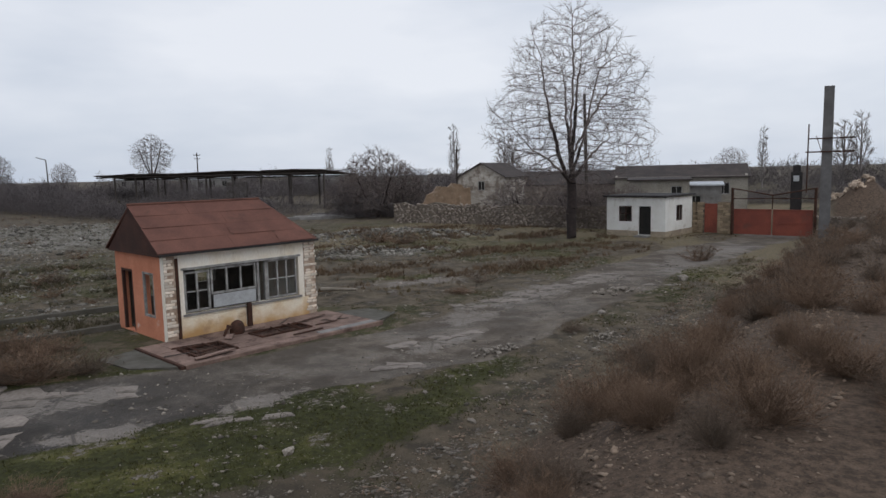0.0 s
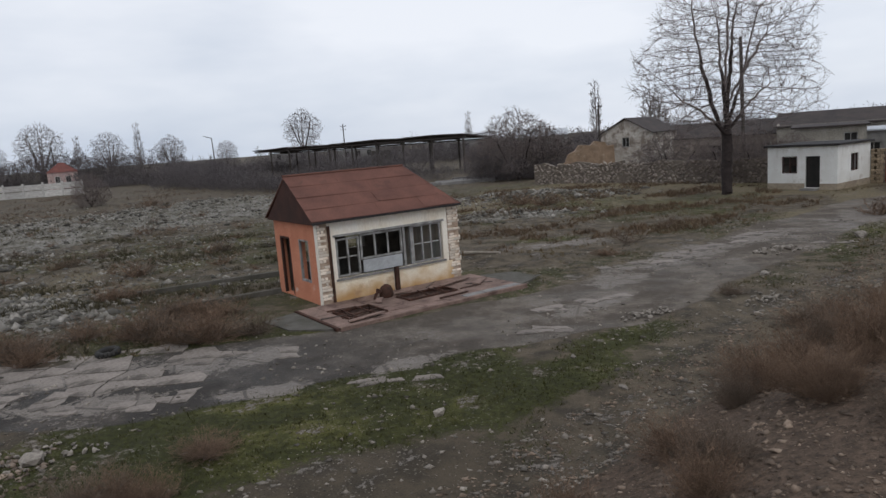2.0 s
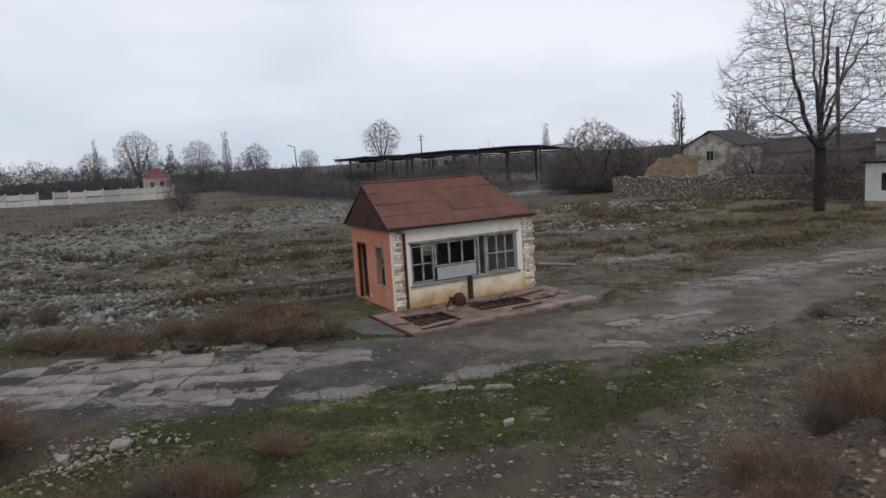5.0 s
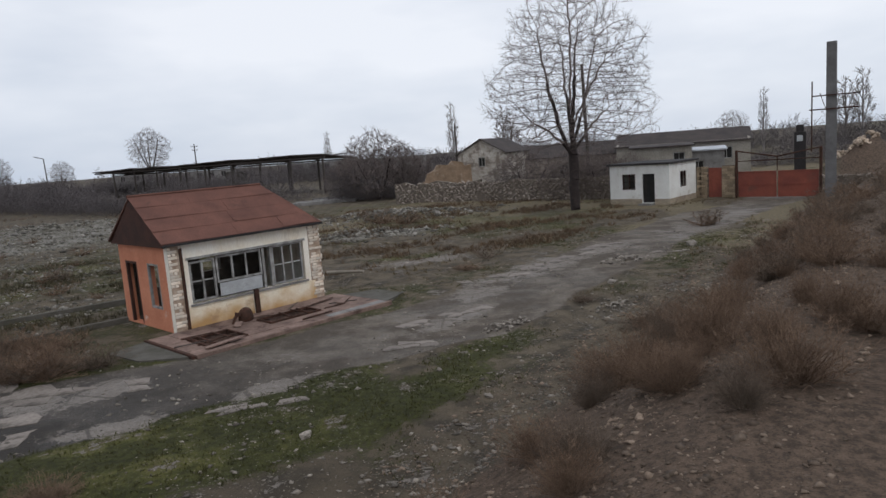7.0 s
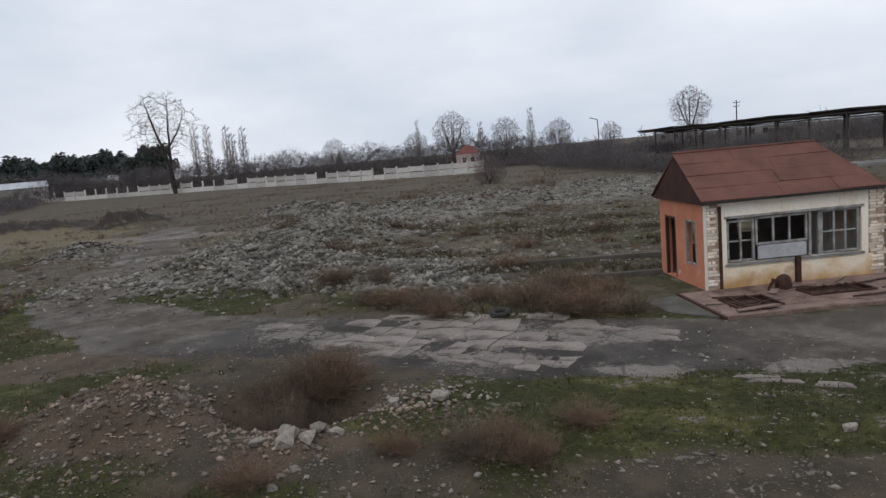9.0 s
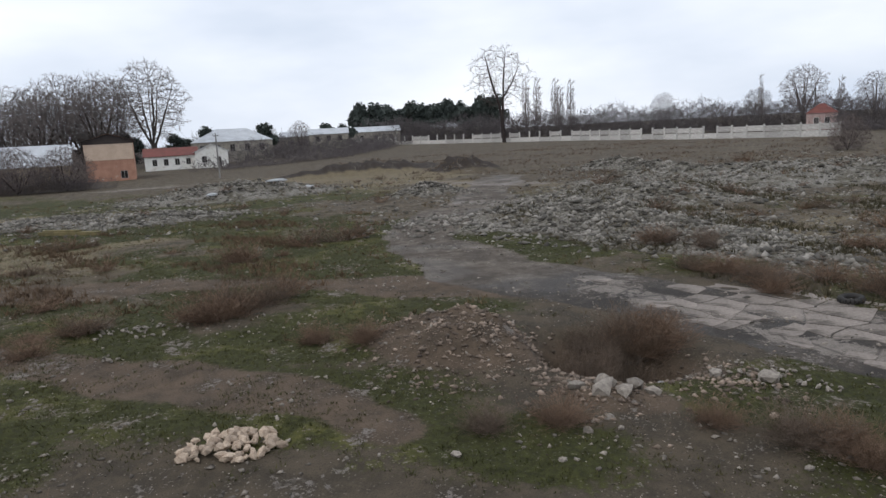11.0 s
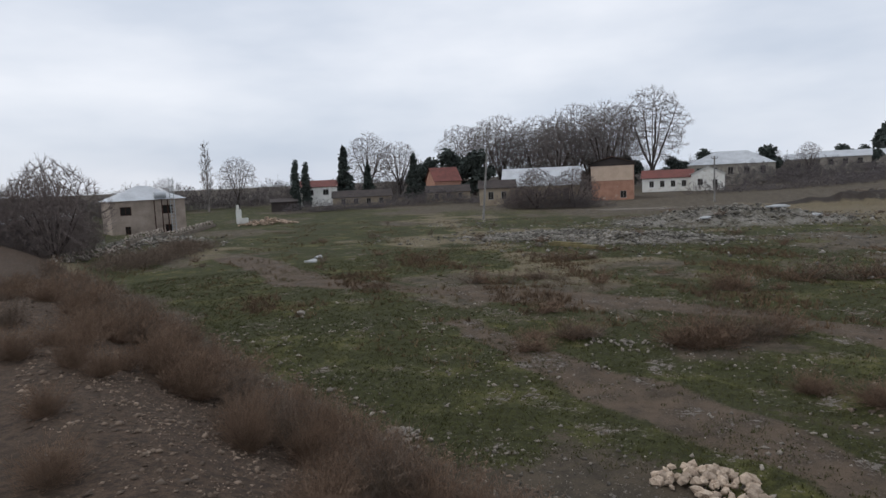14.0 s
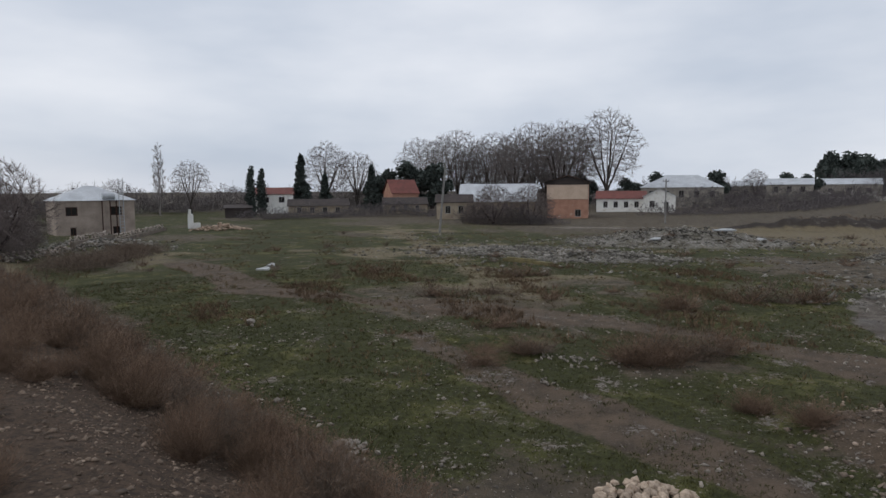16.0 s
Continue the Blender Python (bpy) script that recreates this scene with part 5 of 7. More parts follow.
for k in range(120):  # a ragged row along the bank's foot, both ways
    along = -42 + 96 * k / 120 + rnd.uniform(-0.5, 0.5)
    if -4.5 < along < 5.5:
        continue
    x, y = on_bank(along, rnd.uniform(3.0, 5.5) + 0.2 * wave(along, 0, 0.5, 1))
    q = 0.8 if along > 0 else 1.0
    shrub(x, y, q * rnd.uniform(0.7, 1.35), q * rnd.uniform(0.6, 1.2), k, "dry red-brown tumbleweed shrub on the gravel bank", "bank shrubs")
for k in range(46):  # the bank top, further along the line
    along = rnd.uniform(9, 48)
    x, y = on_bank(along, rnd.uniform(-1.5, 3.4))
    shrub(x, y, rnd.uniform(0.7, 1.3), rnd.uniform(0.6, 1.1), k, "dry brown shrub on the crest of the bank", "bank shrubs")
for k in range(70):
    along = rnd.uniform(-34, 44)
    if -5 < along < 7:
        continue
    x, y = on_bank(along, rnd.uniform(0.6, 3.6))
    shrub(x, y, rnd.uniform(0.5, 1.0), rnd.uniform(0.4, 0.9), k, "dry red-brown tumbleweed shrub on the gravel bank", "bank shrubs")
for k in range(40):  # the thick hedge of tumbleweed on the bank below the stone house
    along = -31 + 24.5 * k / 40 + rnd.uniform(-0.4, 0.4)
    x, y = on_bank(along, rnd.uniform(3.4, 5.6) - 0.06 * max(0.0, -along - 12))
    shrub(x, y, rnd.uniform(0.7, 1.5), rnd.uniform(0.5, 1.1), k, "dry red-brown tumbleweed shrub on the gravel bank", "bank shrubs")
YARD = [(-18.2, 15.2, 1.2), (-17.0, 15.8, 1.3), (-15.8, 15.6, 1.4), (-15.0, 15.4, 1.3), (-14.6, 17.2, 1.2), (-13.2, 17.4, 1.2), (-12.2, 17.2, 1.5), (-11.0, 16.9, 1.5), (-10.3, 17.0, 1.6), (-9.3, 17.6, 1.2), (-11.8, 19.0, 1.4), (-12.8, 19.6, 1.3),
        (-13.4, 9.2, 1.1), (-12.6, 9.3, 1.2), (-14.0, 8.4, 1.0), (-13.2, 9.7, 1.3), (-9.7, 5.3, 1.0), (-8.5, 7.5, 0.8), (-7.4, 8.2, 1.2), (-7.0, 8.5, 1.0), (-6.4, 8.5, 0.9), (-6.4, 10.1, 0.8), (-10.0, 4.0, 0.8),
        (-20.7, -3.2, 1.3), (-20.2, -0.3, 1.5), (-20.4, 0.6, 1.6), (-21.1, 1.6, 1.4), (-29.8, 1.4, 1.6), (-31.9, 4.5, 1.8), (-32.2, 6.0, 1.6), (-32.6, 7.5, 1.5), (-30.4, -9.6, 1.3), (-30.2, -8.4, 1.3), (-38.5, -6.7, 1.4), (-38.6, -15.4, 1.2), (-31.8, -6.7, 1.2), (-30.5, -3.8, 1.2),
        (-2.5, 49.4, 2.2), (-4.6, 50.4, 2.0), (1.8, 30.9, 1.2), (14.0, 36.8, 1.5), (-22, 16.5, 1.3), (-20, 17.5, 1.2), (-27, 21, 1.3), (-33, 31, 1.4), (-26, 30, 1.3), (-20, 27, 1.4), (-45, 30, 1.6), (-57, 55, 2), (-47, 68, 2.2), (-30, 42, 1.5),
        (-25, 21, 1.2), (-17.5, 22, 1.2), (-19, 33, 1.4), (4.2, 21.0, 0.7), (5.2, 17.6, 1.0)]
for k, (x, y, s) in enumerate(YARD):
    for j in range(1 + (s > 1.25)):
        shrub(x + rnd.uniform(-0.5, 0.5) * s * (j > 0), y + rnd.uniform(-0.5, 0.5) * s * (j > 0), s * rnd.uniform(0.8, 1.1), s * rnd.uniform(0.45, 0.7), k + j + (2 if y > 14 else 0), "dry brown weed shrub in the waste yard", "yard shrubs")
for x, y in ((-13.4, 8.2), (-12.9, 8.6), (-12.3, 8.7), (-12.6, 8.0), (-11.9, 8.1), (-13.2, 9.0), (-12.4, 7.5), (-12.0, 7.3)):
    shrub(x, y, rnd.uniform(1.0, 1.4), rnd.uniform(1.1, 1.6), 2, "dark dry shrub growing in the pit", "pit shrubs")
for k in range(190):
    x, y = rnd.uniform(-75, 12), rnd.uniform(-32, 64)
    if bank_n(x, y) < 12 or seg_dist(x, y, ROAD) < 4 or math.hypot(x + 7, y - 22) < 6:
        continue
    shrub(x, y, rnd.uniform(0.5, 1.3), rnd.uniform(0.3, 0.7), k, "dry brown weed shrub in the waste yard", "yard shrubs")


def joined_shrubs(kinds, label):
    """The far shrubs, too small to tell apart, as one object."""
    V, F, base = [], [], 0
    for k, m in FAR_SHRUBS:
        if k % 2 != kinds:
            continue
        src = FAR_ME[k]
        co, fi = np.empty(len(src.vertices) * 3), np.empty(len(src.loops), np.int32)
        src.vertices.foreach_get("co", co)
        src.loops.foreach_get("vertex_index", fi)
        a = np.array(m)
        V.append(co.reshape(-1, 3) @ a[:3, :3].T + a[:3, 3])
        F.append(fi + base)
        base += len(src.vertices)
    V, F = np.concatenate(V), np.concatenate(F)
    me = bpy.data.meshes.new("far_shrubs")
    me.vertices.add(len(V))
    me.vertices.foreach_set("co", V.ravel())
    me.loops.add(len(F))
    me.loops.foreach_set("vertex_index", F)
    me.polygons.add(len(F) // 4)
    me.polygons.foreach_set("loop_start", np.arange(0, len(F), 4))
    me.polygons.foreach_set("loop_total", np.full(len(F) // 4, 4))
    me.update(calc_edges=True)
    me.materials.append((M_SHRUB, M_SHRUBD)[kinds])
    tagged(new("far_shrubs", me), label, "shrubs", kind="stuff")


joined_shrubs(0, "red-brown dry shrubs dotted over the far yard")
joined_shrubs(1, "dull brown dry weeds dotted over the far yard")

# ---- houses and sheds round the yard ----


def house(name, x, y, rz, w, d, h, roof_h, wall, roof, label, style="gable_x", holes=(), bars=None, over=0.25, z=None, door=()):
    """A plain house centred at x, y with its front towards -y: walls, roof and recessed windows (x0, z0, x1, z1 from the front's corner)."""
    t = thing(name, x, y, rz, label, "house", z=z)
    o = pose(-w / 2, -d / 2, 0)
    a = part("wall", wall_with_holes(bmesh.new(), w, h, 0.25, list(holes) + list(door), z0=-0.5), wall, t)
    a.matrix_basis = o
    part("wall", boxes((-w / 2, -d / 2 + 0.25, -0.5, -w / 2 + 0.25, d / 2, h), (w / 2 - 0.25, -d / 2 + 0.25, -0.5, w / 2, d / 2, h), (-w / 2 + 0.25, d / 2 - 0.25, -0.5, w / 2 - 0.25, d / 2, h)), wall, t)
    for x0, z0, x1, z1 in holes:
        x0, x1 = x0 - w / 2, x1 - w / 2
        y0 = -d / 2 + 0.08
        wn_ = part("window", boxes((x0, y0, z0, x0 + 0.08, y0 + 0.08, z1), (x1 - 0.08, y0, z0, x1, y0 + 0.08, z1), (x0 + 0.08, y0, z0, x1 - 0.08, y0 + 0.08, z0 + 0.08), (x0 + 0.08, y0, z1 - 0.08, x1 - 0.08, y0 + 0.08, z1), ((x0 + x1) / 2 - 0.03, y0 + 0.01, z0 + 0.08, (x0 + x1) / 2 + 0.03, y0 + 0.06, z1 - 0.08)), bars or M_FRAME, t)
        # no glass: a near-black sheet painted as the room's shade
        part("pane", boxes((x0 + 0.08, y0 + 0.04, z0 + 0.08, x1 - 0.08, y0 + 0.05, z1 - 0.08)), M_VOID, wn_)
    for x0, z0, x1, z1 in door:
        part("door", boxes((x0 - w / 2, -d / 2 + 0.1, z0, x1 - w / 2, -d / 2 + 0.16, z1)), M_GABLE, t)
    X, Y = w / 2 + over, d / 2 + over
    bm = bmesh.new()
    if style == "gable_x":  # ridge along x
        for s in (-1, 1):
            slab(bm, [(-X, s * Y, h - 0.1), (X, s * Y, h - 0.1), (X, 0, h + roof_h), (-X, 0, h + roof_h)][:: -s], 0.08)
    elif style == "gable_y":
        for s in (-1, 1):
            slab(bm, [(s * X, -Y, h - 0.1), (s * X, Y, h - 0.1), (0, Y, h + roof_h), (0, -Y, h + roof_h)][::s], 0.08)
    elif style == "hip":
        g = min(X, Y) * 0.95
        ax, ay = X - g, Y - g
        c = [(-X, -Y, h), (X, -Y, h), (X, Y, h), (-X, Y, h), (-ax, -ay, h + roof_h), (ax, -ay, h + roof_h), (ax, ay, h + roof_h), (-ax, ay, h + roof_h)]
        poly(bm, c, [(3, 2, 1, 0), (0, 1, 5, 4), (1, 2, 6, 5), (2, 3, 7, 6), (3, 0, 4, 7), (4, 5, 6, 7)])
    else:  # flat or mono-pitch
        slab(bm, [(-X, -Y, h + 0.12), (X, -Y, h + 0.12), (X, Y, h + 0.12 + roof_h), (-X, Y, h + 0.12 + roof_h)], 0.12)
    part("roof", bm, roof, t)
    if style in ("gable_x", "gable_y"):
        for s in (-1, 1):
            bm = bmesh.new()
            if style == "gable_x":
                q = [(s * (w / 2 - 0.125 + k), yy, zz) for k in (-0.12, 0.12) for yy, zz in ((-d / 2, h), (d / 2, h), (0, h + roof_h * 0.9))]
            else:
                q = [(xx, s * (d / 2 - 0.125 + k), zz) for k in (-0.12, 0.12) for xx, zz in ((-w / 2, h), (w / 2, h), (0, h + roof_h * 0.9))]
            poly(bm, q, [(0, 1, 2), (5, 4, 3), (0, 3, 4, 1), (1, 4, 5, 2), (2, 5, 3, 0)])
            part("gable", bm, wall, t)
    return t


def row_holes(n, w, z0, z1, ww, margin=0.8):
    step = (w - 2 * margin) / max(1, n)
    return [(margin + step * (i + 0.5) - ww / 2, z0, margin + step * (i + 0.5) + ww / 2, z1) for i in range(n)]


# far across the field
M_OCHREWALL = mat("pinkish_tan_plaster", (0.60, 0.47, 0.37), (0.52, 0.40, 0.31), 0.92, scale=0.8, fine=8, speck=0.88)
ob_ = house("brick_house", -121.5, -11.5, 93, 6.7, 13, 6.1, 1.2, M_BRICK, M_DARKROOF, "two-storey orange brick house with bare end wall", "gable_y", over=0.45, holes=[(4.6, 0.3, 5.6, 1.5)])
part("upper_band", boxes((-3.38, -6.56, 3.2, 3.38, -6.5, 5.6)), M_OCHREWALL, ob_, "tan plaster upper storey")
part("gable_board", poly(bmesh.new(), [(x, y, z) for y in (-6.62, -6.54) for x, z in ((-3.6, 5.62), (3.6, 5.62), (3.6, 6.0), (0, 7.1), (-3.6, 6.0))], [(0, 1, 2, 3, 4), (9, 8, 7, 6, 5), (0, 5, 6, 1), (1, 6, 7, 2), (2, 7, 8, 3), (3, 8, 9, 4), (4, 9, 5, 0)]), M_DARKROOF, ob_, "dark boarded gable")
house("long_house", -121, -24.0, 98, 13.3, 8, 2.9, 3.0, M_TAN, M_METALROOF, "low house with a pale zinc roof", "gable_x", holes=row_holes(4, 13.3, 1.0, 2.3, 1.0))
house("small_ruin", -111.5, -29.7, 105, 5.9, 5, 2.9, 1.2, M_TAN, M_DARKROOF, "small derelict house with a sagging roof", "gable_x", holes=row_holes(2, 5.9, 0.9, 2.2, 0.9))
house("red_roof_house", -151, -3.2, 91, 10, 7, 2.9, 1.5, M_WHITEWASH, M_REDROOF, "long low house with a red roof", "gable_x", holes=row_holes(4, 10, 0.9, 2.2, 0.9))
house("white_gable_house", -149, 4.6, 88, 6.2, 9, 3.3, 1.5, M_WHITEWASH, M_METALROOF, "white house with its gable to the field", "gable_y", holes=[(1.2, 1.0, 2.2, 2.3), (4.0, 0.0, 4.9, 2.1)])
house("white_roof_house", -176, 10.6, 86, 18.5, 12, 4.9, 3.0, M_BEIGE, M_METALROOF, "large house under a pale hipped metal roof", "hip", holes=row_holes(5, 18.5, 2.5, 4.2, 1.2))
house("red_gable_house", -147, -51.7, 125, 6.0, 8.0, 4.2, 3.0, M_BRICK, M_REDROOF, "tall house with a bright red metal roof", "gable_x", holes=row_holes(3, 6, 1.4, 2.8, 0.9))
house("low_row_house", -124, -61, 116, 11.5, 6, 2.0, 1.2, M_TAN, M_DARKROOF, "long low row of tumbledown sheds", "gable_x", holes=row_holes(4, 11.5, 0.5, 1.6, 0.9))
house("low_row_house", -136, -47, 112, 9, 6, 2.0, 1.3, M_TAN, M_DARKROOF, "long low row of tumbledown sheds", "gable_x", holes=row_holes(3, 9, 0.6, 1.7, 0.8))
house("pink_roof_house", -132, -75.5, 120, 8, 7, 4.2, 1.3, M_WHITEWASH, M_REDROOF, "white house with a faded red roof", "gable_x", holes=row_holes(2, 8, 2.3, 3.5, 1.2))
house("dark_hut", -110, -70.3, 123, 4.6, 4, 1.7, 0.5, M_DARKROOF, M_DARKROOF, "small dark wooden hut beside the cypress", "flat")
house("far_white_house", -198, 38.8, 79, 11, 8, 4.6, 1.5, M_BEIGE, M_METALROOF, "far pale house behind the trees", "gable_x", holes=row_holes(3, 11, 2.5, 4.0, 1.2))
house("pink_house", -108, 125.3, 41, 5.6, 5, 3.4, 2.0, M_PINK, M_REDROOF, "small pink house with a red roof behind the fence", "hip", holes=row_holes(2, 5.6, 1.2, 2.6, 1.0), bars=M_WHITEWASH)
for x, y, w in ((-58, 172, 10), (-30, 178, 12), (-10, 170, 12), (-85, 190, 12)):
    house("far_shed", x, y, -math.degrees(math.atan2(x, y)), w, 8, 3.6, 1.3, M_CONC, M_METALROOF, "far shed with a pale roof", "gable_x", holes=row_holes(3, w, 1.5, 3.0, 1.2))
for x, y, w in ((-235, 40, 20), (-225, 60, 16), (-240, 95, 18)):
    house("far_shed", x, y, 78, w, 8, 4.0, 1.6, M_BEIGE, M_METALROOF, "far shed with a pale roof", "gable_x", holes=row_holes(3, w, 1.2, 2.8, 1.2))

# the two-storey house by the bank, with a tank and a ladder
hs = house("stone_house", -66.5, -62.5, 143, 8.2, 7.5, 4.1, 1.7, mat("pinkish_tan_stone", (0.43, 0.355, 0.30), (0.31, 0.255, 0.215), 0.92, scale=0.8, fine=8, stain=(0.22, 0.18, 0.15), speck=0.8), M_METALROOF, "two-storey tan stone house with a pale hipped roof", "hip", holes=[(1.0, 2.4, 2.2, 3.4), (5.6, 2.4, 6.8, 3.4), (1.4, 0.2, 2.0, 1.1), (5.8, 0.2, 6.6, 1.1)], bars=M_RUST, z=-0.2)
tk = part("water_tank", rod(bmesh.new(), (0.7, -3.6, 4.6), (2.0, -3.6, 4.6), 0.42, sides=14), M_METALROOF, hs, "pale metal water tank")
bm = bmesh.new()
rod(bm, (2.4, -4.1, 0), (2.4, -4.0, 6.6), 0.045)
rod(bm, (2.85, -4.1, 0), (2.85, -4.0, 6.6), 0.045)
for k in range(18):
    rod(bm, (2.4, -4.09, 0.36 * k + 0.2), (2.85, -4.09, 0.36 * k + 0.2), 0.03)
part("ladder", bm, M_BOARD, hs, "pale metal ladder rising over the roof")
bm = bmesh.new()
for xx, yy in ((0.6, -4.0), (2.1, -4.0), (1.4, -4.2)):
    rod(bm, (xx, yy, 0), (xx, yy, 4.1), 0.06)
part("tank_stand", bm, M_RUST, hs)
house("low_outbuilding", -50.0, -62.0, 142, 9, 5, 2.2, 0.6, M_CONC, M_METALROOF, "low outbuilding with a pale sheet roof behind the scrub", "flat", holes=[(3.5, 0.3, 4.4, 1.4)])
# tumbled stone wall in front of it
LW = [(-37.5, -44.0), (-45.5, -45.0), (-54.0, -48.5), (-73.0, -57.5)]
for k, ((ax, ay), (bx, by)) in enumerate(zip(LW[:-1], LW[1:])):
    ln = math.hypot(bx - ax, by - ay)
    w = thing("tumbled_wall", ax, ay, math.degrees(math.atan2(by - ay, bx - ax)) + 180, "tumbled dry-stone wall below the house", "wall", "yard walls", z=ground((ax + bx) / 2, (ay + by) / 2) - 0.15)
    w.matrix_world = pose(bx, by, ground((ax + bx) / 2, (ay + by) / 2) - 0.15, 0, 0, math.degrees(math.atan2(ay - by, ax - bx)))
    part("core", boxes((0, 0.06, -0.2, ln, 0.4, 0.3 + 0.1 * k)), M_MORTAR, w)
    stone_courses(w, 0.1, ln, 0.7 + 0.15 * k, 0.05, 4, 0.45, 80 + k)
gp = thing("white_gatepost", -76.5, -56.0, 126, "broken white masonry gatepost", "post")
part("pillar", boxes((-0.35, -0.35, 0, 0.35, 0.35, 1.9), (-0.25, -0.3, 1.9, 0.1, 0.3, 2.5), bevel=0.03), M_WHITEWASH, gp)
part("wing", boxes((0.36, -0.2, 0, 1.2, 0.2, 0.75), bevel=0.03), M_WHITEWASH, gp)

# the back of the gatehouse yard
house("flat_store", 20.6, 64.5, -17, 5.2, 5, 3.9, 0.15, M_BEIGE, M_DARKROOF, "grey-tan flat-roofed store behind the gatehouse", "flat", holes=[(3.6, 2.4, 4.6, 3.4)])
house("long_barn", 26.0, 74.5, -19, 13, 8, 4.1, 1.2, M_BEIGE, M_DARKROOF, "long low barn with a brown roof", "gable_x", holes=row_holes(4, 13, 2.2, 3.4, 1.1))
house("yard_store", 24.8, 66.5, -20, 4.6, 4, 3.3, 0.2, M_CONC, M_METALROOF, "small grey store with a pale roof", "flat", holes=[(1.8, 1.2, 2.8, 2.4)])
house("stone_cottage", 6.0, 77.5, -25, 5.4, 8, 4.5, 1.5, mat("patchy_white_plaster", (0.62, 0.58, 0.52), (0.42, 0.37, 0.32), 0.95, scale=1.0, fine=6, stain=(0.20, 0.165, 0.135), stain_at=(0.48, 0.58)), M_DARKROOF, "old stone cottage with a dark gabled roof", "gable_y", holes=[(2.3, 3.0, 3.1, 4.0)])
house("long_roof_shed", 14.5, 82, -8, 16, 7, 3.4, 1.4, M_WALLSTONE, M_DARKROOF, "long dark-roofed shed behind the trees", "gable_x", holes=row_holes(3, 16, 1.0, 2.4, 1.0))
bm = bmesh.new()
prof = [(-3.3, 0), (-3.1, 0.6), (-2.5, 0.9), (-2.2, 1.7), (-1.5, 2.0), (-1.1, 2.6), (0.1, 2.5), (0.5, 2.9), (1.5, 2.75), (1.8, 2.3), (2.4, 2.4), (2.5, 0)]
pts = [(x, y, z) for y in (-0.6, 0.6) for x, z in prof]
n = len(prof)
poly(bm, pts, [tuple(range(n)), tuple(range(2 * n - 1, n - 1, -1))] + [(i, i + n, (i + 1) % n + n, (i + 1) % n) for i in range(n)])
ew = part("earth_wall", bm, M_EARTH)
ew.matrix_world = pose(0.6, 72.2, 1.0, 0, 0, 5)
tagged(ew, "ruined ochre mud-brick wall stump", "wall")

pl = thing("brick_pillar", 31.0, 59.5, -27, "dark brick pillar with a pale patch", "pillar")
part("shaft", boxes((-0.45, -0.45, 0, 0.45, 0.45, 4.4), (-0.3, -0.3, 4.4, 0.3, 0.3, 5.0), bevel=0.03), M_TAR_SHADE, pl)
part("patch", boxes((-0.25, -0.48, 3.6, 0.2, -0.455, 4.1)), M_BOARD, pl, "pale patch")

# the ruined open shed
sh = thing("open_shed", -32, 112, 150, "long ruined open shed, dark sagging roof on bare posts", "shed", z=1.0)
sh.matrix_world = pose(-13.5, 104, 0.6, 0, 0, 147)
rnd = random.Random(21)
for k in range(9):
    x0, x1 = 6.6 * k, 6.6 * (k + 1)
    sag = [rnd.uniform(-0.18, 0.12) for _ in range(2)]
    part("roof_sheet", slab(bmesh.new(), [(x0, -0.5, 4.55 + sag[0]), (x1 - 0.05, -0.5, 4.55 + sag[1]), (x1 - 0.05, 6.5, 5.3 + sag[1]), (x0, 6.5, 5.3 + sag[0])][::-1], -0.16), M_DARKROOF, sh)
    part("beam", boxes((x0, -0.1, 4.22, x1 - 0.02, 0.12, 4.42), (x0, 5.9, 4.75, x1 - 0.02, 6.1, 4.95)), M_WOODPOLE, sh)
    for y in (0, 6):
        part("post", boxes((x0 + 0.34, y - 0.11, -0.6, x0 + 0.56, y + 0.11, 4.3 + (0.5 if y else 0))), M_WOODPOLE, sh)
    part("rafter", rod(bmesh.new(), (x0 + 0.45, -0.4, 4.45), (x0 + 0.45, 6.4, 5.15), 0.09), M_WOODPOLE, sh)
part("broken_edge", rod(bmesh.new(), (-1.5, 1.5, 5.3), (2.0, 3.5, 4.95), 0.07), M_WOODPOLE, sh)
part("wall_panel", boxes((19, 4.0, -0.5, 24, 4.2, 3.6)), M_DARK, sh)

# ---- poles ----


def pole(name, x, y, h, r, label, arms=(), lean=0.0, material=None, z=None, lamp=False):
    t = thing(name, x, y, -math.degrees(math.atan2(x, y)), label, "pole", "utility poles", z=z)
    part("shaft", rod(bmesh.new(), (0, 0, -0.3), (lean, 0, h), r, r * 0.7, sides=8), material or M_WOODPOLE, t)
    for z1, w in arms:
        part("cross_arm", boxes((lean * z1 / h - w, -0.14, z1, lean * z1 / h + w, -0.04, z1 + 0.1)), material or M_WOODPOLE, t)
        for s in (-0.9, 0.9):
            part("insulator", rod(bmesh.new(), (lean * z1 / h + s * w, -0.09, z1 + 0.1), (lean * z1 / h + s * w, -0.09, z1 + 0.3), 0.06), M_BOARD, t)
    if lamp:
        part("lamp_arm", rod(bmesh.new(), (lean, 0, h), (lean - 1.6, 0, h + 0.5), 0.07), material or M_WOODPOLE, t)
    return t


pole("utility_pole", 14.7, 68.6, 12.4, 0.2, "dark wooden pole behind the big tree", lean=-0.3)
pole("utility_pole", 44.6, 60.5, 18.2, 0.2, "tall pale steel pole with a short cross arm", arms=((17.2, 0.9),), material=M_CONCPOLE, lean=-0.65)
pole("utility_pole", 51.6, 67.8, 11.0, 0.18, "old wooden line pole with a cross arm", arms=((10.2, 0.8), (9.6, 0.6)), lean=-0.5)
pole("utility_pole", -54, 151, 9.6, 0.16, "far line pole with double cross arms", arms=((9.0, 0.7), (8.2, 0.6)))
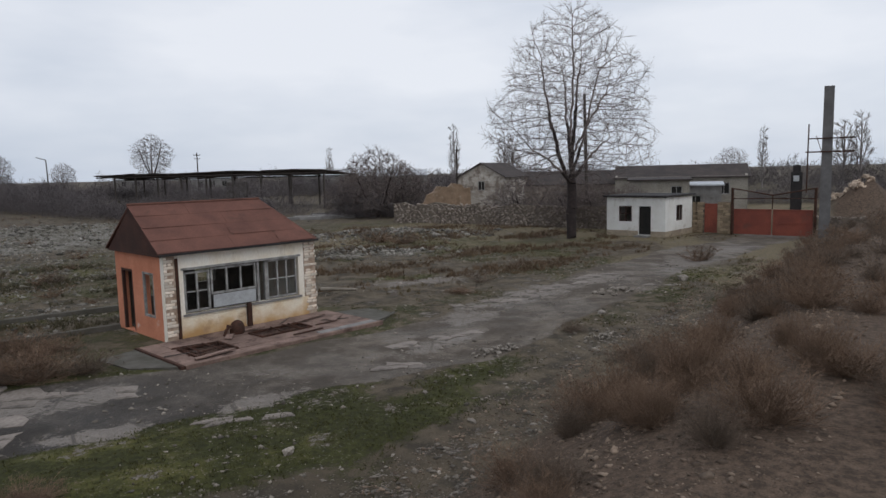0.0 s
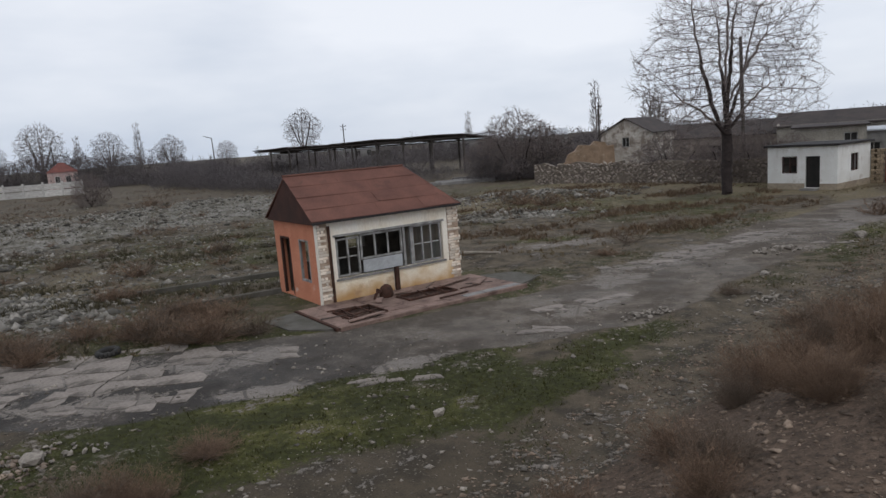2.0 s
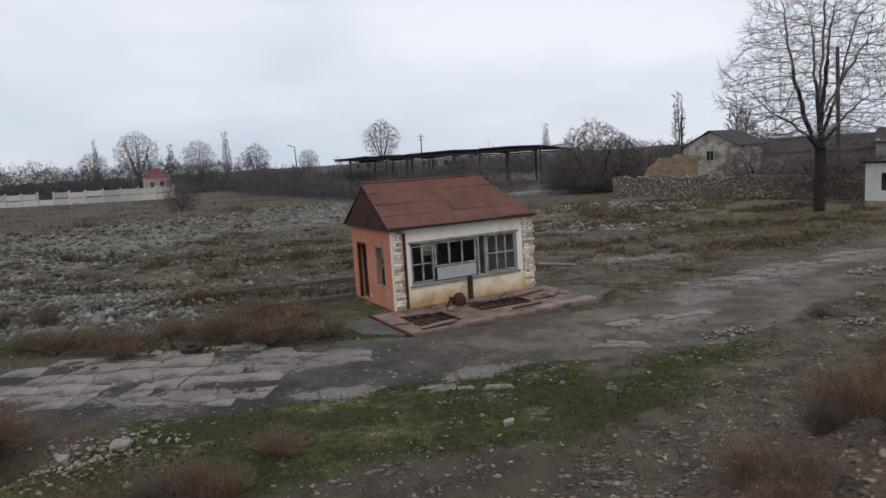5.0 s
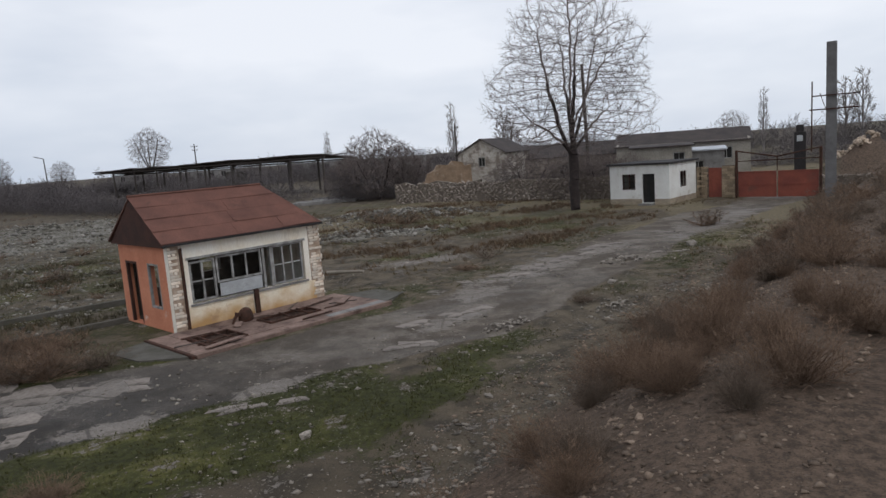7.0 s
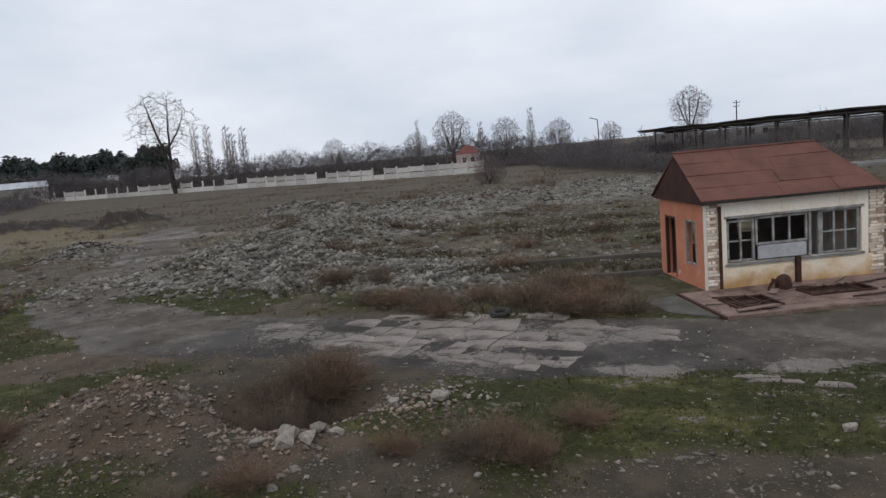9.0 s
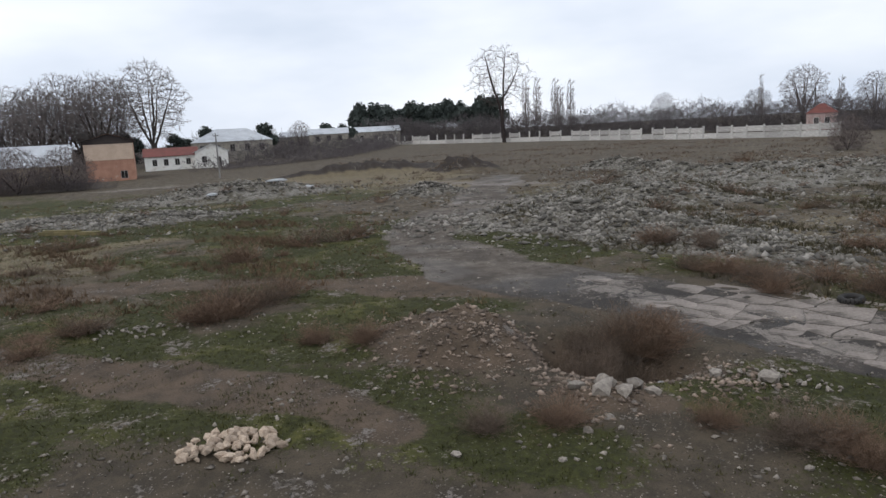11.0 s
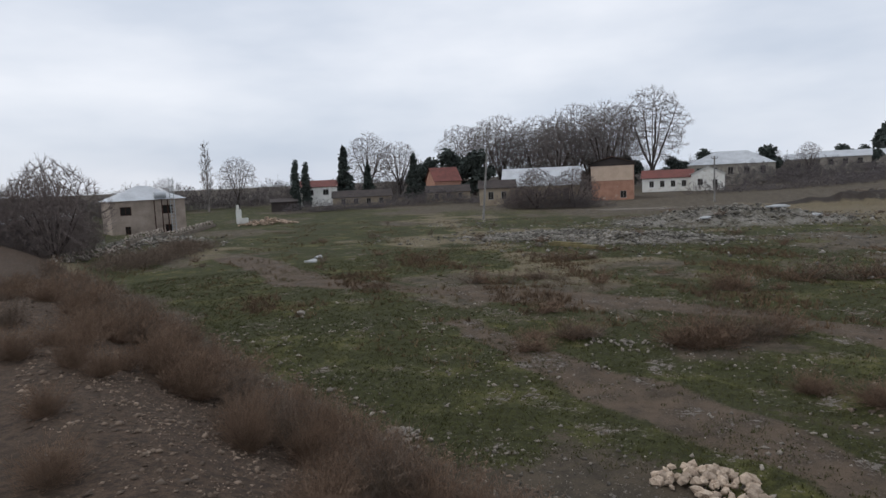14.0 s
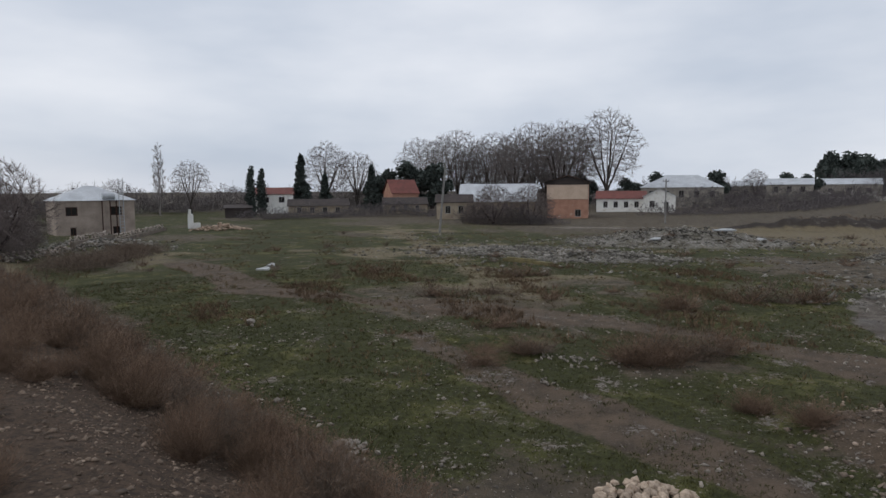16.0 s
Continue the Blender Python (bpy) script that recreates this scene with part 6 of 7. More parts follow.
pole("street_lamp", -75, 130, 8.2, 0.13, "old bent street lamp post", lean=-0.2, lamp=True)
pole("utility_pole", 2.2, 98, 8.5, 0.14, "thin pole with a short cross arm", arms=((7.9, 0.5),))
pole("utility_pole", -75.2, -21.9, 8.0, 0.14, "leaning pale concrete pole standing alone in the field", lean=0.75, material=M_CONC, arms=())
pole("utility_pole", -100, 3.8, 6.2, 0.12, "thin pale pole before the white houses", material=M_CONC, arms=((5.8, 0.4),))
pole("utility_pole", -120, 137, 9, 0.14, "far line pole behind the fence")

# ---- the long fence of concrete panels ----
FP = [(-83.5, 101.0), (-98, 95.5), (-114, 90), (-141, 85), (-166, 73), (-191, 59.5), (-215, 40)]
fn = thing("panel_fence", -84, 100, 0, "long pale fence of concrete panels between posts", "fence", z=0)
fn.matrix_world = Matrix.Identity(4)
post_me = part("post", boxes((-0.14, -0.14, -0.6, 0.14, 0.14, 2.45), bevel=0.02), M_FENCE, fn)
panel_me = part("panel", boxes((0.0, -0.05, 1.25, 1.0, 0.05, 2.2)), M_FENCE, fn)
panel_lo = part("panel", boxes((0.0, -0.05, -0.4, 1.0, 0.05, 1.12)), M_FENCE, fn)
first = True
rnd = random.Random(8)
for (ax, ay), (bx, by) in zip(FP[:-1], FP[1:]):
    ln = math.hypot(bx - ax, by - ay)
    n = max(1, round(ln / 3.0))
    rz = math.degrees(math.atan2(by - ay, bx - ax))
    for i in range(n):
        f = i / n
        x, y = ax + (bx - ax) * f, ay + (by - ay) * f
        z = ground(x, y)
        for src, off, sx in ((post_me, 0, 1), (panel_me, 0.16, ln / n - 0.32), (panel_lo, 0.16, ln / n - 0.32)):
            if src is panel_me and rnd.random() < (0.12 if ax > -120 else 0.45):
                continue
            ob = src if first else new(src.name.split(".")[0], src.data)
            ob.parent = fn
            ob.matrix_basis = pose(x, y, z, 0, 0, rz) @ pose(off, 0, rnd.uniform(-0.08, 0.02) if off else 0) @ Matrix.Diagonal((sx, 1, 1, 1))
        first = False
for src in (post_me, panel_me, panel_lo):
    if src.matrix_basis == Matrix.Identity(4):
        src.matrix_basis = pose(-83.5, 101, ground(-83.5, 101))

# ---- loose stones, rubble and grass ----


def stones_stuff(name, rows, material, label, seed):
    """Many small angular stones in one mesh, from rows of (x, y, size, sink)."""
    r = np.random.RandomState(seed)
    base = np.array([(1, 0, 0), (-1, 0, 0), (0, 1, 0), (0, -1, 0), (0, 0, 1), (0, 0, -1)], float)
    tri = np.array([(0, 2, 4), (2, 1, 4), (1, 3, 4), (3, 0, 4), (2, 0, 5), (1, 2, 5), (3, 1, 5), (0, 3, 5)])
    rows = np.asarray(rows, float)
    n = len(rows)
    V = base[None] * r.uniform(0.6, 1.25, (n, 6, 1)) + r.uniform(-0.35, 0.35, (n, 6, 3))
    a = r.uniform(0, 6.283, n)
    c, s = np.cos(a)[:, None], np.sin(a)[:, None]
    V = np.stack([V[..., 0] * c - V[..., 1] * s, V[..., 0] * s + V[..., 1] * c, V[..., 2]], -1)
    V *= rows[:, 2][:, None, None] * np.stack([r.uniform(0.7, 1.5, n), r.uniform(0.7, 1.3, n), r.uniform(0.4, 0.8, n)], -1)[:, None]
    z = height(rows[:, 0], rows[:, 1]) + rows[:, 2] * rows[:, 3]
    V += np.stack([rows[:, 0], rows[:, 1], z], -1)[:, None]
    F = (np.arange(n) * 6)[:, None, None] + tri[None]
    me = bpy.data.meshes.new(name)
    me.vertices.add(n * 6)
    me.vertices.foreach_set("co", V.ravel())
    me.loops.add(F.size)
    me.loops.foreach_set("vertex_index", F.ravel().astype(np.int32))
    me.polygons.add(n * 8)
    me.polygons.foreach_set("loop_start", np.arange(0, F.size, 3))
    me.polygons.foreach_set("loop_total", np.full(n * 8, 3))
    me.update(calc_edges=True)
    me.materials.append(material)
    return tagged(new(name, me), label, "stones", kind="stuff")


rng = np.random.RandomState(4)
M_GRIT = mat("mixed_grit", (0.30, 0.265, 0.225), (0.16, 0.14, 0.118), 0.95, scale=1.5, fine=20, island=0.6)
M_BANKSTONE = mat("bank_ballast", (0.27, 0.205, 0.155), (0.12, 0.088, 0.066), 0.95, scale=1.5, fine=20, island=0.5)
# grey rubble, brightened a little to include haze over the far field
M_RUBBLE = mat("grey_rubble", (0.26, 0.242, 0.215), (0.12, 0.11, 0.093), 0.95, scale=0.8, fine=8, island=0.6)


def keep(x, y):
    return np.hypot(x + 7.0, y - 22.3) > 4.6


# on the bank, thickest near its foot
m = 26000
al, nn = rng.uniform(-32, 40, m), rng.uniform(0.6, 7.2, m)
bx, by = al * math.cos(BANK) - nn * math.sin(BANK), al * math.sin(BANK) + nn * math.cos(BANK)
stones_stuff("bank_stones", np.stack([bx, by, 0.014 + 0.06 * rng.rand(m) ** 5, np.full(m, 0.1)], -1), M_BANKSTONE, "loose brown ballast on the railway bank", 1)
m = 16000
al, nn = rng.uniform(-15, 24, m), rng.uniform(1.6, 7.0, m)
bx, by = al * math.cos(BANK) - nn * math.sin(BANK), al * math.sin(BANK) + nn * math.cos(BANK)
stones_stuff("bank_grit", np.stack([bx, by, 0.009 + 0.03 * rng.rand(m) ** 3, np.full(m, 0.2)], -1), M_BANKSTONE, "fine pale and brown grit on the railway bank", 8)
# over the yard
n = 42000
al, nn = rng.uniform(-26, 36, n), 5.5 + 24 * rng.rand(n) ** 1.7
x, y = al * math.cos(BANK) - nn * math.sin(BANK), al * math.sin(BANK) + nn * math.cos(BANK)
clump = wave(x, y, 0.8, 11.0) + 0.6 * wave(x, y, 2.3, 4.0)
ok = keep(x, y) & (clump > -0.35 + 0.6 * rng.rand(n))
stones_stuff("yard_stones", np.stack([x, y, 0.012 + 0.062 * rng.rand(n) ** 6, np.full(n, 0.15)], -1)[ok], M_GRIT, "scattered pale stones and grit in the yard", 2)
# rubble fields
rows = []
for k, (cx, cy, rx, ry, rot, hh) in enumerate(HUMPS):
    if k in (0, 1, 2, 10, 11, 18, 20):
        continue
    m = int(min(5200, 260 * rx * ry))
    u, v = rng.normal(0, 0.62, m) * rx, rng.normal(0, 0.62, m) * ry
    c, s = math.cos(radians(rot)), math.sin(radians(rot))
    big_ = 0.035 + 0.2 * rng.rand(m) ** 4
    rows.append(np.stack([cx + u * c - v * s, cy + u * s + v * c, big_, np.full(m, 0.1)], -1))
rows = np.concatenate(rows)
rows = rows[keep(rows[:, 0], rows[:, 1])]
stones_stuff("rubble", rows, M_RUBBLE, "grey building rubble heaped over the field", 3)
rows = []
for cx, cy, rx, ry, m in ((-14.4, 5.2, 2.4, 1.7, 3400), (-11.0, 6.6, 1.6, 1.0, 1200), (-10.4, 9.0, 1.6, 0.9, 1300), (-13.4, 7.0, 1.2, 1.0, 500)):
    rows.append(np.stack([cx + rng.normal(0, 0.6, m) * rx, cy + rng.normal(0, 0.6, m) * ry, 0.010 + 0.085 * rng.rand(m) ** 6, np.full(m, 0.15)], -1))
stones_stuff("spoil_stones", np.concatenate(rows), mat("spoil_stone", (0.30, 0.235, 0.185), (0.13, 0.10, 0.08), 0.95, scale=1.5, fine=20, island=0.55), "brownish stones and broken brick on the spoil heap by the pit", 9)
m = 9000
x, y = rng.uniform(-70, -14, m), rng.uniform(16, 75, m)
ok = (seg_dist(x, y, ROAD) > 4) & keep(x, y) & (wave(x, y, 0.3, 2.0) > -0.4)
stones_stuff("rubble", np.stack([x, y, 0.035 + 0.15 * rng.rand(m) ** 4, np.full(m, 0.1)], -1)[ok], M_RUBBLE, "grey building rubble strewn behind the kiosk", 6)
m = 26000
x, y = rng.uniform(-48, -13, m), rng.uniform(17, 58, m)
ok = (seg_dist(x, y, ROAD) > 4) & keep(x, y) & (wave(x, y, 0.3, 2.0) + 0.5 * wave(x, y, 1.1, 7.0) > -0.3 + 0.5 * rng.rand(m))
stones_stuff("rubble", np.stack([x, y, 0.022 + 0.10 * rng.rand(m) ** 4, np.full(m, 0.15)], -1)[ok], M_RUBBLE, "fine grey rubble and broken brick between the weeds", 16)
m = 3500
x, y = rng.uniform(-75, -40, m), rng.uniform(-25, 22, m)
stones_stuff("rubble", np.stack([x, y, 0.04 + 0.18 * rng.rand(m) ** 4, np.full(m, 0.1)], -1)[wave(x, y, 0.25, 5.0) > 0], M_RUBBLE, "grey rubble strewn over the far field", 7)


def grass_stuff(name, xs, ys, hs, material, label, seed, blades=6):
    """Short tufts of blades."""
    r = np.random.RandomState(seed)
    n = len(xs) * blades
    x = np.repeat(xs, blades) + r.normal(0, 0.05, n)
    y = np.repeat(ys, blades) + r.normal(0, 0.05, n)
    h = np.repeat(hs, blades) * r.uniform(0.5, 1.2, n)
    z = height(x, y) - 0.005
    a = r.uniform(0, 6.283, n)
    w = 0.008 + 0.05 * h
    dx, dy = np.cos(a) * w, np.sin(a) * w
    lx, ly = r.normal(0, 0.5, n) * h, r.normal(0, 0.5, n) * h
    V = np.stack([np.stack([x - dx, y - dy, z], -1), np.stack([x + dx, y + dy, z], -1), np.stack([x + lx, y + ly, z + h], -1)], 1)
    F = np.arange(n * 3)
    me = bpy.data.meshes.new(name)
    me.vertices.add(n * 3)
    me.vertices.foreach_set("co", V.ravel())
    me.loops.add(n * 3)
    me.loops.foreach_set("vertex_index", F.astype(np.int32))
    me.polygons.add(n)
    me.polygons.foreach_set("loop_start", np.arange(0, n * 3, 3))
    me.polygons.foreach_set("loop_total", np.full(n, 3))
    me.update(calc_edges=True)
    me.materials.append(material)
    return tagged(new(name, me), label, "grass", kind="stuff")


n = 80000
al, nn = rng.uniform(-40, 40, n), 5.8 + 36 * rng.rand(n) ** 1.5
x, y = al * math.cos(BANK) - nn * math.sin(BANK), al * math.sin(BANK) + nn * math.cos(BANK)
road_m, bank_m, rub_m, green_m, straw_m, earth_m, slab_m, soil_m, pale_m = masks(x, y)
ok = keep(x, y) & (green_m - road_m - earth_m * 0.7 - rub_m * 0.5 + 0.35 * wave(x, y, 1.9, 8.0) > 0.25 + 0.4 * rng.rand(n))
grass_stuff("short_grass", x[ok], y[ok], rng.uniform(0.025, 0.075, ok.sum()), M_GRASS, "short dull green winter grass over the yard", 11)
n = 50000
x, y = rng.uniform(-75, 22, n), rng.uniform(-45, 66, n)
road_m, bank_m, rub_m, green_m, straw_m, earth_m, slab_m, soil_m, pale_m = masks(x, y)
ok = keep(x, y) & (bank_n(x, y) > 7) & (road_m < 0.4) & (np.hypot(x, y) > 17) & (wave(x, y, 0.6, 3.0) + 0.6 * wave(x, y, 1.7, 6.0) > 0.0 + 0.6 * rng.rand(n))
grass_stuff("dead_grass", x[ok], y[ok], rng.uniform(0.05, 0.2, ok.sum()), M_STRAW, "dead straw-coloured grass and weeds in tufts", 12, 7)

n = 16000
x, y = rng.uniform(-120, -38, n), rng.uniform(22, 100, n)
ok = (seg_dist(x, y, ROAD) > 4) & (wave(x, y, 0.35, 3.0) + 0.6 * wave(x, y, 1.2, 6.0) > 0.5 * rng.rand(n))
grass_stuff("dead_grass", x[ok], y[ok], rng.uniform(0.1, 0.4, ok.sum()), M_SHRUBD, "dead dull brown grass towards the concrete fence", 13, 6)
# brown weeds: behind the kiosk, along the field's middle and in front of the rubble
M_WEED = mat("dead_brown_weed", (0.17, 0.115, 0.07), (0.11, 0.075, 0.05), 0.95, scale=0.5, bump=0, island=0.35)
M_WEEDG = mat("dull_olive_weed", (0.105, 0.09, 0.052), (0.07, 0.062, 0.036), 0.95, scale=0.5, bump=0, island=0.35)
for k, (x0, x1, y0, y1, n, cut, seed) in enumerate(((-9, 13, 29, 64, 26000, 0.05, 2.2), (-44, -22, -20, 10, 18000, 0.15, 6.1), (-40, -9, 14.5, 40, 26000, 0.1, 4.4))):
    x, y = rng.uniform(x0, x1, n), rng.uniform(y0, y1, n)
    c, s = math.cos(0.5), math.sin(0.5)
    streak = wave((x * c + y * s) * 0.45, (-x * s + y * c) * 1.3, 0.75, seed) + 0.5 * wave(x, y, 2.0, seed)
    ok = keep(x, y) & (seg_dist(x, y, ROAD) > 2.9) & (bank_n(x, y) > 9) & (streak > cut + 0.55 * rng.rand(n))
    grass_stuff("brown_weeds", x[ok], y[ok], 0.06 + 0.26 * rng.rand(ok.sum()) ** 2, (M_WEED, M_WEED, M_WEEDG)[k], "dead brown weeds matted over the waste ground", 20 + k, 7)

# ---- piles of stone and single rocks ----
PILE_ME = [stone_mesh("stone", 200 + k, (0.16, 0.12, 0.10), M_PALESTONE) for k in range(5)]
GREY_ME = [stone_mesh("stone", 220 + k, (0.15, 0.12, 0.09), mat("grey_white_stone", (0.33, 0.295, 0.255), (0.20, 0.175, 0.15), 0.95, scale=6, obj=0.3)) for k in range(5)]


def pile(x, y, count, rx, ry, h, s, meshes, label, seed, rz=0):
    t = thing("stone_pile", x, y, rz, label, "stone pile", "stone piles")
    r = random.Random(seed)
    for k in range(count):
        f = r.random() ** 0.6
        a = r.uniform(0, 6.283)
        px, py = math.cos(a) * f * rx, math.sin(a) * f * ry
        c, sn = math.cos(radians(rz)), math.sin(radians(rz))
        dz = ground(x + px * c - py * sn, y + px * sn + py * c) - ground(x, y)
        ob = new("stone", r.choice(meshes))
        ob.parent = t
        q = s * r.uniform(0.5, 1.25)
        ob.matrix_local = pose(px, py, dz + 0.04 * s + max(0.0, h * (1 - f) * r.uniform(0.55, 1.0)), r.uniform(-40, 40), r.uniform(-40, 40), r.uniform(0, 360)) @ Matrix.Diagonal((q, q, q, 1))
    return t


pile(-11.25, 0.0, 95, 0.9, 0.55, 0.2, 0.85, PILE_ME, "heap of pale broken limestone on the grass", 1, 80)
pile(-12.0, -5.5, 40, 0.65, 0.45, 0.13, 0.6, GREY_ME, "small heap of grey stones below the bank", 2, 60)
pile(1.6, 18.8, 45, 0.9, 0.5, 0.08, 0.55, GREY_ME, "low heap of pale broken stone", 3, 40)
pile(7.2, 27.9, 45, 1.2, 0.6, 0.12, 0.8, GREY_ME, "low heap of pale broken stone", 4, 40)
pile(4.9, 20.3, 30, 0.8, 0.5, 0.06, 0.55, GREY_ME, "low heap of pale broken stone", 5, 70)
pile(-9.9, 9.6, 60, 1.6, 0.7, 0.08, 0.5, GREY_ME, "strewn broken stone beside the pit", 6, 30)
pile(-19.9, -1.9, 60, 1.4, 0.7, 0.06, 0.5, GREY_ME, "strewn pale rubble among the shrubs", 7, 80)
pile(-17.4, -2.4, 10, 0.4, 0.3, 0.05, 0.6, GREY_ME, "few pale stones lying together", 8)
pile(-74.5, -50.3, 210, 3.8, 1.5, 0.9, 1.6, [stone_mesh("stone", 240 + k, (0.16, 0.12, 0.10), mat("tan_block_stone", (0.47, 0.36, 0.27), (0.38, 0.28, 0.21), 0.95, scale=5, obj=0.3)) for k in range(3)], "long heap of tan building blocks by the white post", 9, 124)
pile(32.0, 53.0, 70, 1.8, 1.2, 0.5, 2.0, PILE_ME, "heap of pale rubble beyond the post", 10, 20)
pile(-43.5, -44.0, 60, 5.5, 1.0, 0.3, 1.5, GREY_ME, "fallen stones along the tumbled wall", 11, 185)
pile(-38.5, -43.0, 40, 3.0, 1.0, 0.3, 1.5, GREY_ME, "fallen stones along the tumbled wall", 12, 200)


def rock(x, y, s, seed, label, meshes=None, flat=0.92):
    ob = new("rock", stone_mesh("rock", seed, (0.5, 0.4, 0.34), (meshes or GREY_ME)[0].materials[0]))
    ob.matrix_world = pose(x, y, ground(x, y) + 0.1 * s, 0, 0, seed * 47 % 360) @ Matrix.Diagonal((s, s, s * flat, 1))
    return tagged(ob, label, "rock", "single rocks")


for k, (x, y, s) in enumerate(((-10.75, 6.2, 0.42), (-10.3, 6.5, 0.68), (-10.0, 6.75, 0.52), (-10.3, 7.2, 0.55), (-9.85, 7.3, 0.45), (-9.5, 6.1, 0.28), (-9.2, 5.5, 0.26), (-10.6, 6.75, 0.6), (-2.7, 12.0, 0.4), (-3.3, 12.3, 0.18), (-12.7, 15.7, 0.0), (10.9, 30.1, 0.75), (5.7, 23.5, 0.45), (-10.2, 9.0, 0.5), (-9.6, 9.7, 0.6), (-15.5, 5.0, 0.3), (-0.3, 15.2, 0.22), (0.7, 13.3, 0.25), (-9.3, 3.2, 0.25), (-8.5, 4.6, 0.2), (-22.7, -14.2, 0.5), (-14.4, -8.4, 0.3), (-9.0, 6.0, 0.18), (-6.8, 7.6, 0.2))):
    if s:
        rock(x, y, s, 300 + k, "pale angular rock lying in the yard")
for (x, y, l, w, rz) in ((-11.3, 8.95, 1.0, 0.28, 20), (-10.9, 8.6, 0.7, 0.25, 35)):
    ob = part("concrete_slab", boxes((-l / 2, -w / 2, 0, l / 2, w / 2, 0.09), bevel=0.02), M_CONC)
    ob.matrix_world = pose(x, y, ground(x, y) + 0.02, 3, -4, rz)
    tagged(ob, "broken grey concrete slab lying by the pit", "slab", "slabs")
# old tyre on the paving
ty = bmesh.new()
for k in range(20):
    a0, a1 = 2 * math.pi * k / 20, 2 * math.pi * (k + 1) / 20
    rod(ty, (0.25 * math.cos(a0), 0.25 * math.sin(a0), 0.09), (0.25 * math.cos(a1), 0.25 * math.sin(a1), 0.09), 0.09, sides=8, caps=False)
tyre = part("tyre", ty, M_TYRE, smooth=True)
tyre.matrix_world = pose(-12.7, 15.75, ground(-12.7, 15.75), 6, 0, 0)
tagged(tyre, "old worn tyre lying on the paving", "tyre")
# two long kerbs behind the kiosk, a log beside it, white litter in the field
for k, (ax, ay, bx_, by_) in enumerate(((-16.8, 22.7, -12.3, 26.2), (-13.9, 20.3, -10.9, 22.8))):
    ln = math.hypot(bx_ - ax, by_ - ay)
    ob = part("kerb_beam", boxes((0, -0.07, -0.1, ln, 0.07, 0.2), bevel=0.02), M_OLDKERB)
    ob.matrix_world = pose(ax, ay, ground(ax, ay), 0, 0, math.degrees(math.atan2(by_ - ay, bx_ - ax)))
    tagged(ob, "long grey concrete kerb beam sunk in the weeds", "kerb", "kerb beams")
lg = part("log", rod(bmesh.new(), (0, 0, 0.16), (1.9, 0.3, 0.28), 0.08, 0.06, sides=8), mat("stripped_grey_wood", (0.36, 0.32, 0.27), (0.26, 0.23, 0.19), 0.9, scale=3))
lg.matrix_world = pose(-5.1, 28.75, 0.05, 0, 0, -40)
tagged(lg, "pale stripped log lying behind the kiosk", "log")
for k, (x, y, l) in enumerate(((-38.2, -22.8, 0.4), (-40.0, -23.3, 0.25), (-62.7, 7.0, 1.2), (-60, 1.5, 0.8), (-63, 10, 0.8))):
    ob = part("plastic_sheet", slab(bmesh.new(), [(-l, -0.2, 0.12), (l, -0.25, 0.06), (l * 0.9, 0.2, 0.16), (0.1 * l, 0.3, 0.2), (-l * 0.8, 0.2, 0.1)], 0.1), M_BOARD)
    ob.matrix_world = pose(x, y, ground(x, y), 0, 0, 100 + 13 * k)
    tagged(ob, "crumpled white sheet of litter in the field", "litter", "litter")
# a grey plank bench of timber left in the field, and low concrete steps before the open shed
bt = part("timber_beam", boxes((0, -0.2, 0.0, 4.2, 0.2, 0.22), (0.3, -0.15, 0.22, 2.9, 0.12, 0.32), bevel=0.02), mat("mossy_yellow_timber", (0.22, 0.18, 0.09), (0.14, 0.12, 0.06), 0.9, scale=3))
bt.matrix_world = pose(-46.8, -9.0, ground(-46.8, -9.0), 0, 0, 56)
tagged(bt, "mossy yellowish timber beams lying in the field", "timber")
for k in range(6):
    ob = part("concrete_beam", boxes((0, -0.35, -0.2, 9.0 - 0.7 * (k % 3), 0.35, 0.28), bevel=0.03), M_CONC)
    x, y = -19.0 + 0.7 * k + 1.2 * (k % 2), 77.0 + 1.7 * k
    ob.matrix_world = pose(x, y, ground(x, y) + 0.05, 0, 0, 14 + 3 * (k % 3))
    tagged(ob, "long pale concrete beam lying before the open shed", "beam", "concrete beams")

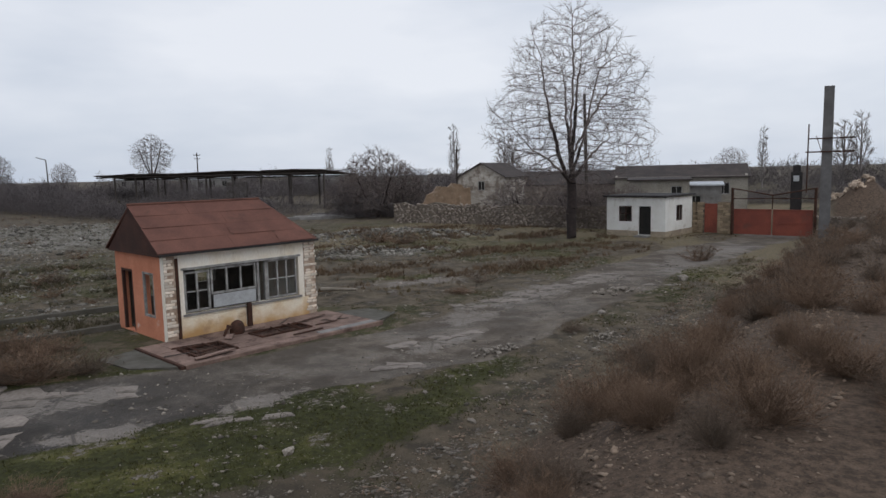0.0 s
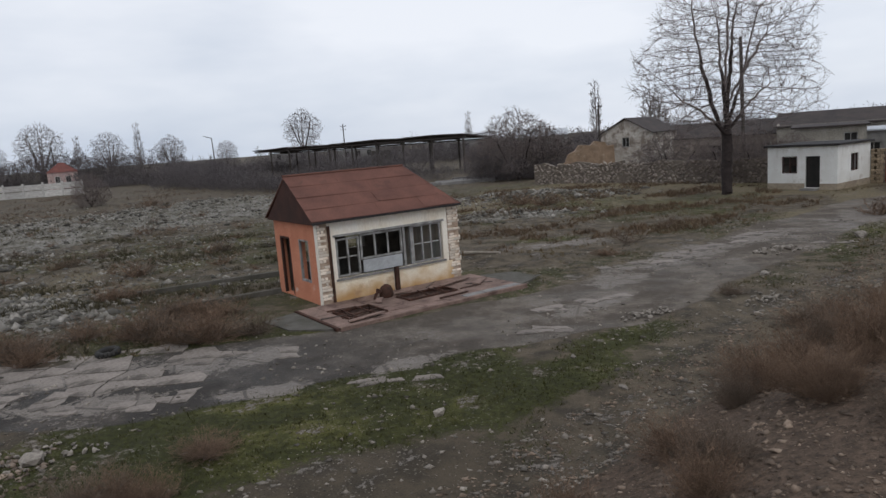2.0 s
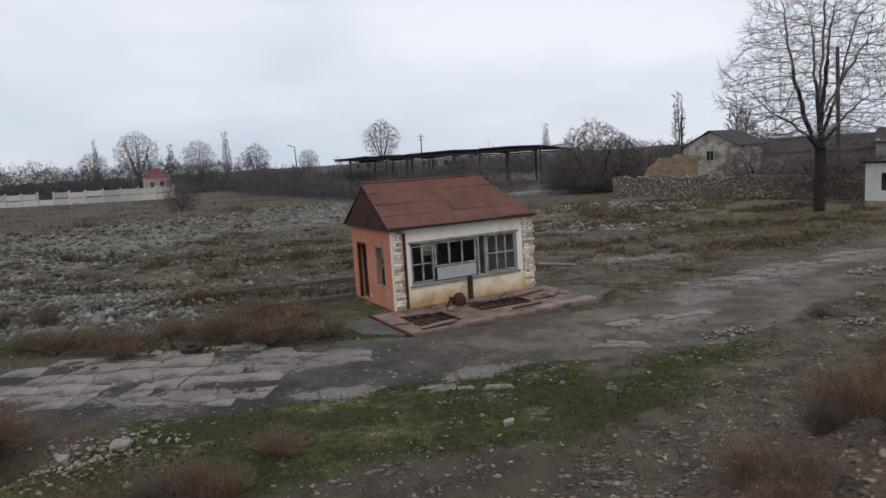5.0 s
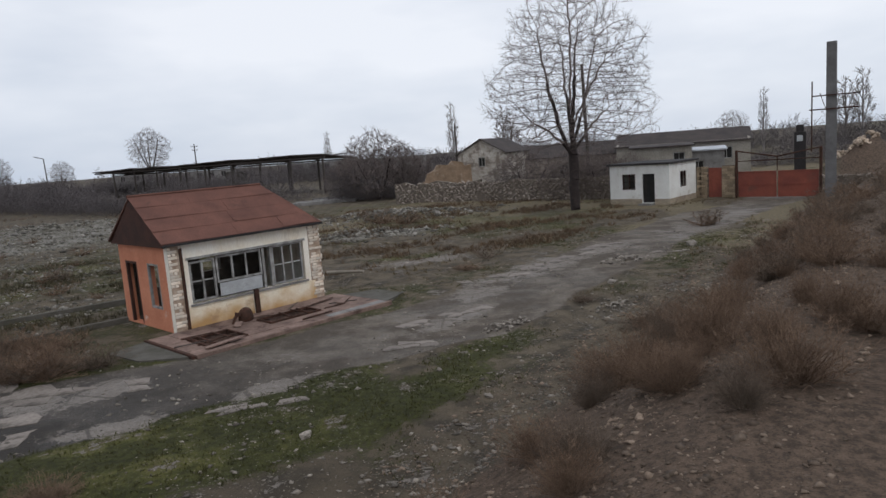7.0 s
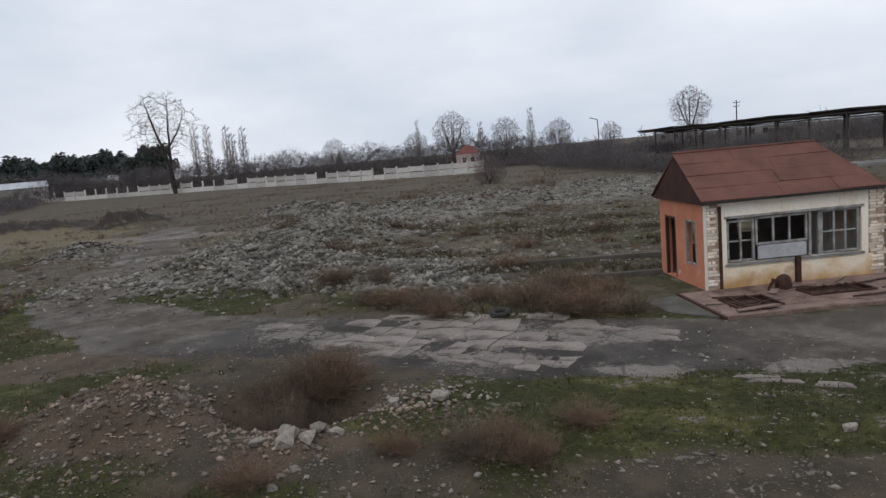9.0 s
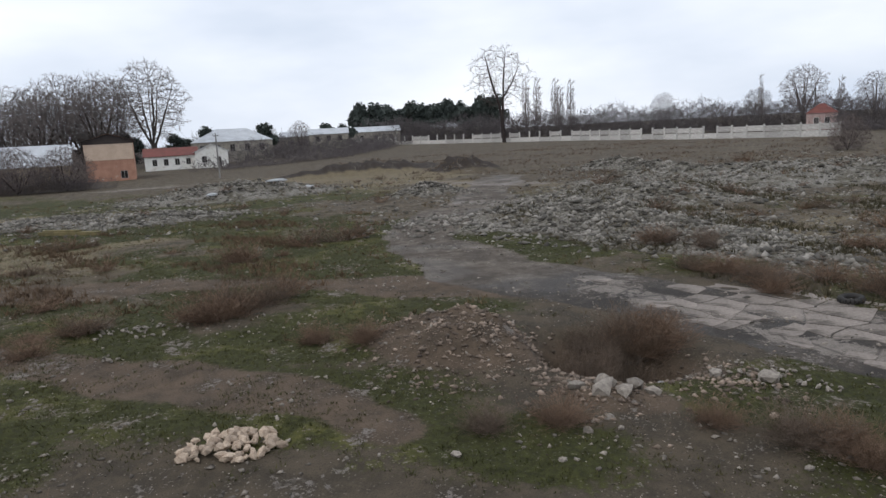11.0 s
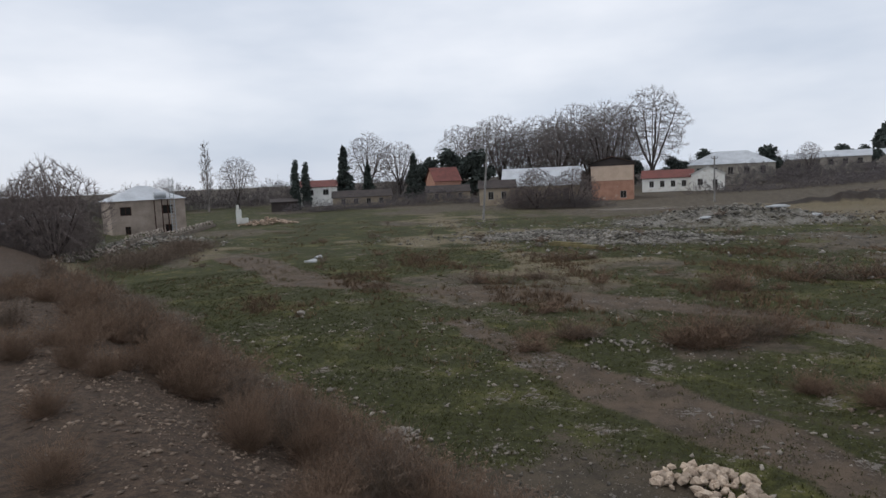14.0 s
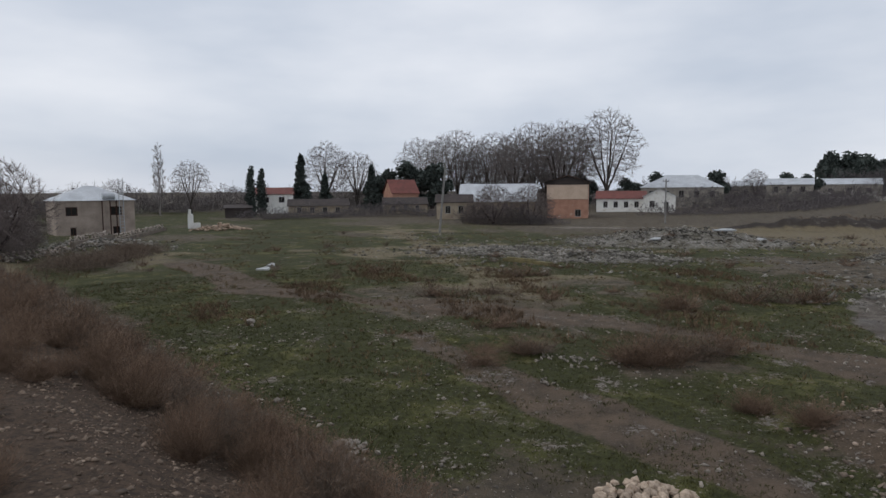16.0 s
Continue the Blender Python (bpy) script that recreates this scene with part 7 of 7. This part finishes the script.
# ---- broken concrete paving ----
M_SLAB = mat("worn_pinkish_concrete", (0.27, 0.234, 0.206), (0.19, 0.163, 0.143), 0.9, scale=0.9, fine=12, stain=(0.085, 0.072, 0.060), stain_at=(0.52, 0.60), obj=0.16)
PAVED = [  # x, y, radii, turn, slab size, share kept
    (-12.6, 14.2, 4.9, 1.95, 20, 1.1, 0.86), (-8.9, 15.6, 2.2, 0.8, 15, 0.6, 0.7), (-9.6, 12.6, 2.0, 0.6, 22, 0.42, 0.42), (-13.2, 12.2, 2.4, 0.8, 15, 0.6, 0.6), (-4.0, 14.0, 1.6, 0.3, 20, 0.30, 0.5), (-0.9, 17.7, 1.1, 0.35, 5, 0.45, 0.6),
    (-0.2, 20.5, 1.9, 0.5, 42, 0.55, 0.7), (1.8, 26.0, 2.2, 0.7, 12, 0.8, 0.7), (4.6, 28.5, 2.6, 0.9, 48, 0.9, 0.7), (7.2, 31.6, 2.4, 1.0, 40, 0.9, 0.65), (9.0, 28.9, 1.4, 0.6, 20, 0.8, 0.5), (-18.6, 11.7, 1.1, 0.35, 5, 0.6, 0.7),
]
paving = thing("broken_paving", -13.0, 13.7, 0, "broken pinkish-grey concrete paving along the yard road", "paving", z=0.0, kind="structure")
paving.matrix_world = Matrix.Identity(4)
for j, (cx, cy, rx, ry, rot, size, share) in enumerate(PAVED):
    r = random.Random(700 + j)
    c, sn = math.cos(radians(rot)), math.sin(radians(rot))
    nu, nv = int(rx / size) + 1, int(ry / size * 1.25) + 1
    node, mid = {}, {}

    def corner(i, k):
        if (i, k) not in node:
            node[i, k] = Vector(((i + r.uniform(-0.36, 0.36)) * size, (k + r.uniform(-0.36, 0.36)) * size * 0.8))
        return node[i, k]

    def between(a, b):
        q = tuple(sorted((a, b)))
        if q not in mid:
            f = r.uniform(0.35, 0.65)
            mid[q] = corner(*q[0]).lerp(corner(*q[1]), f) + Vector((r.uniform(-0.13, 0.13), r.uniform(-0.13, 0.13))) * size
        return mid[q]

    for i in range(-nu, nu + 1):
        for k in range(-nv, nv + 1):
            ring = [(i, k), (i + 1, k), (i + 1, k + 1), (i, k + 1)]
            pts = []
            for a, b in zip(ring, ring[1:] + ring[:1]):
                pts += [corner(*a), between(a, b)]
            mc = sum(pts, Vector((0, 0))) / 8
            q = (mc.x / rx) ** 2 + (mc.y / ry) ** 2
            if q > r.uniform(0.3, 1.1) or r.random() > share:
                continue
            gap = r.uniform(0.92, 0.985)
            pts = [mc + (p - mc) * gap for p in pts]
            lift = r.uniform(0.006, 0.018)
            wx, wy = cx + mc.x * c - mc.y * sn, cy + mc.x * sn + mc.y * c
            z0 = ground(wx, wy)
            top = []
            for p in pts:
                px, py = p.x * c - p.y * sn, p.x * sn + p.y * c
                top.append((px - (wx - cx), py - (wy - cy), ground(cx + px, cy + py) - z0 + lift))
            bm = slab(bmesh.new(), top, 0.12)
            ob = part("slab", bm, M_SLAB, paving)
            ob.location = (wx, wy, z0)
